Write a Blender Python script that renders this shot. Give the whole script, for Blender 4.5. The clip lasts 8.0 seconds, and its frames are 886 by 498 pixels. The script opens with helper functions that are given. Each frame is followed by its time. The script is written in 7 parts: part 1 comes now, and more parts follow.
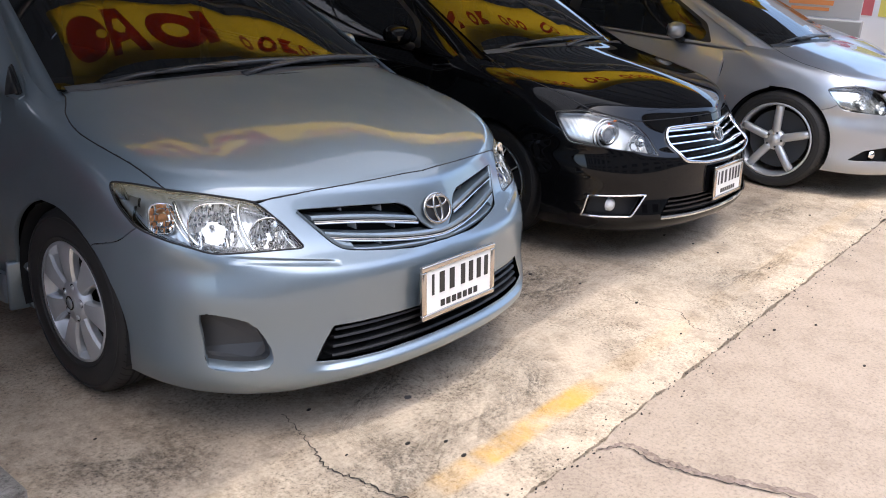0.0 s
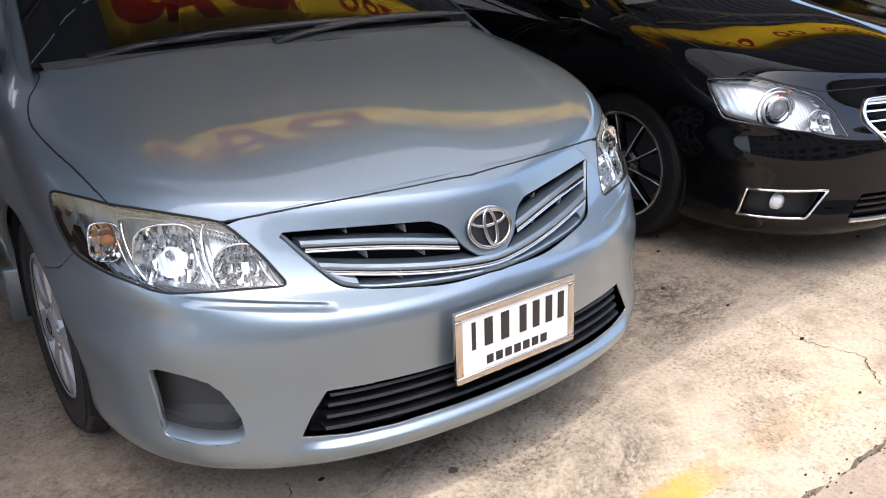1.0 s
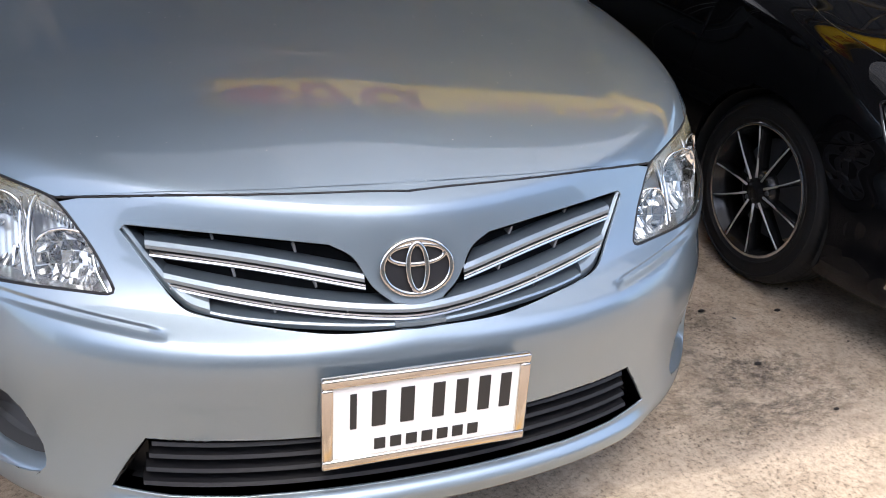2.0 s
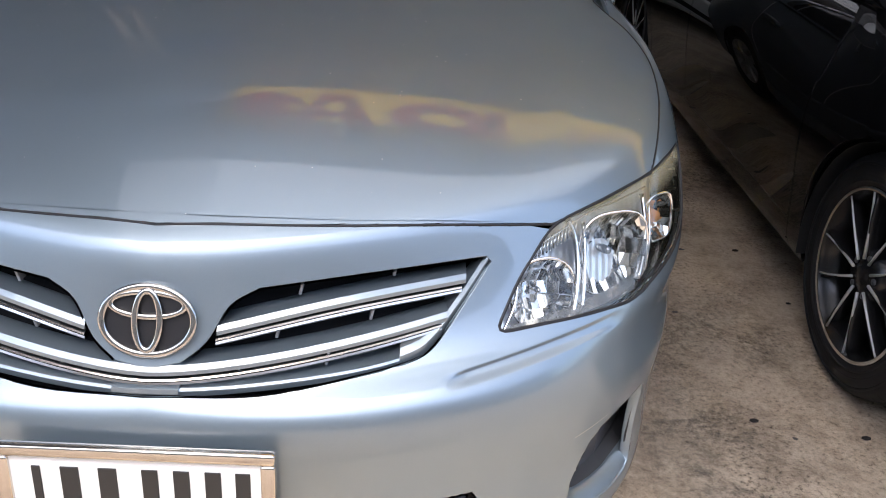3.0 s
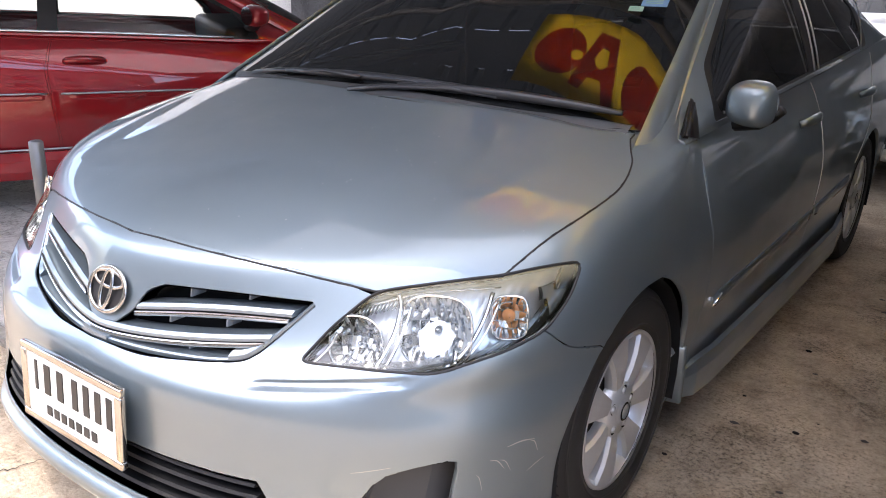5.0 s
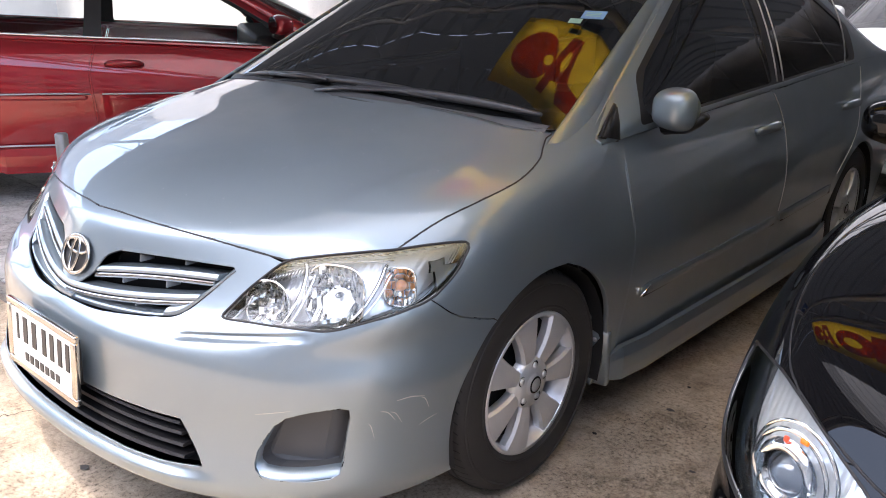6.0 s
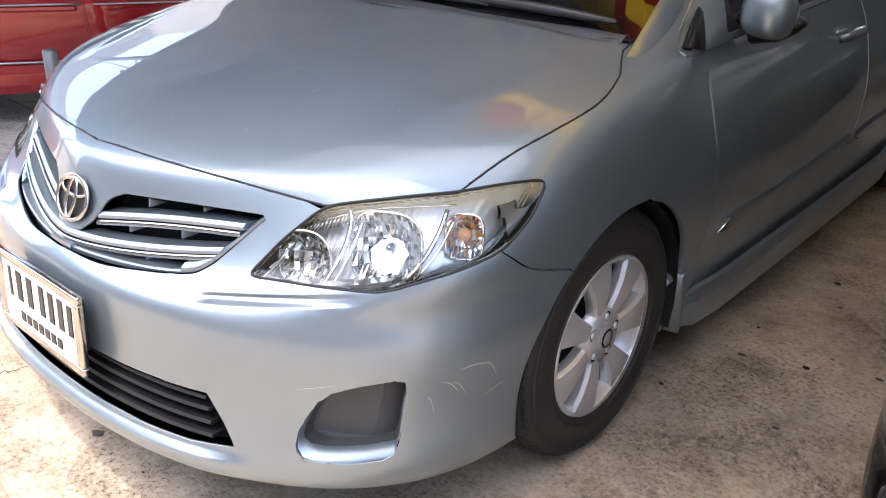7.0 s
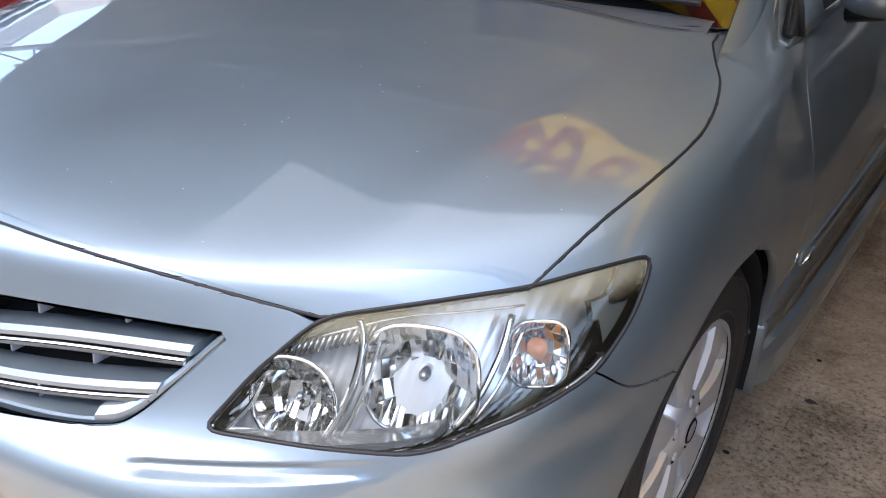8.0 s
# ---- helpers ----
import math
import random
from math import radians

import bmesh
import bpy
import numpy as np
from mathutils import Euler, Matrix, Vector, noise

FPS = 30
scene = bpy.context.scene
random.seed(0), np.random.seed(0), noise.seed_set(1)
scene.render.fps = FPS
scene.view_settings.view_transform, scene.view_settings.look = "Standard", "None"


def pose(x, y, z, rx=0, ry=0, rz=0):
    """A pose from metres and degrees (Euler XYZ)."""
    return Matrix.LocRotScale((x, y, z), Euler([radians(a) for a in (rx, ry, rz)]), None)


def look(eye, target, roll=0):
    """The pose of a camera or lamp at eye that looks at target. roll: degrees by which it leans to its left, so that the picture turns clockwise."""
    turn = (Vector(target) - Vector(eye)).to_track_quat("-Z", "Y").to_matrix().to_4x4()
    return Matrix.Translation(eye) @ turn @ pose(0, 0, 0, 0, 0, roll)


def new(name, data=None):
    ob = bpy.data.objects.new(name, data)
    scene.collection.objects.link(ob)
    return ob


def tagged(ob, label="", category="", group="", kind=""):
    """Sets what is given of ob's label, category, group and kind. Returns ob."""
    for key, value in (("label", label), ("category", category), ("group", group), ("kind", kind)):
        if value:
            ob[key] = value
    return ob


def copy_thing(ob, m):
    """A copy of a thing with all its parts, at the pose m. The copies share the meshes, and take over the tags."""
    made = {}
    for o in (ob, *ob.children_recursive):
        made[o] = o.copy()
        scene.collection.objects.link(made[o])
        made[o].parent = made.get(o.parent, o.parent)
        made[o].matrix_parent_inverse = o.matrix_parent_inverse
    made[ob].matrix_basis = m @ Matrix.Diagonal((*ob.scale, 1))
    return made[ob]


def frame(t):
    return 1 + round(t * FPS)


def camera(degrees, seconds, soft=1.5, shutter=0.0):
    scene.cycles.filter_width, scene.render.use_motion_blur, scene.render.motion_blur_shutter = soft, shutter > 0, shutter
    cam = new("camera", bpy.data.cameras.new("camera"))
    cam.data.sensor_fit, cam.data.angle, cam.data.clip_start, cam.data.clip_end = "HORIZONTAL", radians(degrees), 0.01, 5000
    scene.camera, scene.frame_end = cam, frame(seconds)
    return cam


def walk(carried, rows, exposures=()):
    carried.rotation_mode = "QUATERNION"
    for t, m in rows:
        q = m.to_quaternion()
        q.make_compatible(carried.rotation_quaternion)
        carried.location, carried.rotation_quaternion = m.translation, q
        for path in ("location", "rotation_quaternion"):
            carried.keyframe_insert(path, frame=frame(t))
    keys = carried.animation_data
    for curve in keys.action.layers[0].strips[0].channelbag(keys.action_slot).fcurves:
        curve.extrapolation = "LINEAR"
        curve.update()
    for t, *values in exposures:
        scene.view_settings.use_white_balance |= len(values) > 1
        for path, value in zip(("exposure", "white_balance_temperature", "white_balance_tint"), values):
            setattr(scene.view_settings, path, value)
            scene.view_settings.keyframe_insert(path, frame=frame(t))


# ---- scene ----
cam = camera(56.1, 8.0, soft=1.0)
PATH = [
    (0, (-2.004, -1.518, 1.43), (-0.534, -0.335, 0.769), 3.5),
    (0.5, (-1.596, -1.371, 1.414), (-0.224, -0.104, 0.701), 1.9),
    (1, (-1.19, -1.261, 1.384), (-0.08, 0.206, 0.599), 0.4),
    (1.2, (-1.012, -1.176, 1.421), (0.044, 0.288, 0.559), 1.4),
    (2.3, (-0.192, -0.959, 1.308), (0.305, 0.746, 0.387), 4.6),
    (2.5, (-0.031, -0.873, 1.295), (0.393, 0.853, 0.378), 3.4),
    (3, (0.36, -0.83, 1.287), (0.422, 0.947, 0.372), 3.8),
    (3.5, (0.711, -0.717, 1.307), (0.417, 1.037, 0.391), 3.3),
    (4, (1.026, -0.588, 1.319), (0.407, 1.103, 0.449), 2.3),
    (4.2, (1.144, -0.639, 1.31), (0.393, 1.052, 0.551), 2.4),
    (5.3, (1.696, -0.775, 1.335), (0.505, 0.699, 0.695), 1.8),
    (5.5, (1.818, -0.769, 1.334), (0.592, 0.677, 0.697), 2.1),
    (6, (1.968, -0.735, 1.349), (0.717, 0.693, 0.72), 1.8),
    (6.5, (1.912, -0.688, 1.321), (0.666, 0.714, 0.626), 1.7),
    (7, (1.663, -0.585, 1.3), (0.464, 0.786, 0.472), 1.1),
    (7.5, (1.417, -0.396, 1.273), (0.229, 0.961, 0.409), 0.9),
    (8, (1.165, -0.245, 1.255), (0.121, 1.193, 0.337), 0.8),
]
walk(cam, [(t, look(eye, target, roll)) for t, eye, target, roll in PATH], [(0.0, 1.94, 6000, 10), (1.0, 2.12, 6150, 10), (2.5, 2.27, 6200, 10), (3.5, 2.53, 6300, 11), (4.2, 2.77, 6300, 12), (5.5, 2.97, 6400, 13), (7.0, 2.92, 6350, 13), (8.0, 2.85, 6100, 11)])

# ---------------------------------------------------------------- world, sun
world = bpy.data.worlds.new("sky")
scene.world = world
world.use_nodes = True
SUN_EL, SUN_AZ = 72.3, 205.0          # degrees; azimuth clockwise from +y
wn = world.node_tree
sky = wn.nodes.new("ShaderNodeTexSky")
sky.sky_type, sky.sun_disc = "NISHITA", False
sky.sun_elevation, sky.sun_rotation = radians(SUN_EL), radians(SUN_AZ)
sky.dust_density, sky.air_density = 4.0, 1.0
wn.links.new(sky.outputs[0], wn.nodes["Background"].inputs[0])
wn.nodes["Background"].inputs[1].default_value = 0.15
sun = new("sun", bpy.data.lights.new("sun", "SUN"))
sun.data.energy, sun.data.angle, sun.data.color = 0.46, radians(0.7), (1.0, 0.94, 0.84)
sun_to = Vector((math.sin(radians(SUN_AZ)) * math.cos(radians(SUN_EL)), math.cos(radians(SUN_AZ)) * math.cos(radians(SUN_EL)), math.sin(radians(SUN_EL))))
sun.matrix_world = look(sun_to * 30, (0, 0, 0))


# ---------------------------------------------------------------- materials
def material(name, color, rough=0.5, metal=0.0, coat=0.0, spec=0.5):
    m = bpy.data.materials.new(name)
    m.use_nodes = True
    b = m.node_tree.nodes["Principled BSDF"]
    b.inputs["Base Color"].default_value = (*color, 1)
    b.inputs["Roughness"].default_value, b.inputs["Metallic"].default_value = rough, metal
    b.inputs["Coat Weight"].default_value, b.inputs["Specular IOR Level"].default_value = coat, spec
    b.inputs["Coat Roughness"].default_value = 0.03
    return m


def node(m, kind, **values):
    n = m.node_tree.nodes.new(kind)
    for k, v in values.items():
        n.inputs[k.replace("_", " ")].default_value = v
    return n


def wire(m, a, out, b, into):
    m.node_tree.links.new(a.outputs[out], b.inputs[into])


def ramp(m, src, out, stops):
    r = m.node_tree.nodes.new("ShaderNodeValToRGB")
    while len(r.color_ramp.elements) < len(stops):
        r.color_ramp.elements.new(0.5)
    for e, (p, c) in zip(r.color_ramp.elements, stops):
        e.position, e.color = p, (*c, 1)
    wire(m, src, out, r, "Fac")
    return r


def paint(name, color, metal, rough, flake=0.06, coat_ior=1.6):
    """Metallic car paint: flakes under a clear coat, with faint dust."""
    m = material(name, color, rough, metal, 1.0, 0.2)
    b = m.node_tree.nodes["Principled BSDF"]
    pos = m.node_tree.nodes.new("ShaderNodeTexCoord")
    fl = node(m, "ShaderNodeTexNoise", Scale=900.0, Detail=2.0)
    wire(m, pos, "Object", fl, "Vector")
    lo, hi = [c * (1 - flake) for c in color], [min(1, c * (1 + flake)) for c in color]
    r = ramp(m, fl, "Fac", [(0.35, lo), (0.65, hi)])
    wire(m, r, "Color", b, "Base Color")
    dust = node(m, "ShaderNodeTexNoise", Scale=7.0, Detail=6.0)
    wire(m, pos, "Object", dust, "Vector")
    k = ramp(m, dust, "Fac", [(0.35, (rough - 0.02,) * 3), (0.75, (rough + 0.06,) * 3)])
    wire(m, k, "Color", b, "Roughness")
    ck = ramp(m, dust, "Fac", [(0.35, (0.003,) * 3), (0.8, (0.014,) * 3)])
    wire(m, ck, "Color", b, "Coat Roughness")
    b.inputs["Coat IOR"].default_value = coat_ior
    return m


def tinted(name, color=(0.02, 0.022, 0.024), clear=0.12):
    """Film-tinted window glass."""
    m = bpy.data.materials.new(name)
    m.use_nodes = True
    t = m.node_tree
    t.nodes.clear()
    out = t.nodes.new("ShaderNodeOutputMaterial")
    gl = node(m, "ShaderNodeBsdfGlossy", Roughness=0.01)
    tr = node(m, "ShaderNodeBsdfTransparent")
    tr.inputs["Color"].default_value = (clear, clear, clear * 0.97, 1)
    df = node(m, "ShaderNodeBsdfDiffuse")
    df.inputs["Color"].default_value = (*color, 1)
    mx, m2, fr = t.nodes.new("ShaderNodeMixShader"), t.nodes.new("ShaderNodeMixShader"), node(m, "ShaderNodeFresnel", IOR=1.55)
    mx.inputs[0].default_value = 0.25
    wire(m, tr, 0, mx, 1), wire(m, df, 0, mx, 2)
    wire(m, fr, 0, m2, 0), wire(m, mx, 0, m2, 1), wire(m, gl, 0, m2, 2), wire(m, m2, 0, out, 0)
    return m


def clear_glass(name, tint=(0.97, 0.98, 0.96)):
    m = bpy.data.materials.new(name)
    m.use_nodes = True
    t = m.node_tree
    t.nodes.clear()
    out = t.nodes.new("ShaderNodeOutputMaterial")
    gl, tr = node(m, "ShaderNodeBsdfGlossy", Roughness=0.02), node(m, "ShaderNodeBsdfTransparent")
    tr.inputs["Color"].default_value = (*tint, 1)
    m2, fr = t.nodes.new("ShaderNodeMixShader"), node(m, "ShaderNodeFresnel", IOR=1.5)
    wire(m, fr, 0, m2, 0), wire(m, tr, 0, m2, 1), wire(m, gl, 0, m2, 2), wire(m, m2, 0, out, 0)
    return m


SILVER = paint("silver_blue_metallic_paint", (0.240, 0.293, 0.330), 0.78, 0.41, 0.03, 1.52)
BLACKP = paint("black_paint", (0.003, 0.003, 0.0035), 0.0, 0.35, coat_ior=1.4)
BLACKP.node_tree.nodes["Principled BSDF"].inputs["Specular IOR Level"].default_value = 0.0
BLACKP.node_tree.nodes["Principled BSDF"].inputs["Coat Weight"].default_value = 0.85
PEARL = paint("bright_silver_paint", (0.42, 0.44, 0.47), 0.75, 0.38, 0.03)
REDP = paint("red_metallic_paint", (0.30, 0.006, 0.012), 0.5, 0.36)
WHITEP = paint("white_paint", (0.78, 0.78, 0.77), 0.0, 0.3)
PLASTIC = material("black_plastic", (0.007, 0.007, 0.008), 0.5)
GREYPLASTIC = material("grey_plastic", (0.06, 0.062, 0.066), 0.45)
# near-black for undersides, and for shade painted into gaps and recesses
DARK = material("dark_underside_and_recess_shade", (0.006, 0.006, 0.006), 0.9)
RUBBER = material("tyre_rubber", (0.023, 0.0217, 0.0205), 0.62, spec=0.4)
NEWRUBBER = material("black_tyre_rubber", (0.009, 0.009, 0.0095), 0.6, spec=0.3)
CHROME = material("chrome", (0.85, 0.86, 0.88), 0.06, 1.0)
ALLOY = material("silver_alloy", (0.62, 0.63, 0.64), 0.36, 0.6)
DARKALLOY = material("dark_alloy", (0.015, 0.015, 0.016), 0.25, 0.3)
GLASS = tinted("tinted_window_glass")
LENS = clear_glass("clear_lamp_lens")
AMBER = material("amber_plastic", (0.85, 0.22, 0.02), 0.2)
FABRIC = material("dark_seat_fabric", (0.03, 0.03, 0.032), 0.9)
PLATEWHITE = material("plate_white", (0.75, 0.75, 0.73), 0.35)
PLATEBLACK = material("plate_black", (0.02, 0.02, 0.02), 0.4)


# ---------------------------------------------------------------- builders
def link(name, verts, faces, mat, parent=None, label="", normals=None, smooth=True):
    me = bpy.data.meshes.new(name)
    me.from_pydata([tuple(v) for v in verts], [], [tuple(f) for f in faces])
    me.materials.append(mat)
    if smooth:
        me.polygons.foreach_set("use_smooth", [True] * len(me.polygons))
    if normals is not None:
        me.normals_split_custom_set_from_vertices([tuple(n) for n in normals])
    ob = new(name, me)
    if parent:
        ob.parent = parent
    if label:
        ob["label"] = label
    return ob


def part(name, bm, mat, parent=None, label="", smooth=True):
    me = bpy.data.meshes.new(name)
    if smooth:
        for f in bm.faces:
            f.smooth = True
    bm.to_mesh(me)
    bm.free()
    me.materials.append(mat)
    ob = new(name, me)
    if parent:
        ob.parent = parent
    if label:
        ob["label"] = label
    return ob


def thing(name, label, category, at=None, group="", kind=""):
    ob = new(name)
    if at is not None:
        ob.matrix_basis = at
    return tagged(ob, label, category, group, kind)


def box(bm, lo, hi, bevel=0.0):
    m = Matrix.LocRotScale([(a + b) / 2 for a, b in zip(lo, hi)], None, [b - a for a, b in zip(lo, hi)])
    r = bmesh.ops.create_cube(bm, size=1, matrix=m)
    if bevel:
        es = list({e for v in r["verts"] for e in v.link_edges})
        bmesh.ops.bevel(bm, geom=es, offset=bevel, segments=2, affect="EDGES", profile=0.5)
    return bm


def tube(bm, pts, radius, sides=8, flat=1.0):
    """A swept round bar along pts; flat squeezes it along its second axis."""
    pts = [Vector(p) for p in pts]
    rings = []
    for i, p in enumerate(pts):
        d = (pts[min(i + 1, len(pts) - 1)] - pts[max(i - 1, 0)]).normalized()
        u = d.cross(Vector((0, 0, 1)) if abs(d.z) < 0.9 else Vector((1, 0, 0))).normalized()
        v = d.cross(u)
        r = radius[i] if isinstance(radius, (list, tuple)) else radius
        rings.append([bm.verts.new(p + r * (math.cos(a) * u + flat * math.sin(a) * v)) for a in [2 * math.pi * k / sides for k in range(sides)]])
    for a, b in zip(rings, rings[1:]):
        for k in range(sides):
            bm.faces.new((a[k], a[(k + 1) % sides], b[(k + 1) % sides], b[k]))
    bm.faces.new(rings[0][::-1]), bm.faces.new(rings[-1])
    return bm


def lathe(bm, profile, segs=48, m=None, closed=False):
    """Turns a profile of (radius, x) round the x axis."""
    rings = []
    for r, x in profile:
        rings.append([bm.verts.new((x, r * math.cos(a), r * math.sin(a))) for a in [2 * math.pi * k / segs for k in range(segs)]])
    loops = list(zip(rings, rings[1:] + rings[:1])) if closed else list(zip(rings, rings[1:]))
    for a, b in loops:
        for k in range(segs):
            bm.faces.new((a[k], a[(k + 1) % segs], b[(k + 1) % segs], b[k]))
    if m is not None:
        bmesh.ops.transform(bm, matrix=m, verts=bm.verts)
    return bm


def smooth_line(pts, n=8, closed=False):
    """A Catmull-Rom line through pts."""
    p = np.array(pts, float)
    out = []
    k = len(p)
    for i in range(k if closed else k - 1):
        a = p[(i - 1) % k] if closed or i > 0 else 2 * p[0] - p[1]
        b, c = p[i], p[(i + 1) % k]
        d = p[(i + 2) % k] if closed or i + 2 < k else 2 * p[-1] - p[-2]
        for j in range(n):
            t = j / n
            out.append(0.5 * (2 * b + (c - a) * t + (2 * a - 5 * b + 4 * c - d) * t * t + (3 * b - a - 3 * c + d) * t ** 3))
    if not closed:
        out.append(p[-1])
    return np.array(out)


def straight_line(pts, step=0.02, closed=True):
    p = [np.array(q, float) for q in pts]
    out = []
    for a, b in zip(p, p[1:] + (p[:1] if closed else [])):
        k = max(1, int(np.linalg.norm(b - a) / step))
        out += [a + (b - a) * j / k for j in range(k)]
    if not closed:
        out.append(p[-1])
    return np.array(out)


def rounded(pts, radius=0.02, n=4):
    """A closed outline with its corners rounded."""
    p = [np.array(q, float) for q in pts]
    out = []
    for i in range(len(p)):
        a, b, c = p[i - 1], p[i], p[(i + 1) % len(p)]
        ra, rc = min(radius, 0.45 * np.linalg.norm(a - b)), min(radius, 0.45 * np.linalg.norm(c - b))
        s, e = b + (a - b) / np.linalg.norm(a - b) * ra, b + (c - b) / np.linalg.norm(c - b) * rc
        out += [(1 - t) ** 2 * s + 2 * t * (1 - t) * b + t * t * e for t in [k / n for k in range(n + 1)]]
    return straight_line(out)


class Skin:
    """A smooth sheet at(s, t) over [0, 1] x [0, top], which outlines cut into panels."""

    def __init__(self, at, top, ns=160, nt=160):
        self.at, self.top = at, top
        s, t = np.meshgrid(np.linspace(0, 1, ns), np.linspace(0, top, nt), indexing="ij")
        self.s, self.t = s.ravel(), t.ravel()
        self.p = at(self.s, self.t)

    def normal(self, s, t, h=1.2e-3):
        a = self.at(np.minimum(s + h, 1), t) - self.at(np.maximum(s - h, 0), t)
        b = self.at(s, np.minimum(t + h * self.top, self.top)) - self.at(s, np.maximum(t - h * self.top, 0))
        n = np.cross(a, b)
        length = np.linalg.norm(n, axis=1, keepdims=True)
        return n / np.maximum(length, 1e-12)

    def locate(self, pts):
        """The (s, t) nearest to each of pts."""
        out = []
        ds, dt = 1 / 159, self.top / 159
        for q in np.atleast_2d(pts):
            k = int(np.argmin(((self.p - q) ** 2).sum(1)))
            s, t = self.s[k], self.t[k]
            for _ in range(4):
                h = 1e-3
                s1, t1 = min(s + h, 1), min(t + h * self.top, self.top)
                s0, t0 = s1 - h, t1 - h * self.top
                c = self.at(np.array([s, s1, s0, s, s]), np.array([t, t, t, t1, t0]))
                js, jt = (c[1] - c[2]) / h, (c[3] - c[4]) / (h * self.top)
                m = np.array([[js @ js, js @ jt], [js @ jt, jt @ jt]]) + np.eye(2) * 1e-9
                d = np.linalg.solve(m, [js @ (q - c[0]), jt @ (q - c[0])])
                s, t = float(np.clip(s + np.clip(d[0], -ds, ds), 0, 1)), float(np.clip(t + np.clip(d[1], -dt, dt), 0, self.top))
            out.append((s, t))
        return np.array(out)

    def cut(self, regions, ns, nt, s_lines=None, extra=()):
        """regions: (name, closed outline in s, t), the first that holds a triangle owns it; what is left is 'rest'.
        Returns name -> (s, t, triangles)."""
        from mathutils.geometry import delaunay_2d_cdt
        ss = s_lines if s_lines is not None else np.linspace(0, 1, ns)
        gs, gt = np.meshgrid(ss, np.linspace(0, 1, nt), indexing="ij")
        verts = [Vector((a, b)) for a, b in zip(gs.ravel(), gt.ravel())]
        verts += [Vector((float(a), float(b) / self.top)) for a, b in extra]
        edges = []
        loops = []
        for name, loop in regions:
            loop = np.array(loop, float) / (1, self.top)
            loops.append((name, loop))
            base = len(verts)
            inside = np.clip(loop, (0, 0), (1, 1))
            verts += [Vector(map(float, q)) for q in inside]
            edges += [(base + i, base + (i + 1) % len(loop)) for i in range(len(loop))]
        v, _, f, *_ = delaunay_2d_cdt(verts, edges, [], 0, 1e-5)
        v = np.array([tuple(q) for q in v])
        f = np.array([tuple(q) for q in f if len(q) == 3])
        mid = v[f].mean(1)
        owner = np.full(len(f), -1)
        for i, (name, loop) in enumerate(loops):
            free = owner < 0
            owner[free & inside_loop(mid, loop)] = i
        made = {}
        area = np.abs(np.cross(v[f[:, 1]] - v[f[:, 0]], v[f[:, 2]] - v[f[:, 0]]))
        for i, name in enumerate([n for n, _ in loops] + ["rest"]):
            mine = f[(owner == (i if i < len(loops) else -1)) & (area > 1e-11)]
            if not len(mine):
                continue
            used, back = np.unique(mine, return_inverse=True)
            made[name] = (np.clip(v[used, 0], 0, 1), np.clip(v[used, 1], 0, 1) * self.top, back.reshape(-1, 3))
        return made


def inside_loop(p, loop):
    x, y = p[:, 0], p[:, 1]
    hit = np.zeros(len(p), bool)
    for (x0, y0), (x1, y1) in zip(loop, np.roll(loop, -1, 0)):
        if y0 == y1:
            continue
        c = (y0 > y) != (y1 > y)
        hit ^= c & (x < (x1 - x0) * (y - y0) / (y1 - y0) + x0)
    return hit


def largest(piece):
    """The biggest connected part of a panel."""
    s, t, tri = piece
    root = np.arange(len(s))
    while True:
        low = root[tri].min(1)
        new_root = root.copy()
        np.minimum.at(new_root, tri.ravel(), np.repeat(low, 3))
        if (new_root == root).all():
            break
        root = new_root
    ids, counts = np.unique(root[tri[:, 0]], return_counts=True)
    keep = tri[root[tri[:, 0]] == ids[counts.argmax()]]
    used, back = np.unique(keep, return_inverse=True)
    return s[used], t[used], back.reshape(-1, 3)


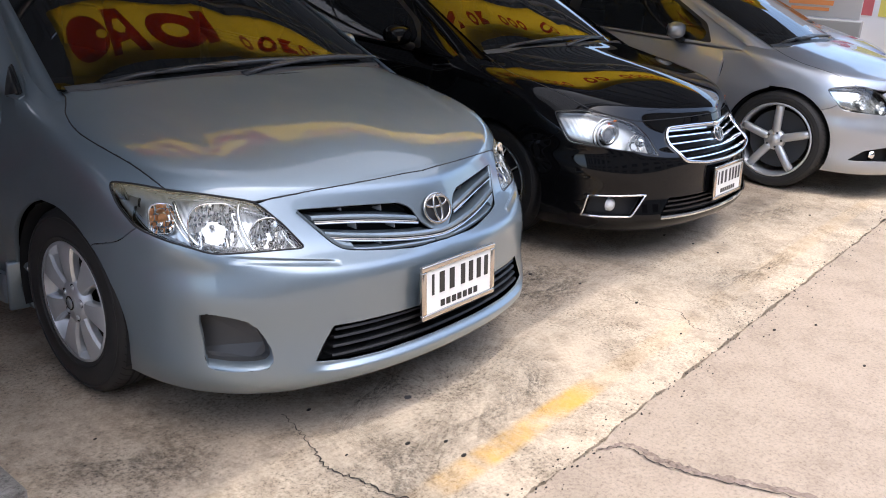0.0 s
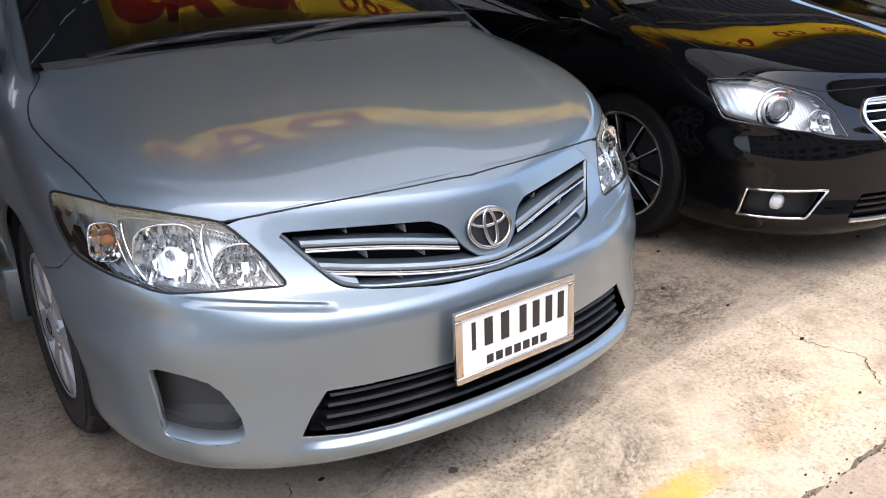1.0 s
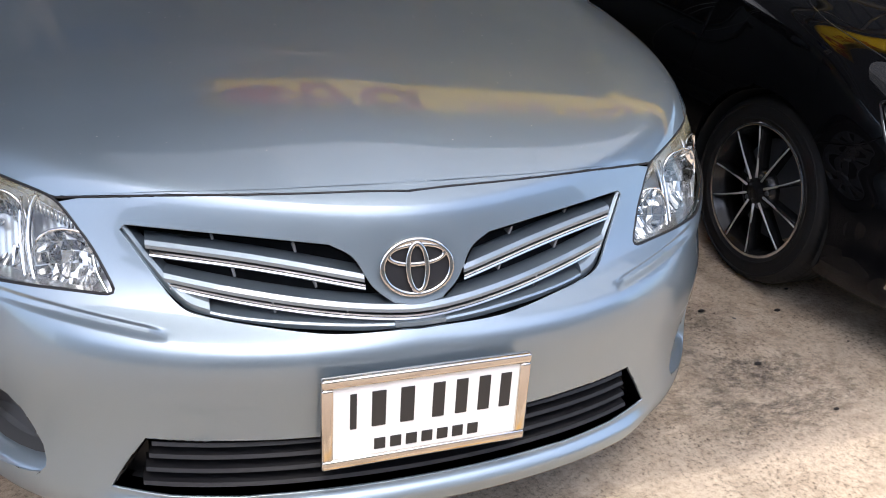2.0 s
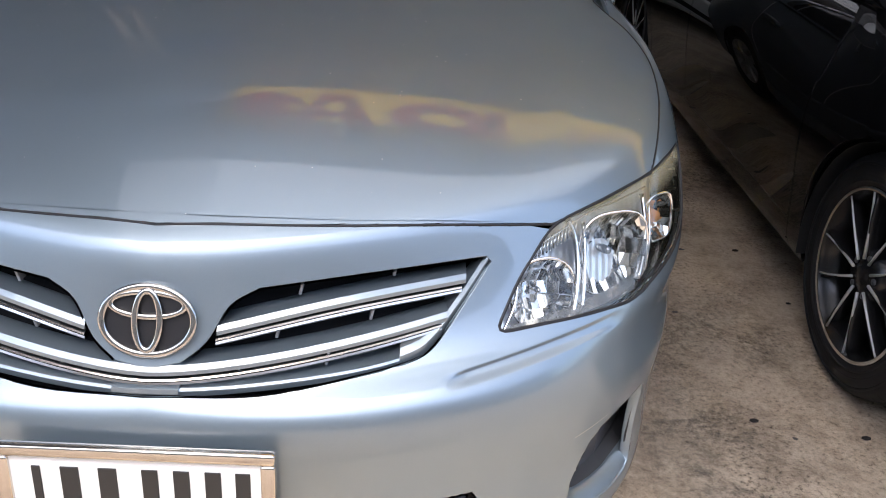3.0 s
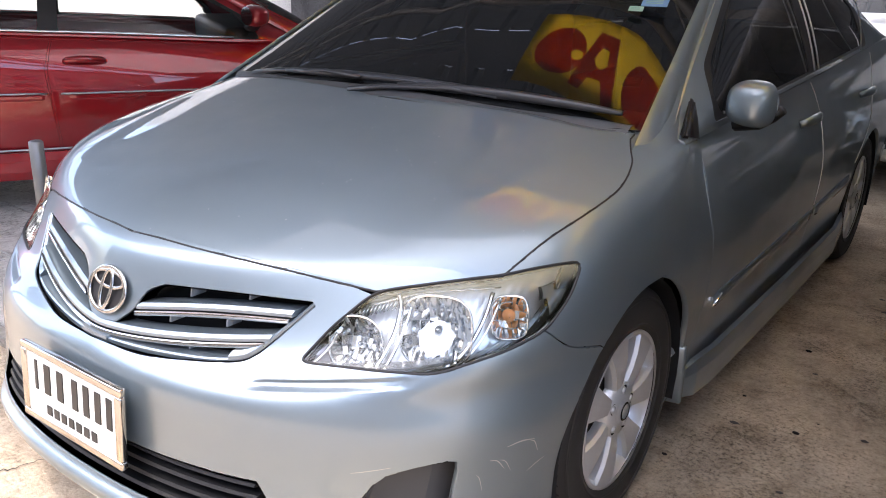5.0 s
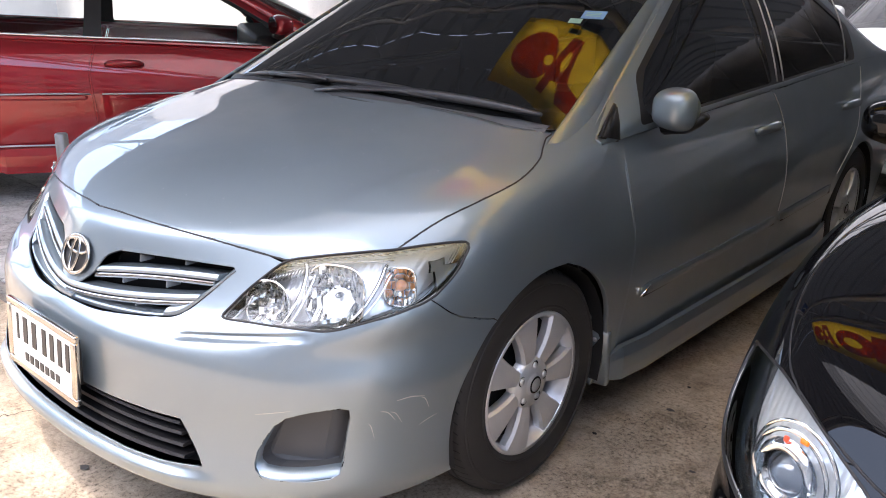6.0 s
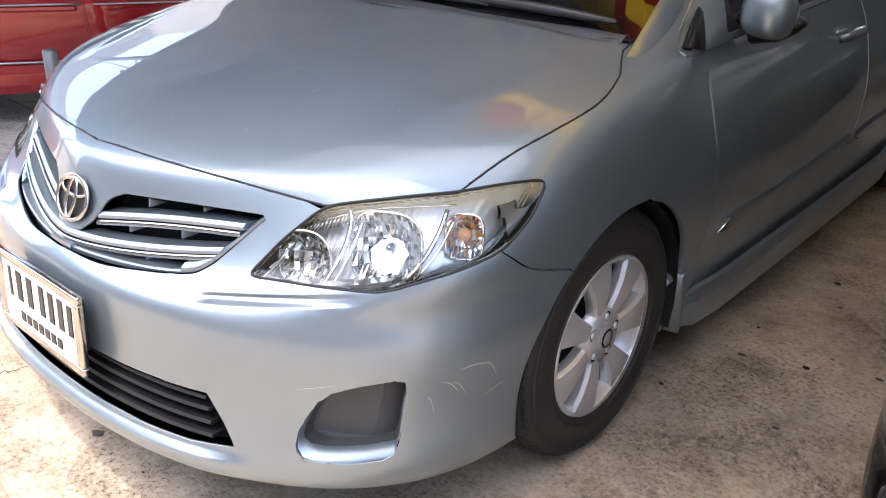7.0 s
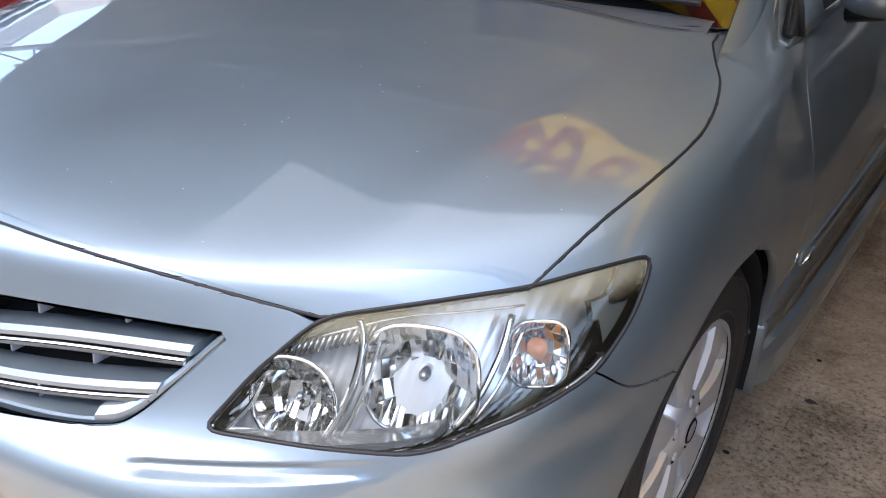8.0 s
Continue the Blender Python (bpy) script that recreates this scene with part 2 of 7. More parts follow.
def sheet(name, skin, piece, mat, parent, side=1, both=False, gap=0.0025, flange=0.018, offset=0.0, label=""):
    """A panel of a skin as a mesh: its edge drawn back by gap and turned inwards by flange. side: 1 the car's left, -1 its right; both: joined over the centre."""
    s, t, tri = piece
    p, n = skin.at(s, t), skin.normal(s, t)
    e = np.concatenate([tri[:, [0, 1]], tri[:, [1, 2]], tri[:, [2, 0]]])
    # the rim: edges that one triangle owns
    fn = np.cross(p[tri[:, 1]] - p[tri[:, 0]], p[tri[:, 2]] - p[tri[:, 0]])
    if (fn * n[tri[:, 0]]).sum() < 0:
        tri = tri[:, ::-1]
        e = np.concatenate([tri[:, [0, 1]], tri[:, [1, 2]], tri[:, [2, 0]]])
    seen = {}
    for a, b in e:
        seen[(min(a, b), max(a, b))] = seen.get((min(a, b), max(a, b)), 0) + 1
    rim = [(a, b) for a, b in e if seen[(min(a, b), max(a, b))] == 1]
    if both:
        rim = [(a, b) for a, b in rim if not (s[a] < 1e-6 and s[b] < 1e-6)]
    # seams with the next sheet stay closed where keep says so
    inward = np.zeros_like(p)
    for a, b in rim:
        d = np.cross(n[a], p[b] - p[a])
        inward[a] += d / (np.linalg.norm(d) + 1e-9)
        inward[b] += d / (np.linalg.norm(d) + 1e-9)
    length = np.linalg.norm(inward, axis=1, keepdims=True)
    inward = np.where(length > 1e-6, inward / np.maximum(length, 1e-6), 0)
    if both:
        inward[s < 1e-6, 0] = 0
        n[s < 1e-6, 0] = 0
        p[s < 1e-6, 0] = 0
    p = p + inward * gap + n * offset
    verts, norms, faces = list(p), list(n), [tuple(q) for q in tri]
    if flange:
        low, mid = {}, {}
        for a, b in rim:
            for q in (a, b):
                if q not in low:
                    mid[q] = len(verts)
                    verts.append(p[q] - inward[q] * 0.0012 - n[q] * 0.0015), norms.append(n[q] * 0.5 - inward[q])
                    low[q] = len(verts)
                    verts.append(p[q] - n[q] * flange), norms.append(-inward[q])
            faces += [(b, a, mid[a], mid[b]), (mid[b], mid[a], low[a], low[b])]
    verts, norms = np.array(verts), np.array(norms)
    if side < 0 or both:
        mv, mn = verts * (-1, 1, 1), norms * (-1, 1, 1)
        mf = [tuple(reversed(q)) for q in faces]
        if both:
            k = len(verts)
            twin = {i: (i if abs(verts[i, 0]) < 1e-7 and i < len(p) else i + k) for i in range(k)}
            faces = faces + [tuple(twin[i] for i in q) for q in mf]
            verts, norms = np.concatenate([verts, mv]), np.concatenate([norms, mn])
        else:
            verts, norms, faces = mv, mn, mf
    norms = norms / np.maximum(np.linalg.norm(norms, axis=1, keepdims=True), 1e-9)
    return link(name, verts, faces, mat, parent, label, norms)


# ---------------------------------------------------------------- car skins
def spline_matrix(k):
    """Second derivatives of a natural cubic through k evenly spaced values, as a matrix."""
    a, b = np.eye(k), np.zeros((k, k))
    for i in range(1, k - 1):
        a[i, i - 1:i + 2] = (1, 4, 1)
        b[i, i - 1:i + 2] = (6, -12, 6)
    return np.linalg.solve(a, b)


def stack(level, k):
    """A sheet through k level lines; level(j, s) gives points."""
    m2 = spline_matrix(k)

    def at(s, t):
        s, t = np.asarray(s, float), np.asarray(t, float)
        v = np.stack([level(j, s) for j in range(k)], 1)
        m = np.einsum("ij,njd->nid", m2, v)
        i = np.minimum(t.astype(int), k - 2)
        f = (t - i)[:, None]
        r = np.arange(len(s))
        a, b, ma, mb = v[r, i], v[r, i + 1], m[r, i], m[r, i + 1]
        g = 1 - f
        return g * a + f * b + ((g ** 3 - g) * ma + (f ** 3 - f) * mb) / 6
    return at


def nose_skin(levels, hood, door_y, flute=None, bend=0.72):
    """The front of a car, half: bumper, fender and hood in one sheet. levels: rows of front y, z, bow, bow power, squareness, half width,
    corner depth, z gain over the bow, z gain over the corner. The first rows run on to the door, the last `hood` rows end at the cowl."""
    k = len(levels)

    def level(j, s):
        y0, z0, a, p, n, xm, c, dz, e = levels[j]
        q = np.clip(s / bend, 0, 1)
        th = math.pi / 2 * q ** 1.35
        u, w = np.sin(th) ** (2 / n), np.cos(th) ** (2 / n)
        u = np.where(q < 1e-9, 0, u)
        x = xm * u
        soft = (x * x + 0.0036) ** (p / 2) - 0.0036 ** (p / 2)
        y = y0 + a * soft + c * (1 - w)
        z = z0 + dz * u * u + e * (1 - w)
        r = np.clip((s - bend) / (1 - bend), 0, 1)
        if j < k - hood:
            y = y + (door_y - (y0 + a * ((xm * xm + 0.0036) ** (p / 2) - 0.0036 ** (p / 2)) + c)) * r
        else:
            y, z = y + 0.02 * r, z + 0.001 * r
        f = np.clip((y - 0.70 * door_y) / (0.32 * door_y), 0, 1) * np.clip((z - 0.62) / 0.25, 0, 1)
        x = x * (1 - 0.05 * f * f * (3 - 2 * f)) if j < k - hood else x
        return np.stack([x, y, z], 1)
    base = stack(level, k)
    if not flute:
        return Skin(base, k - 1), level
    tip_x, tip_z, depth = flute

    def ease(d, w):
        f = np.clip(d / w + 0.5, 0, 1)
        return f * f * (3 - 2 * f)

    def at(s, t):
        p = base(s, t)
        x, z = p[:, 0].copy(), p[:, 2].copy()
        # a wedge-shaped shelf, cut back between the lamp's foot and a crease that runs out to a point
        low = tip_z - 0.004 + 0.10 * (x - tip_x)
        high = np.minimum(tip_z + 0.005 + 0.27 * (x - tip_x), tip_z + 0.013 + 0.12 * (x - 0.471))
        cut = depth * ease(z - low, 0.008) * ease(high - z, 0.008) * np.clip((x - tip_x) / 0.03, 0, 1) * np.clip((0.70 - x) / 0.12, 0, 1)
        # the chin under the intake stands proud
        cut = cut - 0.016 * ease(0.268 - z, 0.026) * ease(z - 0.212, 0.05) * ease(0.52 - x, 0.14)
        p = p + np.outer(cut, (-0.25, 1.0, -0.15))
        # a soft ridge along each side of the hood
        along_y = np.clip((p[:, 1] - 0.40) / 0.2, 0, 1) * np.clip((1.02 - p[:, 1]) / 0.2, 0, 1) * (z > 0.74)
        d = x - (0.56 + 0.22 * (p[:, 1] - 0.40))
        p[:, 2] += along_y * 0.004 * np.where(d > 0, np.exp(-(d / 0.10) ** 2), np.exp(-(d / 0.035) ** 2))
        return p
    return Skin(at, k - 1), level


def tail_skin(nose_level, count, length, corner=0.5, rise=0.10):
    """The sides behind the front door's edge and the rear, half."""
    ends = [nose_level(j, np.array([1.0]))[0] for j in range(count)]

    def level(j, s):
        x0, y0, z0 = ends[j]
        back = length - 0.02 - 0.10 * abs(j - 0.45 * count) / count
        xm = x0 - 0.015
        run = np.clip(s / 0.62, 0, 1)
        q = np.clip((s - 0.62) / 0.38, 0, 1)
        th = math.pi / 2 * (1 - (1 - q) ** 1.4)
        cx, cy = np.cos(th) ** 0.5, np.sin(th) ** 0.5
        y = y0 + (back - corner - 0.12 - y0) * run + corner * np.where(q > 0, cy, 0) + 0.12 * q
        x = np.where(q > 0, xm * cx, x0 + (xm - x0) * run ** 2)
        z = z0 + rise * (j / count) * np.clip((y - y0) / 2.5, 0, 1)
        return np.stack([x, y, z], 1)
    return Skin(stack(level, count), count - 1), level


def patch(edge0, edge1, bulge):
    """A sheet between two lines given as functions of s, bowed by bulge along +d."""
    def at(s, t):
        s, t = np.asarray(s, float), np.asarray(t, float)
        a, b = edge0(s), edge1(s)
        f = t[:, None]
        return a + (b - a) * f + np.outer(4 * t * (1 - t) * (1 - s ** 4), bulge)
    return Skin(at, 1.0)


def along(pts):
    """A smooth line through pts as a function of s in [0, 1]."""
    line = smooth_line(pts, 24)
    d = np.r_[0, np.cumsum(np.linalg.norm(np.diff(line, axis=0), axis=1))]
    d /= d[-1]
    return lambda s: np.stack([np.interp(s, d, line[:, i]) for i in range(3)], 1)


def petals(w, rim_r, fx, spin):
    """Seven broad flat spokes that widen to the rim, with narrow slots between."""
    # added near-black disc that gives the slots their deep shade
    part("slot_shade_disc", lathe(bmesh.new(), [(0.001, fx - 0.05), (rim_r - 0.015, fx - 0.062)], 32), DARK, w)
    for i in range(7):
        bm = bmesh.new()
        rows = []
        for r, face, edge in ((0.040, 0.014, 0.0175), (0.070, 0.0185, 0.023), (0.105, 0.0245, 0.029), (0.140, 0.032, 0.037), (0.168, 0.039, 0.044), (0.183, 0.043, 0.048), (rim_r + 0.001, 0.046, 0.052)):
            f = (r - 0.04) / (rim_r - 0.04)
            x = fx + 0.004 + 0.008 * math.sin(f * 2.8)
            c = math.sqrt(max(r * r - edge * edge, 0)) if r > 0.15 else r
            cf = math.sqrt(max(r * r - face * face, 0)) if r > 0.15 else r
            rows.append([(x - 0.030, -edge, c), (x - 0.010, -edge, c), (x, -face, cf), (x + 0.001, 0, r), (x, face, cf), (x - 0.010, edge, c), (x - 0.030, edge, c)])
        vs = [[bm.verts.new(q) for q in row] for row in rows]
        for a, b in zip(vs, vs[1:]):
            for c in range(6):
                bm.faces.new((a[c], a[c + 1], b[c + 1], b[c]))
        bmesh.ops.recalc_face_normals(bm, faces=bm.faces)
        bmesh.ops.transform(bm, matrix=Matrix.Rotation(2 * math.pi * i / 7 + spin, 4, "X"), verts=bm.verts)
        part("spoke", bm, ALLOY, w, smooth=False)


def wheel(parent_at, radius, width, rim_r, style, label, spin=0.0):
    """A wheel whose axle is the x axis, its face towards +x."""
    w = thing("wheel", label, "wheel")
    hw = width / 2
    bm = lathe(bmesh.new(), [(rim_r, -hw * 0.8), (rim_r + 0.012, -hw), (radius - 0.035, -hw * 1.04), (radius - 0.008, -hw * 0.86), (radius, -hw * 0.6), (radius, hw * 0.6), (radius - 0.008, hw * 0.86), (radius - 0.02, hw * 0.98), (radius - 0.05, hw * 1.06), (rim_r + 0.03, hw * 1.04), (rim_r + 0.010, hw), (rim_r, hw * 0.8)], 72)
    rubber = NEWRUBBER if style == "ten" else RUBBER
    tyre = part("tyre", bm, rubber, w)
    for rr in (radius - 0.03, radius - 0.055, rim_r + 0.022):
        part("sidewall_rib", lathe(bmesh.new(), [(rr - 0.004, hw * 1.02), (rr - 0.002, hw * 1.02 + 0.0035), (rr + 0.002, hw * 1.02 + 0.0035), (rr + 0.004, hw * 1.02)], 72), rubber, tyre)
    # tread grooves: dark bands on the rubber, the grooves' shade put into colour
    bm = bmesh.new()
    for gx in (-0.5, -0.17, 0.17, 0.5):
        lathe(bm, [(radius + 0.0006, hw * gx - 0.005), (radius + 0.0006, hw * gx + 0.005)], 72)
    part("tread_groove", bm, DARK, tyre)
    bm = bmesh.new()
    for i in range(66):
        for sx in (1, -1):
            a = 2 * math.pi * (i + 0.5 * (sx > 0)) / 66
            da = 0.0021 / radius
            q = [(sx * hw * 0.56, radius + 0.0008), (sx * hw * 0.80, radius - 0.004), (sx * hw * 0.92, radius - 0.0105)]
            e = [[bm.verts.new((x, r * math.cos(a + k * da + 0.03 * j), r * math.sin(a + k * da + 0.03 * j))) for j, (x, r) in enumerate(q)] for k in (-1, 1)]
            for j in range(2):
                bm.faces.new((e[0][j], e[0][j + 1], e[1][j + 1], e[1][j]))
    tagged(part("tread_slots", bm, DARK, tyre), kind="stuff")
    face = ALLOY
    bm = lathe(bmesh.new(), [(rim_r - 0.004, hw * 0.99), (rim_r + 0.006, hw * 1.0), (rim_r + 0.008, hw * 0.93), (rim_r - 0.012, hw * 0.86), (rim_r - 0.02, -hw * 0.8), (rim_r - 0.012, hw * 0.84)], 64)
    part("rim", bm, ALLOY if style != "ten" else DARKALLOY, w)
    if style == "ten":
        part("rim_lip", lathe(bmesh.new(), [(rim_r - 0.003, hw * 0.99), (rim_r + 0.004, hw * 1.01), (rim_r + 0.007, hw * 0.99)], 64), CHROME, w)
    bm = bmesh.new()
    lathe(bm, [(0.001, hw * 0.1), (rim_r - 0.05, hw * 0.1)], 32)
    part("brake_disc", bm, GREYPLASTIC, w)
    spokes = {"petal": 7, "five": 5, "ten": 10}[style]
    fx = hw * 0.86
    if style == "petal":
        spokes = 0
        petals(w, rim_r, fx, spin)
    for i in range(spokes):
        bm = bmesh.new()
        r0, r1 = 0.035, rim_r - 0.008
        w0, w1 = {"five": (0.030, 0.028), "ten": (0.0032, 0.0045)}[style]
        rows = []
        for k in range(7):
            f = k / 6
            r = r0 + (r1 - r0) * f
            half = w0 + (w1 - w0) * f ** 1.3
            rows.append([(fx - 0.02 + 0.012 * math.sin(f * 2.4), -half, r), (fx - 0.002 + 0.010 * math.sin(f * 2.6), -half * 0.72, r), (fx + 0.002 + 0.010 * math.sin(f * 2.6), 0, r), (fx - 0.002 + 0.010 * math.sin(f * 2.6), half * 0.72, r), (fx - 0.02 + 0.012 * math.sin(f * 2.4), half, r), (fx - 0.035, half * 0.8, r), (fx - 0.035, -half * 0.8, r)])
        vs = [[bm.verts.new(q) for q in row] for row in rows]
        for a, b in zip(vs, vs[1:]):
            for c in range(7):
                bm.faces.new((a[c], a[(c + 1) % 7], b[(c + 1) % 7], b[c]))
        bm.faces.new(vs[0][::-1]), bm.faces.new(vs[-1])
        bmesh.ops.recalc_face_normals(bm, faces=bm.faces)
        bmesh.ops.transform(bm, matrix=Matrix.Rotation(2 * math.pi * i / spokes + spin, 4, "X"), verts=bm.verts)
        part("spoke", bm, face if style != "ten" else DARKALLOY, w)
        if style == "ten":
            # bright machined edge on a black spoke, forked towards the rim
            turn = Matrix.Rotation(2 * math.pi * i / spokes + spin, 4, "X")
            bow = 0.012 * (1 if i % 2 else -1)
            line = [turn @ Vector((fx + 0.008, bow * f * f, 0.045 + (rim_r - 0.05) * f)) for f in np.linspace(0, 1, 6)]
            part("spoke_edge", tube(bmesh.new(), [tuple(v) for v in line], [0.0045, 0.004, 0.0035, 0.003, 0.0028, 0.0028], 6), ALLOY, w)
    fx += 0.009 if style == "petal" else 0
    bm = lathe(bmesh.new(), [(0.001, fx + 0.012), (0.024, fx + 0.011), (0.029, fx + 0.006), (0.034, fx + 0.004), (0.07, fx - 0.001), (0.075, fx - 0.03)], 32)
    hub = part("hub", bm, DARKALLOY if style == "ten" else face, w)
    for i in range(5):
        bm = bmesh.new()
        lathe(bm, [(0.001, fx + 0.006), (0.008, fx + 0.005), (0.010, fx - 0.003)], 8, pose(0, 0.052 * math.cos(i * 1.2566 + spin), 0.052 * math.sin(i * 1.2566 + spin)))
        part("wheel_nut", bm, GREYPLASTIC if style != "petal" else ALLOY, hub)
        if style == "petal":
            # dark ring paints the shade of the nut's recess
            part("nut_well", lathe(bmesh.new(), [(0.010, fx + 0.0005), (0.0145, fx + 0.002)], 14, pose(0, 0.052 * math.cos(i * 1.2566 + spin), 0.052 * math.sin(i * 1.2566 + spin))), DARK, hub)
    if style == "petal":
        part("hub_cap", lathe(bmesh.new(), [(0.019, fx + 0.0135), (0.022, fx + 0.0145), (0.0245, fx + 0.012)], 24), DARKALLOY, hub)
    w.matrix_basis = parent_at
    return w


def hang(thing_ob, car):
    """Makes a wheel a part of its car."""
    thing_ob.parent = car
    for key in ("category",):
        if key in thing_ob:
            del thing_ob[key]


def pillar_sheet(g):
    """The painted pillar between the windscreen and the side."""
    edge = lambda s: g["cowl"][-1] + (np.array(g["header"][-1]) - g["cowl"][-1]) * (1.13 * np.asarray(s) - 0.13)[:, None]
    foot = tuple(1.45 * a - 0.45 * b for a, b in zip(g["rail"][0], g["rail"][1]))
    return patch(edge, along([foot] + g["rail"][:3]), np.array((0.006, -0.006, 0.008)))


def pillar_foot(car, g, skin, mat, sgn):
    """The fender's sweep up into the windscreen pillar."""
    post, u = pillar_sheet(g), np.linspace(0, 1, 11)
    top, below = post.at(np.full(11, 0.40), u), post.at(np.full(11, 0.34), u)
    top = top + np.array((0.004, -0.003, 0.004))
    st = skin.locate([(0.722, 1.085, 0.953), (0.765, 1.06, 0.945), (0.810, 1.10, 0.925), (0.838, 1.19, 0.895)])
    low = along(list(skin.at(st[:, 0], st[:, 1])))(u)
    lt = skin.locate(low)
    n = skin.normal(lt[:, 0], lt[:, 1])
    chord = top - low
    size = np.linalg.norm(chord, axis=1, keepdims=True)
    rise = top - below + np.array((0.004, -0.003, 0.004))
    rise = rise / np.linalg.norm(rise, axis=1, keepdims=True) * size
    run = chord - (chord * n).sum(1, keepdims=True) * n
    bm = bmesh.new()
    rows = []
    for f in np.linspace(0, 1, 11):
        h0, h1, h2, h3 = 2 * f ** 3 - 3 * f * f + 1, f ** 3 - 2 * f * f + f, 3 * f * f - 2 * f ** 3, f ** 3 - f * f
        rows.append([bm.verts.new(q * (sgn, 1, 1)) for q in h0 * low + h1 * run + h2 * top + h3 * rise + n * 0.0006])
    for ra, rb in zip(rows, rows[1:]):
        for k in range(10):
            bm.faces.new((ra[k], ra[k + 1], rb[k + 1], rb[k]))
    bmesh.ops.recalc_face_normals(bm, faces=bm.faces)
    part("pillar_foot", bm, mat, car)


def greenhouse(car, g, body_mat, glass):
    """Roof, pillars, windows of a car; g holds its lines (left half)."""
    cowl, header = along(g["cowl"]), along(g["header"])
    ws = patch(cowl, header, np.array(g.get("ws_bulge", (0, -0.016, 0.016))))
    full = ws.cut([], 14, 14)["rest"]
    sheet("windscreen", ws, full, glass, car, both=True, gap=0, flange=0.006, label="dark tinted glass")
    # painted pillar between the glass and the side
    post = pillar_sheet(g)
    for sgn in (1, -1):
        sheet("windscreen_pillar", post, post.cut([], 14, 6)["rest"], body_mat, car, side=sgn, gap=0, flange=0.01)
    rail, belt = along(g["rail"]), along(g["belt"])
    def side_at(s, t):
        a, b = belt(np.asarray(s, float)), rail(np.asarray(s, float))
        f = np.asarray(t, float)
        return a + (b - a) * f[:, None] + np.outer(4 * f * (1 - f), (0.018, 0, 0))
    side = Skin(side_at, 1.0)
    regions = []
    for name, pts in g["windows"] + [("surround", g["surround"])]:
        regions.append((name, side.locate(rounded(pts, 0.03))))
    cuts = side.cut(regions, 40, 14)
    for sgn in (1, -1):
        sheet("pillar_frame", side, cuts["rest"], body_mat, car, side=sgn, gap=0, flange=0.012)
        sheet("window_surround", side, cuts["surround"], PLASTIC, car, side=sgn, gap=0.0, flange=0.006, offset=-0.002)
        for name, _ in regions[:-1]:
            if name in cuts:
                sheet("side_window", side, cuts[name], glass, car, side=sgn, gap=0.001, flange=0.0, offset=-0.006, label="dark tinted glass")
    # roof between the rails
    mid = along(g["roof_mid"])
    r0 = along(g["roof_rail"])

    def at(s, t):
        a, b = mid(np.asarray(s, float)), r0(np.asarray(s, float))
        f = np.asarray(t, float)[:, None]
        out = a + (b - a) * f
        out[:, 2] = a[:, 2] + (b[:, 2] - a[:, 2]) * (f[:, 0] ** 2.5)
        return out
    roof = Skin(at, 1.0)
    # swap the roles so that the centre line is s = 0
    roof2 = Skin(lambda s, t: roof.at(t, s), 1.0)
    sheet("roof", roof2, roof2.cut([], 12, 24)["rest"], body_mat, car, both=True, gap=0, flange=0.01)
    rear = patch(along(g["rear_top"]), along(g["rear_foot"]), np.array((0, 0.03, 0.02)))
    sheet("rear_window", rear, rear.cut([], 10, 10)["rest"], glass, car, both=True, gap=0, flange=0.006)
    deck = patch(along(g["rear_foot"]), along(g["deck_end"]), np.array((0, 0.0, 0.03)))
    sheet("boot_lid", deck, deck.cut([], 10, 10)["rest"], body_mat, car, both=True, gap=0, flange=0.01)


# Corolla-like silver saloon: rows of front y, z, bow, bow power, squareness, half width, corner depth, z gain over the bow, over the corner
SALOON = [
    (0.085, 0.180, 0.24, 2.0, 4, 0.820, 0.62, 0.00, 0.00),
    (0.030, 0.230, 0.24, 2.0, 4, 0.840, 0.66, 0.01, 0.00),
    (0.036, 0.310, 0.25, 2.0, 4, 0.850, 0.70, 0.02, 0.00),
    (0.048, 0.390, 0.25, 2.0, 4, 0.862, 0.72, 0.03, 0.00),
    (0.050, 0.480, 0.26, 2.0, 4, 0.872, 0.74, 0.02, 0.00),
    (0.064, 0.550, 0.29, 2.0, 4, 0.876, 0.74, 0.02, 0.01),
    (0.108, 0.605, 0.28, 1.3, 5, 0.872, 0.70, 0.04, 0.04),
    (0.155, 0.715, 0.36, 1.3, 5, 0.860, 0.72, 0.06, 0.07),
    (0.200, 0.770, 0.38, 1.3, 5, 0.815, 0.80, 0.06, 0.11),
    (0.340, 0.836, 0.40, 1.3, 5, 0.700, 0.50, 0.02, 0.10),
    (0.580, 0.905, 0.36, 1.3, 5, 0.520, 0.30, 0.00, 0.068),
    (0.830, 0.953, 0.30, 1.3, 4, 0.300, 0.12, 0.00, 0.030),
    (0.975, 0.981, 0.10, 1.3, 4, 0.004, 0.01, 0.00, 0.002),
]


def arch_loop(skin, x, y, z, r):
    """A wheel opening as a loop in the skin's own measures, open at the foot."""
    pts = [(x, y + r * math.cos(a), z + r * math.sin(a)) for a in np.linspace(-0.35, math.pi + 0.35, 40)]
    loop = skin.locate(pts)
    return np.concatenate([[(loop[0][0], -0.4)], loop, [(loop[-1][0], -0.4)]])


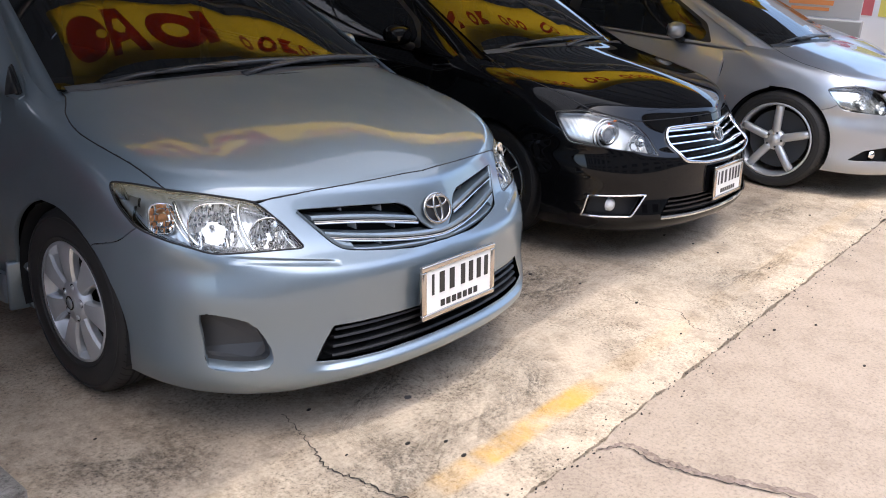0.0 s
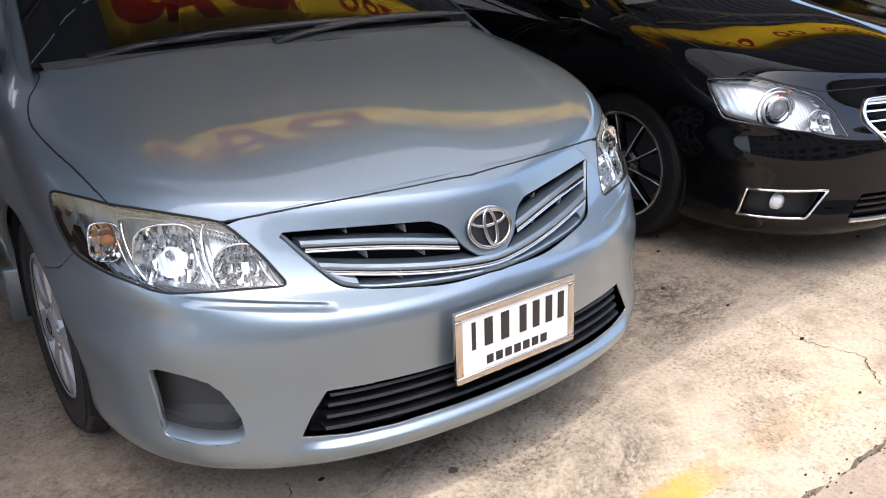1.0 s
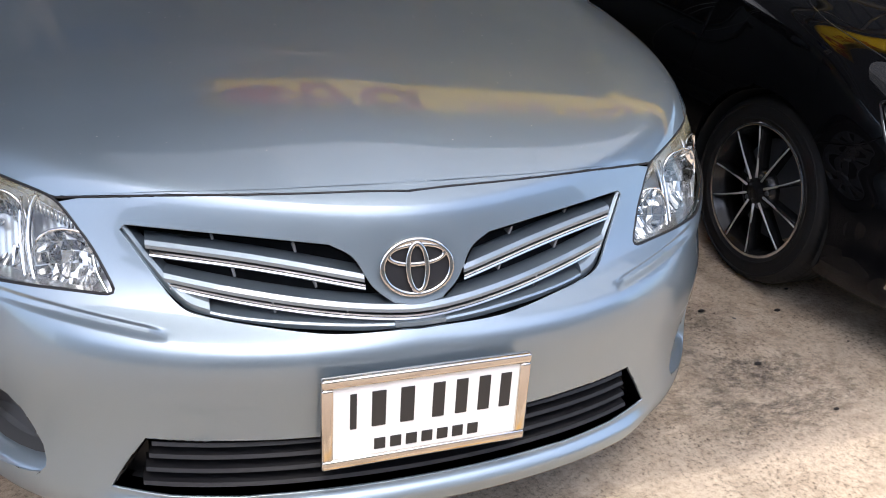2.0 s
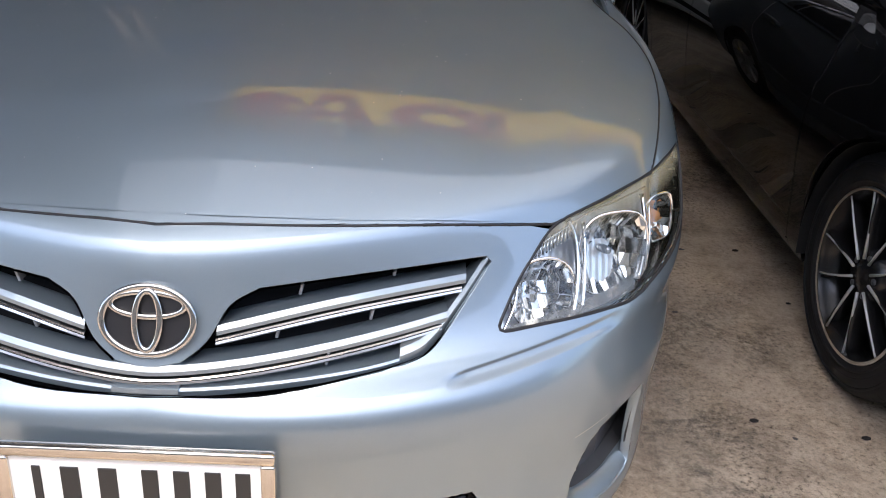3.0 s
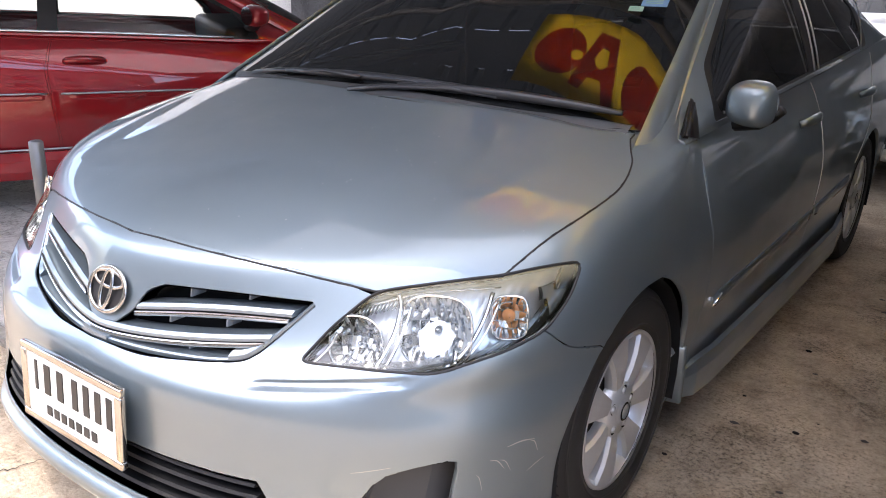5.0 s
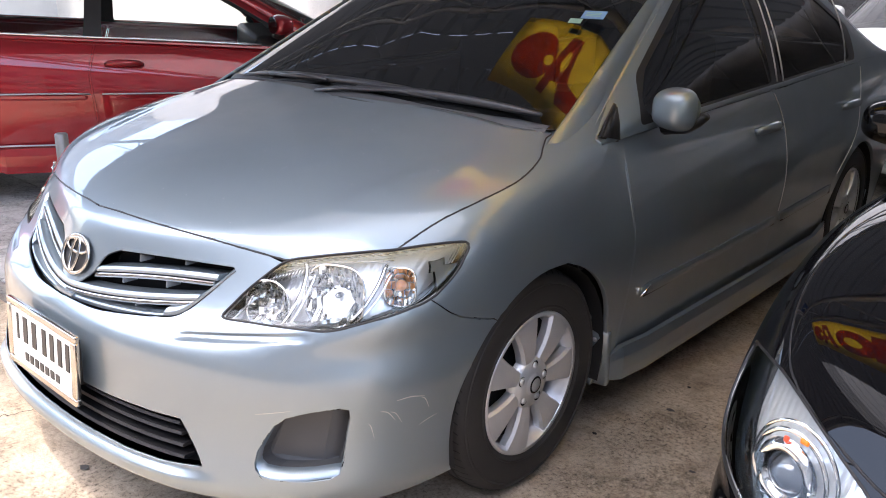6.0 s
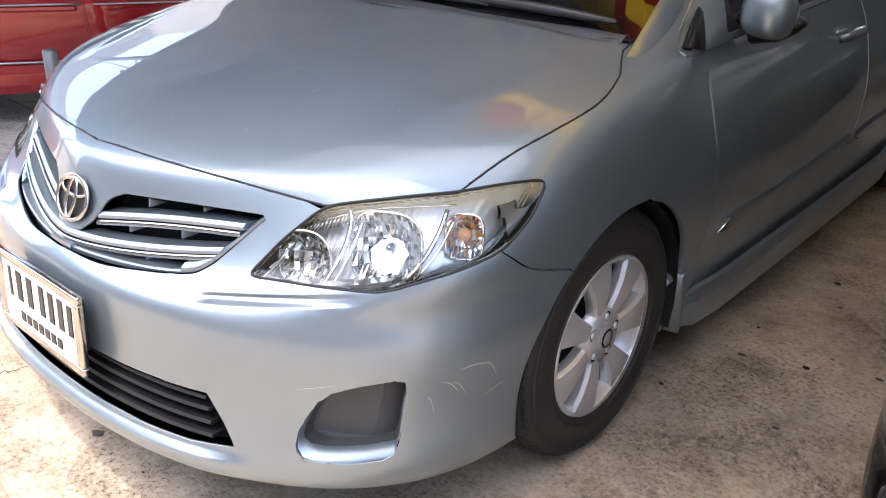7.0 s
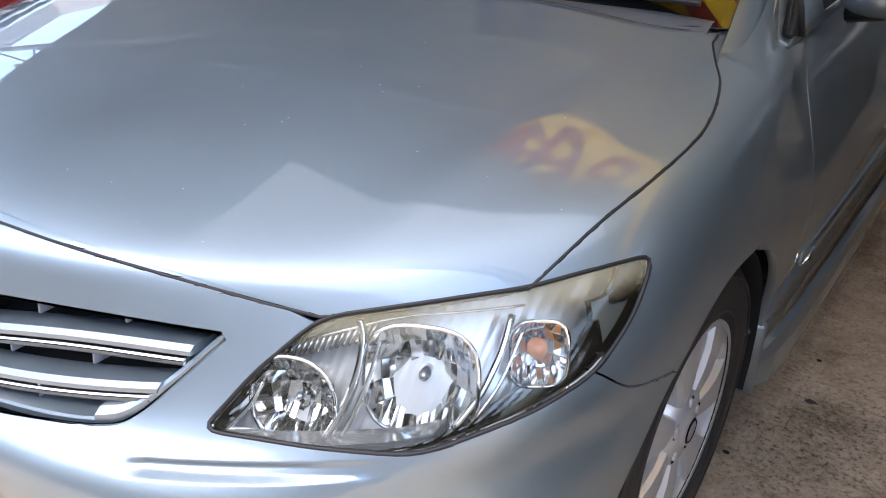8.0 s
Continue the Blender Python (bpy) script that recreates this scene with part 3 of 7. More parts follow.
def mapped(spec):
    """The template's measures to those of another car: half width, front overhang, wheelbase, height."""
    kx, kf, kb, kz = spec["w"] / 0.876, spec["over"] / 0.94, spec["base"] / 2.60, spec["h"] / 1.468

    def one(p):
        x, y, z = p
        y = spec["over"] - (0.94 - y) * kf if y < 0.94 else spec["over"] + (y - 0.94) * kb
        return (x * kx, y, z * kz if z > 0.25 else z)
    return one


GREENHOUSE = dict(
    cowl=[(0, 0.99, 0.975), (0.35, 1.010, 0.970), (0.60, 1.056, 0.963), (0.738, 1.115, 0.963)],
    header=[(0, 1.84, 1.425), (0.3, 1.853, 1.42), (0.52, 1.877, 1.397), (0.602, 1.90, 1.380)],
    rail=[(0.765, 1.22, 0.94), (0.70, 1.50, 1.10), (0.61, 1.95, 1.37), (0.585, 2.5, 1.42), (0.58, 3.1, 1.40), (0.62, 3.6, 1.25), (0.70, 4.0, 1.06)],
    belt=[(0.805, 1.24, 0.915), (0.805, 1.6, 0.935), (0.80, 2.1, 0.96), (0.795, 2.6, 0.98), (0.785, 3.1, 1.0), (0.775, 3.6, 1.02), (0.76, 4.05, 1.03)],
    roof_mid=[(0, 1.84, 1.425), (0, 2.4, 1.468), (0, 3.0, 1.455), (0, 3.5, 1.39)],
    roof_rail=[(0.61, 1.95, 1.37), (0.585, 2.5, 1.42), (0.58, 3.1, 1.40), (0.60, 3.45, 1.31)],
    rear_top=[(0, 3.5, 1.39), (0.3, 3.49, 1.385), (0.60, 3.45, 1.31)],
    rear_foot=[(0, 4.12, 1.07), (0.4, 4.10, 1.065), (0.70, 4.0, 1.05)],
    deck_end=[(0, 4.45, 1.06), (0.4, 4.42, 1.055), (0.72, 4.25, 1.02)])
WINDOWS = [("w1", [(0.775, 1.50, 1.01), (0.735, 1.58, 1.10), (0.665, 1.95, 1.325), (0.62, 2.45, 1.385), (0.79, 2.47, 0.995), (0.80, 1.52, 0.955)]),
           ("w2", [(0.79, 2.56, 1.0), (0.62, 2.53, 1.385), (0.63, 3.05, 1.36), (0.70, 3.45, 1.2), (0.775, 3.42, 1.035)])]
HOOD_FRONT = [(0, 0.20, 0.775), (0.2, 0.225, 0.775), (0.35, 0.255, 0.768), (0.49, 0.29, 0.758), (0.54, 0.32, 0.746), (0.566, 0.34, 0.737)]
HOOD_SIDE = [(0.75, 0.497, 0.768), (0.785, 0.60, 0.825), (0.815, 0.72, 0.872), (0.823, 0.85, 0.905), (0.79, 0.97, 0.925), (0.755, 1.035, 0.943), (0.715, 1.105, 0.953)]


def shell(spec, at, label, group=""):
    """A car's painted panels, windows and wheels, with its front openings cut; returns the car, its front skin and the pieces."""
    body, m = spec["paint"], mapped(spec)
    car = thing(spec["name"], label, "car", at, group)
    kx, kf, kz = spec["w"] / 0.876, spec["over"] / 0.94, spec["h"] / 1.468
    door_y = m((0, 1.352, 0))[1]
    levels = [(r[0] * kf, r[1] * (kz if r[1] > 0.25 else 1), r[2] * kf / kx ** r[3], r[3], r[4], r[5] * kx, r[6] * kf, r[7] * kz, r[8] * kz) for r in spec["levels"]]
    skin, level = nose_skin(levels, 4, door_y, spec.get("flute"))
    loc, hub, rad = skin.locate, spec["over"], spec["arch"]
    regions = []
    for name, pts, radius in spec["openings"]:
        line = rounded(pts, radius) if radius else straight_line(pts, 0.015)
        loop = loc(line)
        loop[np.abs(line[:, 0]) < 1e-6, 0] = -0.01
        regions.append((name, loop))
    arch = arch_loop(skin, 0.99 * spec["w"], hub, spec["tyre"] * 0.98, rad)
    hood = np.concatenate([smooth_line([m(p) for p in spec.get("hood_front", HOOD_FRONT)], 8), smooth_line([m(p) for p in spec.get("hood_side", HOOD_SIDE)], 8)])
    hd = loc(hood)
    cow = loc(smooth_line([m(p) for p in [(0.713, 1.16, 0.953), (0.5, 1.12, 0.972), (0.3, 1.1, 0.979), (0.1, 1.06, 0.981)]], 6))
    hd = np.concatenate([[(-0.01, hd[0][1])], hd, cow, [(-0.01, skin.top + 0.2)]])
    seam = loc(smooth_line([m(p) for p in [(0.826, 0.53, 0.666), (0.85, 0.60, 0.615), (0.88, 0.71, 0.579)]], 6))
    a0 = loc([m((0.86, 0.94, 0.45))])[0]
    bump = np.concatenate([[(-0.01, -0.3), (-0.01, 8.2)], loc(straight_line([m(p) for p in [(0.62, 0.38, 0.68), (0.78, 0.46, 0.70), (0.826, 0.53, 0.666)]], 0.03, False)), seam, [a0, (a0[0], -0.3)]])
    lines = np.r_[np.linspace(0, 0.72, 84), np.linspace(0.74, 1, 14)]
    extra = []
    if spec.get("flute"):
        # closer points where the crease under the lamp runs
        c0, c1 = skin.locate([(0.40, 0.15, 0.545), (0.66, 0.31, 0.60)])
        extra = [(a, b) for a in np.linspace(c0[0], c1[0], 90) for b in np.linspace(c0[1] - 0.3, c1[1] + 0.1, 40)]
    cuts = skin.cut(regions + [("arch", arch), ("hood", hd), ("bumper", bump)], 0, 104, lines, extra)
    sheet("bumper", skin, cuts["bumper"], body, car, both=True)
    sheet("hood", skin, cuts["hood"], body, car, both=True)
    hood_ob = [c for c in car.children if c.name.startswith("hood")][0]
    # a dark tube along the hood's gap paints the shade in it
    for sgn in (1, -1):
        q, n = skin.at(np.clip(hd[1:-8, 0], 0, 1), hd[1:-8, 1]), skin.normal(np.clip(hd[1:-8, 0], 0, 1), hd[1:-8, 1])
        q = (q - n * 0.0012) * (sgn, 1, 1)
        part("joint_seal", tube(bmesh.new(), [tuple(v) for v in q], 0.0024, 6), PLASTIC, hood_ob)
    length = m((0, 4.54, 0))[1]
    tail, _ = tail_skin(level, 9, length)
    r_arch = arch_loop(tail, 0.97 * spec["w"], hub + spec["base"], spec["tyre"] * 0.98, rad)
    door_f = tail.locate(rounded([m(p) for p in [(0.87, 1.357, 0.27), (0.87, 1.357, 0.96), (0.83, 2.50, 0.99), (0.87, 2.54, 0.80), (0.87, 2.50, 0.27)]], 0.02))
    door_r = tail.locate(rounded([m(p) for p in [(0.87, 2.51, 0.27), (0.87, 2.55, 0.80), (0.83, 2.51, 0.99), (0.80, 3.60, 1.03), (0.85, 3.42, 0.72), (0.87, 3.18, 0.52), (0.87, 3.10, 0.27)]], 0.02))
    tc = tail.cut([("arch", r_arch), ("door_f", door_f), ("door_r", door_r)], 70, 40)
    for sgn in (1, -1):
        sheet("fender", skin, largest(cuts["rest"]), body, car, side=sgn)
        d1 = sheet("front_door", tail, tc["door_f"], body, car, side=sgn)
        d2 = sheet("rear_door", tail, tc["door_r"], body, car, side=sgn)
        sheet("rear_quarter", tail, tc["rest"], body, car, side=sgn, gap=0.001)
        if spec.get("guards"):
            for ob, line in ((d1, [(0.83, 2.503, 0.975), (0.86, 2.532, 0.86), (0.87, 2.535, 0.78), (0.87, 2.517, 0.50)]), (d2, [(0.80, 3.575, 1.0), (0.84, 3.48, 0.83), (0.852, 3.41, 0.71), (0.865, 3.21, 0.545)])):
                st = tail.locate(smooth_line([m(p) for p in line], 6))
                q = (tail.at(st[:, 0], st[:, 1]) + tail.normal(st[:, 0], st[:, 1]) * 0.001) * (sgn, 1, 1)
                part("edge_guard", tube(bmesh.new(), [tuple(v) for v in q], 0.0018, 6), ALLOY, ob, "thin bright door edge")
        for ob, y in ((d1, 2.36), (d2, 3.32)):
            handle(ob, tail, m((0.86, y, 0.845)), sgn, body)
    g = {k: [m(p) for p in v] for k, v in spec.get("greenhouse", GREENHOUSE).items()}
    g["surround"] = [m(p) for p in [(0.797, 1.45, 0.942), (0.735, 1.525, 1.09), (0.66, 1.90, 1.325), (0.61, 2.5, 1.40), (0.62, 3.1, 1.375), (0.71, 3.55, 1.19), (0.775, 3.50, 1.028)]]
    g["windows"] = [(n, [m(p) for p in pts]) for n, pts in spec.get("windows", WINDOWS)]
    greenhouse(car, g, body, spec.get("glass", GLASS))
    if spec.get("guards"):
        for sgn in (1, -1):
            pillar_foot(car, g, skin, body, sgn)
    t = spec["tyre"]
    for sgn in (1, -1):
        for y in (hub, hub + spec["base"]):
            hang(wheel(pose(sgn * (spec["w"] - spec.get("inset", 0.112)), y, t, 0, 0, 0 if sgn > 0 else 180), t, spec["tyre_w"], spec["rim"], spec["spokes"], spec["wheel_label"], spec.get("spin", 0.2)), car)
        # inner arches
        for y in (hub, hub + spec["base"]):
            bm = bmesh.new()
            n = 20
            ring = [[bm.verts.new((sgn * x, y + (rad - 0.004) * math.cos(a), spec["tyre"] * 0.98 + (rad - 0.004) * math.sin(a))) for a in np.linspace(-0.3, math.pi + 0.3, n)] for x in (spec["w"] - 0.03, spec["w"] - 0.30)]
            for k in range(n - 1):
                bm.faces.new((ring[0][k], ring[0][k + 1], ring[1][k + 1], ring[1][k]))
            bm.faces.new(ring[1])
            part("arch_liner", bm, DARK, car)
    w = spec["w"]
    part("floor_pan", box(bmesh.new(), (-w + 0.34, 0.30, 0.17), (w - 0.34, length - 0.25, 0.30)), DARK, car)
    # plain near-black boxes added inside the body so that gaps stay dark
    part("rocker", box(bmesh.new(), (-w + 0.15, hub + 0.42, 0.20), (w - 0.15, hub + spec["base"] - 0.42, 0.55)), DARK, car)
    part("bay_filler", box(bmesh.new(), (-w + 0.36, 0.42, 0.31), (w - 0.36, hub + 0.1, 0.58)), DARK, car)
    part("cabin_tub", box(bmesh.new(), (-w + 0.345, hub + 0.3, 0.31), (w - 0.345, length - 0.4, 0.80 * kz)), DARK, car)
    for sx in (-0.36, 0.36) if spec.get("seats", True) else ():
        y = m((0, 2.25, 0))[1]
        part("seat_back", box(bmesh.new(), (sx - 0.24, y, 0.75), (sx + 0.24, y + 0.14, 1.16), 0.04), FABRIC, car)
        part("headrest", box(bmesh.new(), (sx - 0.12, y + 0.04, 1.14), (sx + 0.12, y + 0.13, 1.31), 0.03), FABRIC, car)
    y = m((0, 1.32, 0))[1]
    part("dashboard", box(bmesh.new(), (-w + 0.22, y, 0.72), (w - 0.22, y + 0.30, 0.925), 0.04), PLASTIC, car)
    return car, skin, cuts, level, m


def handle(door, tail, p, sgn, mat):
    """A pull handle over a shallow cup."""
    st = tail.locate([p])
    q, n = tail.at(st[:, 0], st[:, 1])[0], tail.normal(st[:, 0], st[:, 1])[0]
    pts = [(q[0] + n[0] * d, q[1] + dy, q[2] + n[2] * d + dz) for dy, d, dz in ((-0.10, 0.0, 0.0), (-0.085, 0.022, 0.002), (-0.03, 0.032, 0.004), (0.03, 0.032, 0.005), (0.085, 0.022, 0.004), (0.10, 0.0, 0.002))]
    bm = tube(bmesh.new(), [(sgn * x, y, z) for x, y, z in pts], [0.008, 0.011, 0.013, 0.013, 0.011, 0.008], 8, 1.5)
    part("handle", bm, mat, door)


# ---------------------------------------------------------------- parts of a car's front
def on_front(skin, x, z):
    """The place of the skin that shows at x, z from the front."""
    fit = (skin.p[:, 0] - abs(x)) ** 2 + (skin.p[:, 2] - z) ** 2 + 1e3 * (skin.s > 0.74)
    s, t = skin.s[int(np.argmin(fit))], skin.t[int(np.argmin(fit))]
    for _ in range(5):
        h = 1e-3
        s1, t1 = min(s + h, 1), min(t + h * skin.top, skin.top)
        c = skin.at(np.array([s, s1, s1 - h, s, s]), np.array([t, t, t, t1, t1 - h * skin.top]))[:, [0, 2]]
        j = np.stack([(c[1] - c[2]) / h, (c[3] - c[4]) / (h * skin.top)], 1)
        try:
            d = np.linalg.solve(j, np.array([abs(x), z]) - c[0])
        except np.linalg.LinAlgError:
            break
        s, t = float(np.clip(s + np.clip(d[0], -0.02, 0.02), 0, 0.99)), float(np.clip(t + np.clip(d[1], -0.2, 0.2), 0, skin.top))
    p = skin.at(np.array([s]), np.array([t]))[0]
    n = skin.normal(np.array([s]), np.array([t]))[0]
    if x < 0:
        p, n = p * (-1, 1, 1), n * (-1, 1, 1)
    return p, n


def blade(name, skin, line, section, mat, parent, sink=0.0, label="", taper=0.0):
    """A bar along (x, z) points of the front; section: (depth behind the skin, height) points, closed."""
    bm = bmesh.new()
    rings = []
    k = len(line)
    for i, (x, z) in enumerate(line):
        p, n = on_front(skin, x, z)
        f = 1.0 - taper * (abs(2 * i / (k - 1) - 1) ** 6)
        rings.append([bm.verts.new((p[0], p[1] + sink + d, p[2] + h * f)) for d, h in section])
    m = len(section)
    for a, b in zip(rings, rings[1:]):
        for c in range(m):
            bm.faces.new((a[c], a[(c + 1) % m], b[(c + 1) % m], b[c]))
    bm.faces.new(rings[0][::-1]), bm.faces.new(rings[-1])
    bmesh.ops.recalc_face_normals(bm, faces=bm.faces)
    return part(name, bm, mat, parent, label, smooth=False)


def ring(bm, rx, rz, r, centre=(0, 0), segs=48, depth=0.0, flat=0.7):
    """An oval ring in the x-z plane."""
    loops = []
    for i in range(segs):
        a = 2 * math.pi * i / segs
        c, s = math.cos(a), math.sin(a)
        loops.append([bm.verts.new((centre[0] + (rx + r * math.cos(b)) * c, depth - flat * r * math.sin(b), centre[1] + (rz + r * math.cos(b)) * s)) for b in [2 * math.pi * q / 8 for q in range(8)]])
    for i in range(segs):
        a, b = loops[i], loops[(i + 1) % segs]
        for q in range(8):
            bm.faces.new((a[q], b[q], b[(q + 1) % 8], a[(q + 1) % 8]))
    return bm


def disc(bm, rx, rz, depth=0.0, segs=40, centre=(0, 0), dome=0.0):
    c = bm.verts.new((centre[0], depth - dome, centre[1]))
    vs = [bm.verts.new((centre[0] + rx * math.cos(2 * math.pi * i / segs), depth, centre[1] + rz * math.sin(2 * math.pi * i / segs))) for i in range(segs)]
    for i in range(segs):
        bm.faces.new((c, vs[i], vs[(i + 1) % segs]))
    return bm


def badge(car, skin, x, z, k=1.0):
    """An oval chrome badge of plain rings on a ribbed dark ground."""
    p, n = on_front(skin, x, z)
    tilt = math.degrees(math.atan2(n[2], -n[1]))
    at = pose(p[0], p[1] - 0.006, p[2], -tilt, 0, 0)
    b = part("badge", disc(bmesh.new(), 0.062 * k, 0.047 * k, 0.004), RIBBED, car, "dark ribbed ground of an oval chrome badge")
    bm = ring(bmesh.new(), 0.062 * k, 0.047 * k, 0.0055 * k)
    part("badge_rim", bm, MIDCHROME, b)
    part("badge_bar", ring(bmesh.new(), 0.017 * k, 0.041 * k, 0.0052 * k, depth=-0.002), MIDCHROME, b)
    part("badge_bar", ring(bmesh.new(), 0.050 * k, 0.017 * k, 0.0048 * k, (0, 0.022 * k)), MIDCHROME, b)
    b.matrix_basis = at
    return b


def number_plate(car, skin, z, width=0.34, height=0.15, frame_mat=None, lean=4.0, forward=0.022):
    """A white plate in a bright frame; its writing is plain bars."""
    p, n = on_front(skin, 0.0, z)
    pl = part("number_plate", box(bmesh.new(), (-width / 2, -0.004, -height / 2), (width / 2, 0.004, height / 2), 0.002), PLATEWHITE, car, "white plate with black bars in a bright frame", False)
    w, h = width / 2, height / 2
    for lo, hi in (((-w - 0.016, -0.010, h - 0.004), (w + 0.016, 0.006, h + 0.014)), ((-w - 0.016, -0.010, -h - 0.014), (w + 0.016, 0.006, -h + 0.004)), ((-w - 0.016, -0.010, -h + 0.004), (-w + 0.004, 0.006, h - 0.004)), ((w - 0.004, -0.010, -h + 0.004), (w + 0.016, 0.006, h - 0.004))):
        part("plate_frame", box(bmesh.new(), lo, hi, 0.004), frame_mat or PLATEFRAME, pl)
    for x, bw in ((-0.132, 0.016), (-0.088, 0.034), (-0.038, 0.034), (0.018, 0.030), (0.060, 0.030), (0.102, 0.030), (0.142, 0.028)):
        part("plate_bar", box(bmesh.new(), (x - bw * 0.36, -0.0062, -0.014), (x + bw * 0.36, -0.0035, 0.055), 0.001), PLATEBLACK, pl, smooth=False)
    for x in np.linspace(-0.085, 0.085, 7):
        part("plate_bar", box(bmesh.new(), (x - 0.010, -0.0062, -0.062), (x + 0.010, -0.0035, -0.040), 0.001), PLATEBLACK, pl, smooth=False)
    part("plate_bracket", box(bmesh.new(), (-w * 0.8, 0.005, -h * 0.8), (w * 0.8, forward + 0.03, h * 0.8), 0.004), PLASTIC, pl)
    pl.matrix_basis = pose(0, p[1] - forward, z, -lean, 0, 0)
    return pl


def bowl(name, parent, centre, aim, radius, depth, mat, bulb=None, bulb_mat=None):
    """A facetted reflector bowl that opens along aim."""
    bm = bmesh.new()
    prof = [(radius * math.sqrt(f) if f > 0 else 0.004, depth * (1 - f)) for f in (0, 0.06, 0.2, 0.42, 0.7, 1.0)]
    lathe(bm, [(r, -d) for r, d in prof] + [(radius * 1.03, -0.003)], 20)
    jit = random.Random(int(radius * 1e4))
    for v in bm.verts:
        if 0.25 * radius < math.hypot(v.co.y, v.co.z) < 0.98 * radius:
            v.co.x += jit.uniform(-0.0042, 0.0042)
    turn = Vector(aim).to_track_quat("X", "Z").to_matrix().to_4x4()
    ob = part(name, bm, mat, parent, smooth=False)
    ob.matrix_basis = Matrix.Translation(centre) @ turn
    if bulb:
        b = part("bulb", lathe(bmesh.new(), [(0.001, -depth * 0.22), (bulb * 0.8, -depth * 0.27), (bulb, -depth * 0.42), (bulb, -depth * 0.75), (0.006, -depth)], 16), bulb_mat or CHROME, ob)
    return ob


def facet_bowl(name, parent, centre, aim, wide, high, depth, cols, rows, mat, square=3.0, seed=1, tilt=0.5):
    """A reflector of many flat facets in a rounded-square dish that opens along aim, with a thin bright rim."""
    jit = random.Random(seed)
    bm = bmesh.new()

    def dish(u, v):
        # the square [-1, 1] x [-1, 1] pressed into a rounded outline
        k = max((abs(u) ** square + abs(v) ** square) ** (1 / square), 1e-6)
        q = max(abs(u), abs(v)) / k
        return u * q * wide, v * q * high, -depth * (1 - min(1.0, (u * q) ** 2 * 0.9 + (v * q) ** 2 * 0.9))
    for i in range(cols):
        for j in range(rows):
            u0, u1, v0, v1 = -1 + 2 * i / cols, -1 + 2 * (i + 1) / cols, -1 + 2 * j / rows, -1 + 2 * (j + 1) / rows
            lean_u, lean_v = jit.uniform(-tilt, tilt) * depth / cols, jit.uniform(-tilt, tilt) * depth / rows
            bow = tilt * 0.5 * depth / cols
            top, mid, low = [], [], []
            for u, du in ((u0, -1), ((u0 + u1) / 2, 0), (u1, 1)):
                for v, dv, row in ((v0, -1, low), (v1, 1, top)):
                    a, b, c = dish(u, v)
                    row.append(bm.verts.new((c + lean_u * du + lean_v * dv + (bow if du == 0 else 0), a, b)))
            for k in range(2):
                bm.faces.new((low[k], low[k + 1], top[k + 1], top[k]))
    turn = Vector(aim).to_track_quat("X", "Z").to_matrix().to_4x4()
    ob = part(name, bm, mat, parent, smooth=False)
    ob.matrix_basis = Matrix.Translation(centre) @ turn
    edge = []
    for k in range(40):
        c, s_ = math.cos(2 * math.pi * k / 40), math.sin(2 * math.pi * k / 40)
        q = (abs(c) ** square + abs(s_) ** square) ** (-1 / square)
        edge.append((0.001, c * q * wide * 1.02, s_ * q * high * 1.02))
    part("reflector_rim", tube(bmesh.new(), edge + edge[:2], 0.0026, 6), FACET, ob)
    return ob


def capsule(parent, at, length, radius, mat, cap_mat):
    """A bulb on the dish's axis: a glass body with a metal cap."""
    b = part("bulb", lathe(bmesh.new(), [(0.001, at), (radius * 0.8, at - radius * 0.3), (radius, at - radius), (radius, at - length), (radius * 0.6, at - length - 0.004)], 16), mat, parent)
    part("bulb_cap", lathe(bmesh.new(), [(0.001, at + 0.002), (radius * 0.75, at + 0.0005), (radius * 0.85, at - radius * 0.9), (radius * 0.8, at - radius)], 16), cap_mat, b)


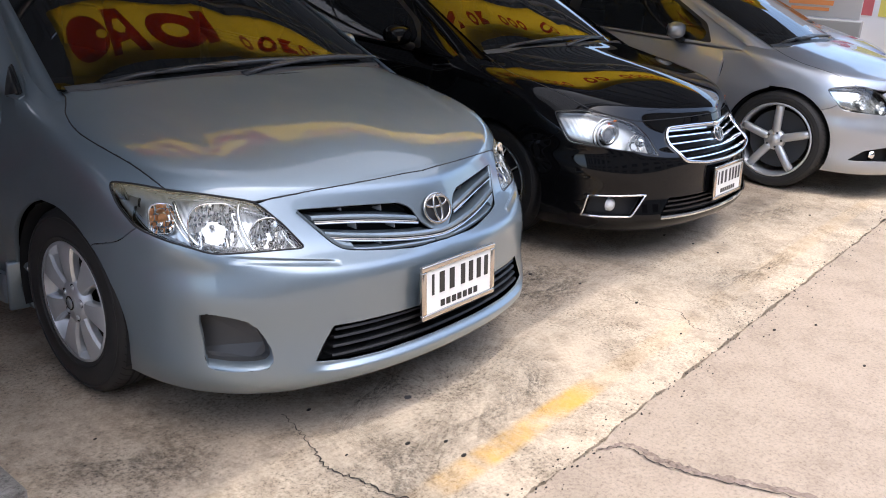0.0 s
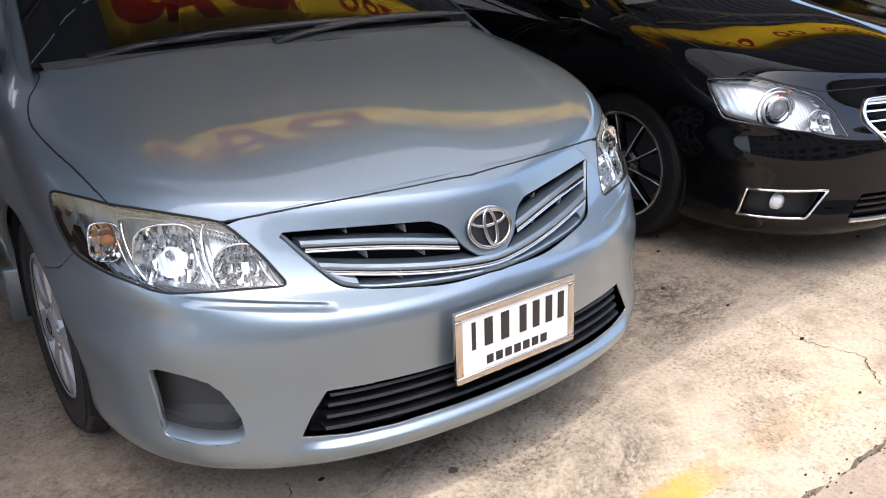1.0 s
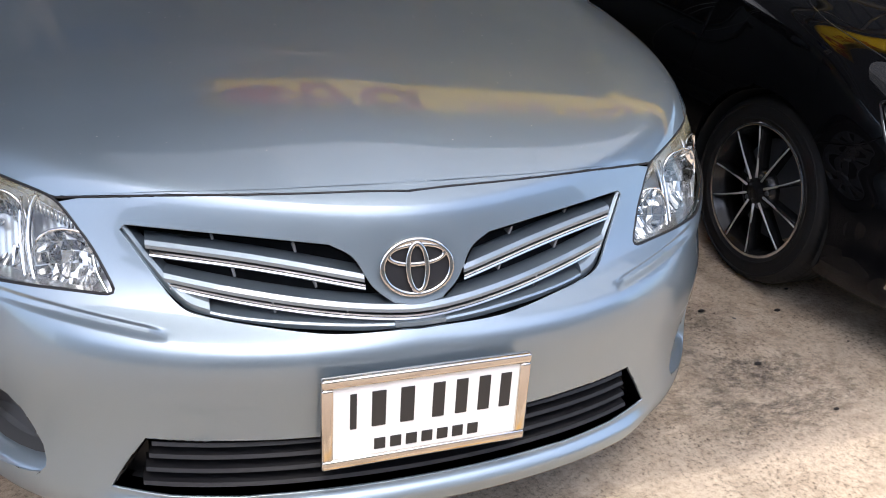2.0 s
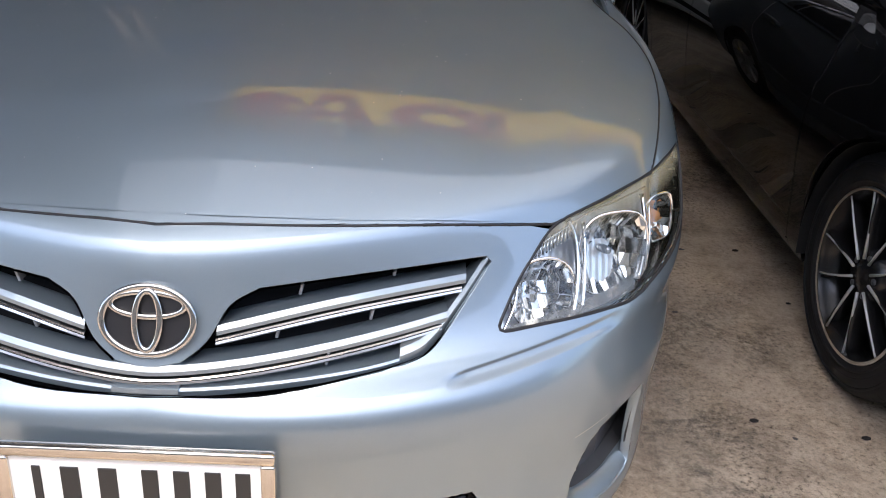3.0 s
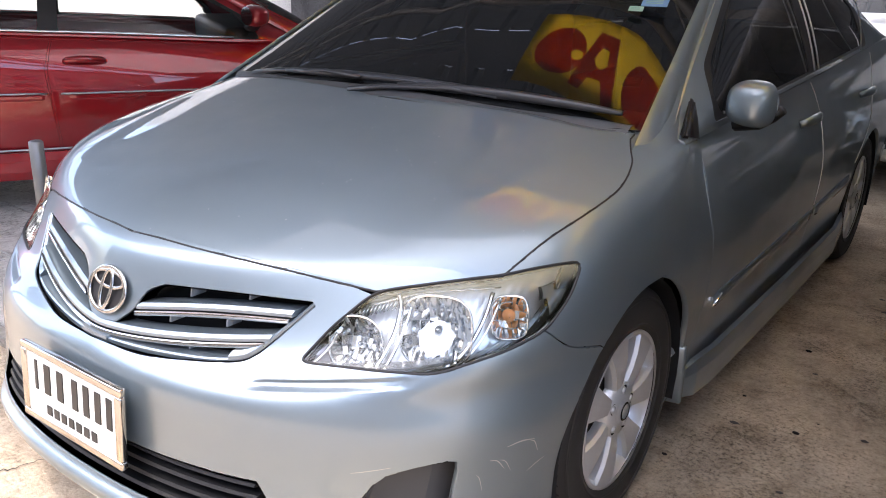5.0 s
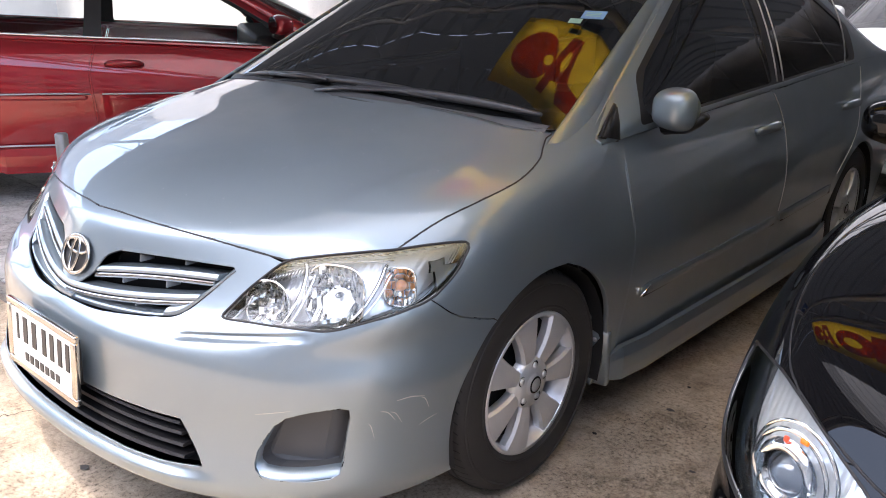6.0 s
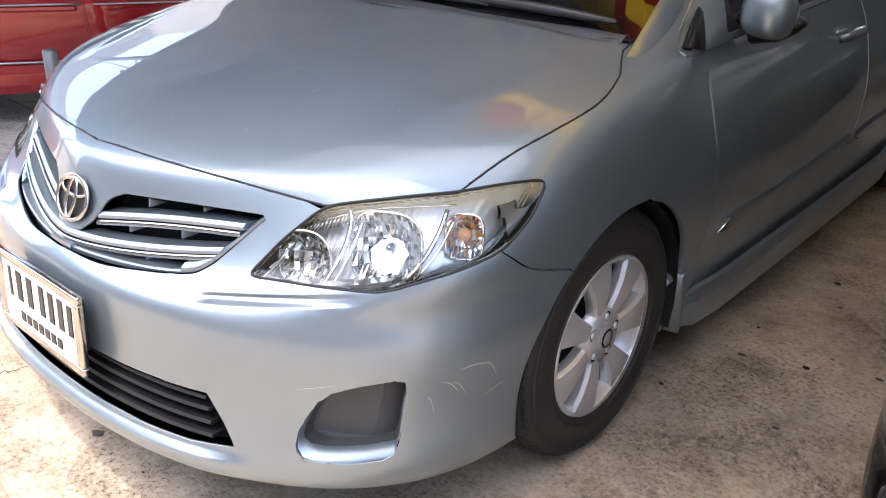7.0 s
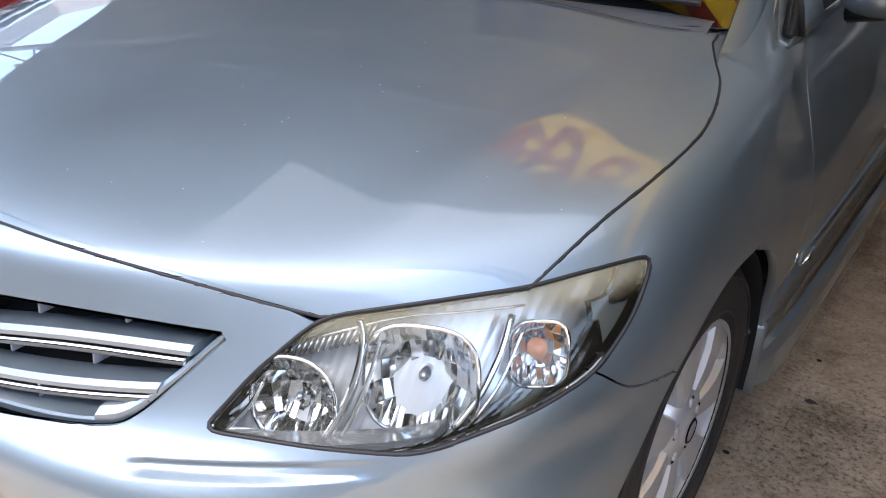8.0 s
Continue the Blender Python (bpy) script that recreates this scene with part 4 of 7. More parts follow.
def silver_lamp(car, skin, piece, sgn, outline):
    """The silver car's lamp: three facetted reflectors parted by bright ribs behind a yellowed lens."""
    lamp = headlamp(car, skin, piece, sgn, [], lens=AGED, hood_mat=HOUSING, outline=outline, depth=0.058)
    for k, (x, z, wide, high, d, cols, rows, sq, lean) in enumerate(((0.566, 0.652, 0.054, 0.056, 0.040, 7, 5, 2.3, 0.30), (0.692, 0.684, 0.067, 0.068, 0.050, 9, 5, 3.0, 0.42), (0.792, 0.703, 0.034, 0.042, 0.032, 5, 5, 3.5, 0.55))):
        p, n = on_front(skin, x, z)
        aim = Vector((n[0] * 0.75 * sgn, n[1] * 0.7 - lean * 0.6, n[2] * 0.3)).normalized()
        c = Vector(p) - Vector(n) * 0.020
        c.x *= sgn
        dish = facet_bowl("reflector", lamp, c, aim, wide, high, d, cols, rows, FACET, sq, seed=5 + k, tilt=0.55)
        if k == 1:
            capsule(dish, -0.014, 0.026, 0.0075, BALL, GREYCHROME)
        elif k == 2:
            capsule(dish, -0.004, 0.018, 0.013, AMBERGLASS, AMBERGLASS)
        else:
            capsule(dish, -0.016, 0.014, 0.005, BALL, CHROME)
    # bright ribs between the reflectors, one line along the foot and a row of fine flutes
    for pts, r in (([(0.612, 0.604), (0.622, 0.640), (0.625, 0.680), (0.618, 0.720), (0.606, 0.742)], 0.0058), ([(0.628, 0.606), (0.636, 0.640), (0.638, 0.690), (0.634, 0.735)], 0.0036),
                   ([(0.742, 0.634), (0.754, 0.670), (0.757, 0.710), (0.752, 0.748)], 0.0050), ([(0.757, 0.640), (0.768, 0.680), (0.769, 0.735)], 0.0022),
                   ([(0.530, 0.600), (0.546, 0.592), (0.60, 0.598), (0.66, 0.606), (0.712, 0.620)], 0.0018), ([(0.500, 0.612), (0.518, 0.640), (0.524, 0.668)], 0.0030),
                   ([(0.560, 0.716), (0.64, 0.744), (0.70, 0.752), (0.76, 0.756)], 0.0018)):
        line = []
        for x, z in smooth_line([(x, z, 0) for x, z in pts], 5)[:, :2]:
            p, n = on_front(skin, x, z)
            line.append(((p[0] - n[0] * 0.020) * sgn, p[1] - n[1] * 0.020, p[2] - n[2] * 0.020))
        part("lamp_rib", tube(bmesh.new(), line, r, 6), FACET, lamp)
    bm = bmesh.new()
    for k in range(15):
        x = 0.535 + 0.0062 * k
        z = 0.690 + 0.0022 * k
        a, n = on_front(skin, x, z)
        b, _ = on_front(skin, x + 0.003, z + 0.020)
        q = [(np.array(v) - n * 0.024) * (sgn, 1, 1) for v in (a, b)]
        tube(bm, [tuple(v) for v in q], 0.0022, 6)
    tagged(part("flutes", bm, FACET, lamp, "fine vertical flutes"), kind="stuff")
    return lamp


def headlamp(car, skin, piece, sgn, bowls, depth=0.055, lens=None, hood_mat=None, outline=None):
    """A lamp: clear lens, bright housing, reflector bowls behind it. bowls: x, z, radius, depth, bulb radius, bulb material."""
    lamp = sheet("headlamp", skin, piece, lens or LENS, car, side=sgn, offset=-0.003, flange=0.004, gap=0.003, label="clear lens over chrome reflectors")
    sheet("housing", skin, piece, hood_mat or MIRRORED, lamp, side=sgn, offset=-depth, flange=-depth + 0.012, gap=0.004)
    if outline is not None:
        st = skin.locate(outline)
        q, n = skin.at(st[:, 0], st[:, 1]), skin.normal(st[:, 0], st[:, 1])
        q = (q - n * 0.002) * (sgn, 1, 1)
        part("seal", tube(bmesh.new(), [tuple(v) for v in np.concatenate([q, q[:2]])], 0.0032, 6), PLASTIC, lamp)
    for x, z, r, d, bulb, bm_ in bowls:
        p, n = on_front(skin, x, z)
        aim = Vector((n[0] * 0.7, n[1] * 0.7 - 0.3, n[2] * 0.3)).normalized()
        c = Vector(p) - Vector(n) * 0.018
        if sgn < 0:
            c.x, aim.x = -c.x, -aim.x
        bowl("reflector", lamp, c, aim, r, d, MIRRORED, bulb, bm_)
    return lamp


def subset(skin, piece, test):
    """The triangles of a panel whose corners pass a test of their place."""
    s, t, tri = piece
    keep = tri[test(skin.at(s, t))[tri].all(1)]
    used, back = np.unique(keep, return_inverse=True)
    return s[used], t[used], back.reshape(-1, 3)


def aged(name):
    """A lens gone yellow along its upper edge."""
    m = clear_glass(name)
    t = m.node_tree
    out = [n for n in t.nodes if n.type == "OUTPUT_MATERIAL"][0]
    was = out.inputs[0].links[0].from_node
    pos, sep = t.nodes.new("ShaderNodeTexCoord"), t.nodes.new("ShaderNodeSeparateXYZ")
    wire(m, pos, "Object", sep, 0)
    ax, sl, up = [t.nodes.new("ShaderNodeMath") for _ in range(3)]
    ax.operation, sl.operation, up.operation = "ABSOLUTE", "MULTIPLY_ADD", "ADD"
    sl.inputs[1].default_value, sl.inputs[2].default_value = -0.13, 0.0736
    wire(m, sep, "X", ax, 0), wire(m, ax, 0, sl, 0), wire(m, sl, 0, up, 0), wire(m, sep, "Z", up, 1)
    k = ramp(m, up, 0, [(0.708, (0.02,) * 3), (0.728, (0.34,) * 3), (0.745, (0.45,) * 3)])
    df = node(m, "ShaderNodeBsdfDiffuse")
    df.inputs["Color"].default_value = (0.50, 0.45, 0.29, 1)
    mx = t.nodes.new("ShaderNodeMixShader")
    wire(m, k, "Color", mx, 0), wire(m, was, 0, mx, 1), wire(m, df, 0, mx, 2), wire(m, mx, 0, out, 0)
    return m


def wing_mirror(car, sgn, base, mat, k=1.0, stretch=(1, 1, 1)):
    """A door mirror: a rounded shell with a pane behind, on a black foot."""
    bm = bmesh.new()
    bmesh.ops.create_uvsphere(bm, u_segments=28, v_segments=18, radius=1)
    for v in bm.verts:
        x, y, z = v.co
        y = max(y, -1) if y < 0 else y * 0.55
        fat = 1 - 0.18 * (x < 0) * abs(x)
        v.co = (0.105 * math.copysign(abs(x) ** 0.6, x), 0.085 * y, 0.068 * math.copysign(abs(z) ** 0.6, z) * fat)
    shell_ob = part("mirror_shell", bm, mat, car)
    at = Matrix.Translation((sgn * (base[0] + 0.115 * k), base[1] + 0.03, base[2] + 0.085 * k)) @ Matrix.Rotation(sgn * radians(-12), 4, "Z") @ Matrix.Diagonal((k * stretch[0], k * stretch[1], k * stretch[2], 1))
    shell_ob.matrix_basis = at
    bm = bmesh.new()
    disc(bm, 0.088, 0.056, 0.0)
    pane = part("mirror_pane", bm, CHROME, shell_ob)
    pane.matrix_basis = pose(0, 0.049, 0, 0, 0, 180)
    foot = part("mirror_foot", tube(bmesh.new(), [(sgn * (base[0] - 0.03), base[1] + 0.02, base[2] + 0.005), (sgn * (base[0] + 0.03), base[1] + 0.02, base[2] + 0.012), (sgn * (base[0] + 0.06), base[1] + 0.02, base[2] + 0.03), (sgn * (base[0] + 0.085), base[1] + 0.02, base[2] + 0.05)], [0.042, 0.036, 0.030, 0.022], 10, 0.6), PLASTIC, shell_ob)
    foot.matrix_basis = at.inverted()
    return shell_ob


def wiper(car, pivot, tip, blade0, blade1):
    """A wiper: an arm from its pivot to the middle of its blade."""
    arm = part("wiper_arm", tube(bmesh.new(), [pivot, [a + (b - a) * 0.25 + (0.012 if i == 2 else 0) for i, (a, b) in enumerate(zip(pivot, tip))], [a + (b - a) * 0.7 + (0.016 if i == 2 else 0) for i, (a, b) in enumerate(zip(pivot, tip))], tip], [0.021, 0.016, 0.012, 0.009], 8, 0.55), WIPER, car)
    pts = [[a + (b - a) * f + (0.010 * math.sin(math.pi * f) if i == 2 else 0) for i, (a, b) in enumerate(zip(blade0, blade1))] for f in np.linspace(0, 1, 9)]
    part("wiper_blade", tube(bmesh.new(), pts, [0.009, 0.014, 0.017, 0.018, 0.019, 0.018, 0.017, 0.014, 0.008], 6, 0.75), WIPER, arm)
    return arm


def cowl_cover(car, m, slots=True):
    """The black scuttle between hood and windscreen, with a vent of small slots."""
    a = along([m(p) for p in [(-0.71, 1.075, 0.940), (-0.5, 1.018, 0.956), (0, 0.965, 0.966), (0.5, 1.018, 0.956), (0.71, 1.075, 0.940)]])
    b = along([m(p) for p in [(-0.715, 1.125, 0.972), (-0.55, 1.078, 0.982), (0, 1.030, 0.998), (0.55, 1.078, 0.982), (0.715, 1.125, 0.972)]])
    bm = bmesh.new()
    rows = []
    for f in np.linspace(0, 1, 33):
        p, q = a(np.array([f]))[0], b(np.array([f]))[0]
        rows.append([bm.verts.new(p), bm.verts.new(p + (q - p) * 0.3 + (0, 0, 0.004)), bm.verts.new(p + (q - p) * 0.7 + (0, 0, 0.006)), bm.verts.new(q), bm.verts.new(q + (0, 0.03, -0.05)), bm.verts.new(p + (0, 0.0, -0.05))])
    for r0, r1 in zip(rows, rows[1:]):
        for c in range(5):
            bm.faces.new((r0[c], r1[c], r1[c + 1], r0[c + 1]))
    bmesh.ops.recalc_face_normals(bm, faces=bm.faces)
    cover = part("scuttle_cover", bm, GREYPLASTIC, car)
    if slots:
        bm = bmesh.new()
        for f in np.linspace(0.52, 0.86, 64):
            p, q = a(np.array([f]))[0], b(np.array([f]))[0]
            c0 = p + (q - p) * 0.25 + np.array((0, 0, 0.0045))
            box(bm, c0 - (0.0018, 0.010, 0.002), c0 + (0.0018, 0.010, 0.003))
        vents = part("vent_slats", bm, DARK, cover)
        tagged(vents, kind="stuff")


def strip_on_side(car, name, tail_points, mat, height, depth, sgn, label=""):
    """A rubbing strip along points of a car's side."""
    bm = bmesh.new()
    rings = []
    for i, (x, y, z) in enumerate(tail_points):
        end = 0.25 if i in (0, len(tail_points) - 1) else 1.0
        rings.append([bm.verts.new((sgn * (x + d * end), y, z + h * (0.6 + 0.4 * end))) for d, h in ((-0.01, -height / 2), (depth * 0.7, -height / 2), (depth, -height * 0.2), (depth, height * 0.2), (depth * 0.5, height / 2), (-0.01, height / 2))])
    for a, b in zip(rings, rings[1:]):
        for c in range(6):
            bm.faces.new((a[c], a[(c + 1) % 6], b[(c + 1) % 6], b[c]))
    bm.faces.new(rings[0][::-1]), bm.faces.new(rings[-1])
    bmesh.ops.recalc_face_normals(bm, faces=bm.faces)
    return part(name, bm, mat, car, label, smooth=False)


FACET = material("bright_reflector", (0.86, 0.86, 0.85), 0.10, 1.0)
RIBBED = material("ribbed_black", (0.02, 0.02, 0.022), 0.35)
MIRRORED = material("reflector_chrome", (0.80, 0.80, 0.79), 0.12, 0.8)
PLATEFRAME = material("bright_plate_frame", (0.62, 0.57, 0.51), 0.14, 1.0)
WIPER = material("wiper_black", (0.022, 0.023, 0.027), 0.32, spec=0.7)
AMBERGLASS = material("amber_bulb", (0.85, 0.36, 0.14), 0.2, 0.0)
mb = MIRRORED.node_tree.nodes["Principled BSDF"]
vor, bmp = node(MIRRORED, "ShaderNodeTexVoronoi", Scale=34.0), node(MIRRORED, "ShaderNodeBump", Strength=0.12, Distance=0.01)
vor.distance = "CHEBYCHEV"
crd = MIRRORED.node_tree.nodes.new("ShaderNodeTexCoord")
wire(MIRRORED, crd, "Object", vor, "Vector"), wire(MIRRORED, vor, "Distance", bmp, "Height"), wire(MIRRORED, bmp, "Normal", mb, "Normal")

HOUSING = material("fluted_lamp_housing", (0.80, 0.80, 0.79), 0.24, 0.5)
hw, hb, hc = node(HOUSING, "ShaderNodeTexWave", Scale=26.0, Distortion=1.5, Detail=1.0), node(HOUSING, "ShaderNodeBump", Strength=0.09, Distance=0.01), HOUSING.node_tree.nodes.new("ShaderNodeTexCoord")
hs = node(HOUSING, "ShaderNodeMapping")
hs.inputs["Scale"].default_value = (1.0, 0.35, 0.5)
wire(HOUSING, hc, "Object", hs, "Vector"), wire(HOUSING, hs, "Vector", hw, "Vector"), wire(HOUSING, hw, "Fac", hb, "Height"), wire(HOUSING, hb, "Normal", HOUSING.node_tree.nodes["Principled BSDF"], "Normal")
BALL, REFLEX = material("ball_lens_glass", (0.10, 0.11, 0.13), 0.04, 0.0, 1.0, 1.0), material("red_reflex", (0.65, 0.08, 0.03), 0.3)
GREYCHROME = material("grey_reflector", (0.55, 0.56, 0.58), 0.14, 0.85)
gv, gb2, gc = node(GREYCHROME, "ShaderNodeTexVoronoi", Scale=22.0), node(GREYCHROME, "ShaderNodeBump", Strength=0.30, Distance=0.01), GREYCHROME.node_tree.nodes.new("ShaderNodeTexCoord")
wire(GREYCHROME, gc, "Object", gv, "Vector"), wire(GREYCHROME, gv, "Distance", gb2, "Height"), wire(GREYCHROME, gb2, "Normal", GREYCHROME.node_tree.nodes["Principled BSDF"], "Normal")
RECESS = material("grey_recess_plastic", (0.055, 0.057, 0.06), 0.5)
SHELF = material("dull_black_shelf", (0.012, 0.013, 0.015), 0.7, spec=0.25)
AGED, SMOKED = aged("yellowed_lamp_lens"), material("smoked_bezel", (0.17, 0.165, 0.145), 0.25, 0.0)
FINGREY = material("fin_grey", (0.22, 0.23, 0.245), 0.3)
MIDCHROME = material("dark_chrome", (0.55, 0.53, 0.50), 0.12, 1.0)

# ---------------------------------------------------------------- silver saloon
GRILLE = [(0, 0.1, 0.600), (0.045, 0.11, 0.606)] + [tuple(p) for p in smooth_line([(0.045, 0.11, 0.606), (0.08, 0.12, 0.635), (0.112, 0.13, 0.685), (0.15, 0.15, 0.704)], 6)[1:]] + [(0.30, 0.2, 0.711), (0.465, 0.27, 0.711)] + [tuple(p) for p in smooth_line([(0.472, 0.27, 0.704), (0.43, 0.22, 0.65), (0.395, 0.18, 0.612), (0.36, 0.16, 0.594), (0.28, 0.13, 0.583), (0.15, 0.09, 0.575), (0, 0.08, 0.571)], 5)]
INTAKE = [(0, 0.05, 0.275), (0.25, 0.06, 0.276), (0.42, 0.11, 0.278), (0.505, 0.16, 0.284), (0.49, 0.14, 0.33), (0.455, 0.13, 0.388), (0.25, 0.07, 0.385), (0, 0.05, 0.382)]
LAMP = [(0.471, 0.243, 0.582), (0.60, 0.29, 0.594), (0.716, 0.338, 0.612), (0.790, 0.45, 0.642), (0.826, 0.53, 0.666), (0.840, 0.60, 0.715), (0.826, 0.66, 0.773), (0.75, 0.497, 0.770), (0.66, 0.41, 0.757), (0.566, 0.34, 0.737), (0.51, 0.28, 0.665)]
FOG = [(0.778, 0.345, 0.446), (0.786, 0.31, 0.300), (0.70, 0.26, 0.292), (0.630, 0.225, 0.296), (0.618, 0.23, 0.325), (0.652, 0.27, 0.42), (0.70, 0.3, 0.44)]
FOG_EDGE = rounded(FOG, 0.03)[::2]


def rolled_out(p):
    """A point of the recess's edge moved out by the width of the bumper's roll: wide below and on the inner side."""
    x, y, z = p
    side, foot = min(max((0.72 - x) / 0.06, 0), 1), min(max((0.345 - z) / 0.04, 0), 1)
    return x - 0.022 * side, y, z - 0.018 * foot


FOG_ROLL = [rolled_out(p) for p in FOG_EDGE]
silver = dict(name="saloon_car", paint=SILVER, levels=SALOON, w=0.876, over=0.94, base=2.60, h=1.468, arch=0.343, tyre=0.312, tyre_w=0.195, rim=0.195, spokes="petal", inset=0.136, guards=True,
              wheel_label="silver alloy wheel with seven broad spokes", openings=[("headlamp", LAMP, 0.03), ("grille", GRILLE, 0), ("intake", INTAKE, 0), ("fog", FOG_ROLL, 0.0)],
              flute=(0.412, 0.569, 0.008))
car, skin, cuts, level, m = shell(silver, pose(0, 0, 0), "silver-blue metallic saloon with a scuffed bumper parked nose out")
for sgn in (1, -1):
    lamp = silver_lamp(car, skin, cuts["headlamp"], sgn, rounded(LAMP, 0.03))
    sheet("bezel", skin, largest(subset(skin, cuts["headlamp"], lambda p: (p[:, 1] > 0.535) & (p[:, 2] < 0.757))), SMOKED, lamp, side=sgn, offset=-0.014, flange=-0.010, gap=0.006, label="smoked grey bezel at the rear tip")
    blade("lamp_step", skin, [(sgn * x, z) for x, z in ((0.50, 0.597), (0.56, 0.602), (0.62, 0.609), (0.68, 0.617), (0.72, 0.626))], [(0.012, 0.006), (0.012, -0.004), (0.04, -0.006), (0.04, 0.010)], MIRRORED, lamp)
    rings = []
    for (x0, _, z0), (x1, _, z1) in zip(FOG_ROLL, FOG_EDGE):
        column = []
        for f, sink in ((0.0, 0.0015), (0.25, 0.0028), (0.55, 0.009), (0.8, 0.017), (1.0, 0.027), (1.0, 0.033), (1.0, 0.062)):
            p, n = on_front(skin, x0 + (x1 - x0) * f, z0 + (z1 - z0) * f)
            column.append(((p[0] - n[0] * sink * 0.4) * sgn, p[1] + sink, p[2]))
        rings.append(column)
    for name, rows, mat_r in (("fog_recess", (5, 6), RECESS), ("fog_surround", (0, 1, 2, 3, 4, 5), SILVER)):
        bm = bmesh.new()
        vs = [[bm.verts.new(c[r]) for r in rows] for c in rings]
        for va, vb in zip(vs, vs[1:] + vs[:1]):
            for k in range(len(rows) - 1):
                bm.faces.new((va[k], vb[k], vb[k + 1], va[k + 1]))
        if name == "fog_recess":
            bm.faces.new([v[-1] for v in vs])
        bmesh.ops.recalc_face_normals(bm, faces=bm.faces)
        if name == "fog_recess":
            fr = part(name, bm, mat_r, car, "grey plastic blanking recess", smooth=False)
        else:
            part(name, bm, mat_r, fr, "body-coloured edge rolled into the recess")
    blade("fog_panel", skin, [(sgn * x, z) for x, z in ((0.748, 0.315), (0.752, 0.36), (0.757, 0.40), (0.758, 0.430))], [(0.046, -0.010), (0.020, 0.0), (0.016, 0.006), (0.046, 0.020)], GREYPLASTIC, fr, label="stippled panel")
    wing_mirror(car, sgn, (0.785, 1.485, 0.930), SILVER, 0.8, (0.76, 1.0, 1.15))
    strip_on_side(car, "rubbing_strip", [(0.868, 1.44, 0.452), (0.869, 1.48, 0.455), (0.870, 1.9, 0.458), (0.869, 2.42, 0.47), (0.868, 2.49, 0.473)], SILVER, 0.036, 0.008, sgn, "body-coloured strip with a bright tip")
    part("strip_tip", tube(bmesh.new(), [(sgn * 0.869, 1.432, 0.437), (sgn * 0.877, 1.445, 0.450), (sgn * 0.878, 1.475, 0.466)], [0.003, 0.006, 0.003], 8), CHROME, car)
    # dark line under each strip, its shadow put in as colour
    for y0, y1, z0, z1 in ((1.45, 2.49, 0.434, 0.452), (2.55, 3.14, 0.455, 0.470)):
        part("strip_shade_line", tube(bmesh.new(), [(sgn * (0.8715 - 0.004 * f), y0 + (y1 - y0) * f, z0 + (z1 - z0) * f) for f in np.linspace(0, 1, 7)], 0.0026, 6), PLASTIC, car)
    strip_on_side(car, "rubbing_strip", [(0.868, 2.54, 0.473), (0.868, 2.58, 0.474), (0.867, 2.8, 0.48), (0.865, 3.10, 0.488), (0.864, 3.15, 0.49)], SILVER, 0.036, 0.008, sgn)
    strip_on_side(car, "side_skirt", [(0.85, 1.30, 0.235), (0.862, 1.36, 0.24), (0.870, 1.5, 0.235), (0.872, 2.3, 0.235), (0.870, 3.0, 0.24), (0.86, 3.14, 0.26), (0.85, 3.2, 0.28)], SILVER, 0.11, 0.014, sgn)
    flap = part("mud_flap", box(bmesh.new(), (-0.07, -0.012, -0.10), (0.045, 0.014, 0.085), 0.008), SILVER, car, "body-coloured flap behind the wheel")
    flap.matrix_basis = pose(sgn * 0.815, 1.293, 0.275, 6, 0, sgn * 10)
    screw = part("screw", lathe(bmesh.new(), [(0.001, 0.004), (0.006, 0.003), (0.008, 0.0)], 12), ALLOY, flap)
    screw.matrix_basis = pose(0, -0.013, 0.055, 0, 0, -90)
    for y, z in ((1.235, 0.50), (1.262, 0.40), (1.19, 0.575)):
        clip = part("liner_clip", lathe(bmesh.new(), [(0.001, 0.005), (0.009, 0.003), (0.011, 0.0)], 12), GREYPLASTIC, car)
        clip.matrix_basis = pose(sgn * 0.80, y, z, 0, 0, -100)
    quad = [(0.812, 1.222, 0.938), (0.813, 1.332, 0.913), (0.802, 1.345, 0.965), (0.778, 1.352, 1.020)]
    bm = bmesh.new()
    vs = [bm.verts.new((sgn * (x - 0.002), y, z)) for x, y, z in quad] + [bm.verts.new((sgn * (x - 0.02), y, z)) for x, y, z in quad]
    bm.faces.new(vs[:4]), bm.faces.new(vs[4:])
    for i in range(4):
        bm.faces.new((vs[i], vs[(i + 1) % 4], vs[(i + 1) % 4 + 4], vs[i + 4]))
    bmesh.ops.recalc_face_normals(bm, faces=bm.faces)
    bmesh.ops.bevel(bm, geom=list(bm.edges), offset=0.006, segments=2, affect="EDGES")
    part("quarter_trim", bm, PLASTIC, car)
sheet("grille_backing", skin, cuts["grille"], SHELF, car, both=True, offset=-0.06, flange=-0.058, gap=0.002)
UP = [(0.090 + 0.345 * f, 0.638 + 0.040 * f + 0.006 * math.sin(f * math.pi)) for f in np.linspace(0, 1, 14)]
LOW = [(x, 0.590 + 0.043 * (abs(x) / 0.41) ** 1.6) for x in np.linspace(-0.41, 0.41, 33)]
FRAME = [(0.468, 0.704), (0.448, 0.678), (0.4275, 0.653), (0.392, 0.616), (0.358, 0.599), (0.28, 0.588), (0.15, 0.580), (0.06, 0.577), (0.0, 0.5765)]
FRAME = [tuple(p[:2]) for p in smooth_line([(x, z, 0) for x, z in FRAME], 4)]
side_frame, foot_frame = [q for q in FRAME if q[0] > 0.33], [q for q in FRAME if q[0] < 0.36]
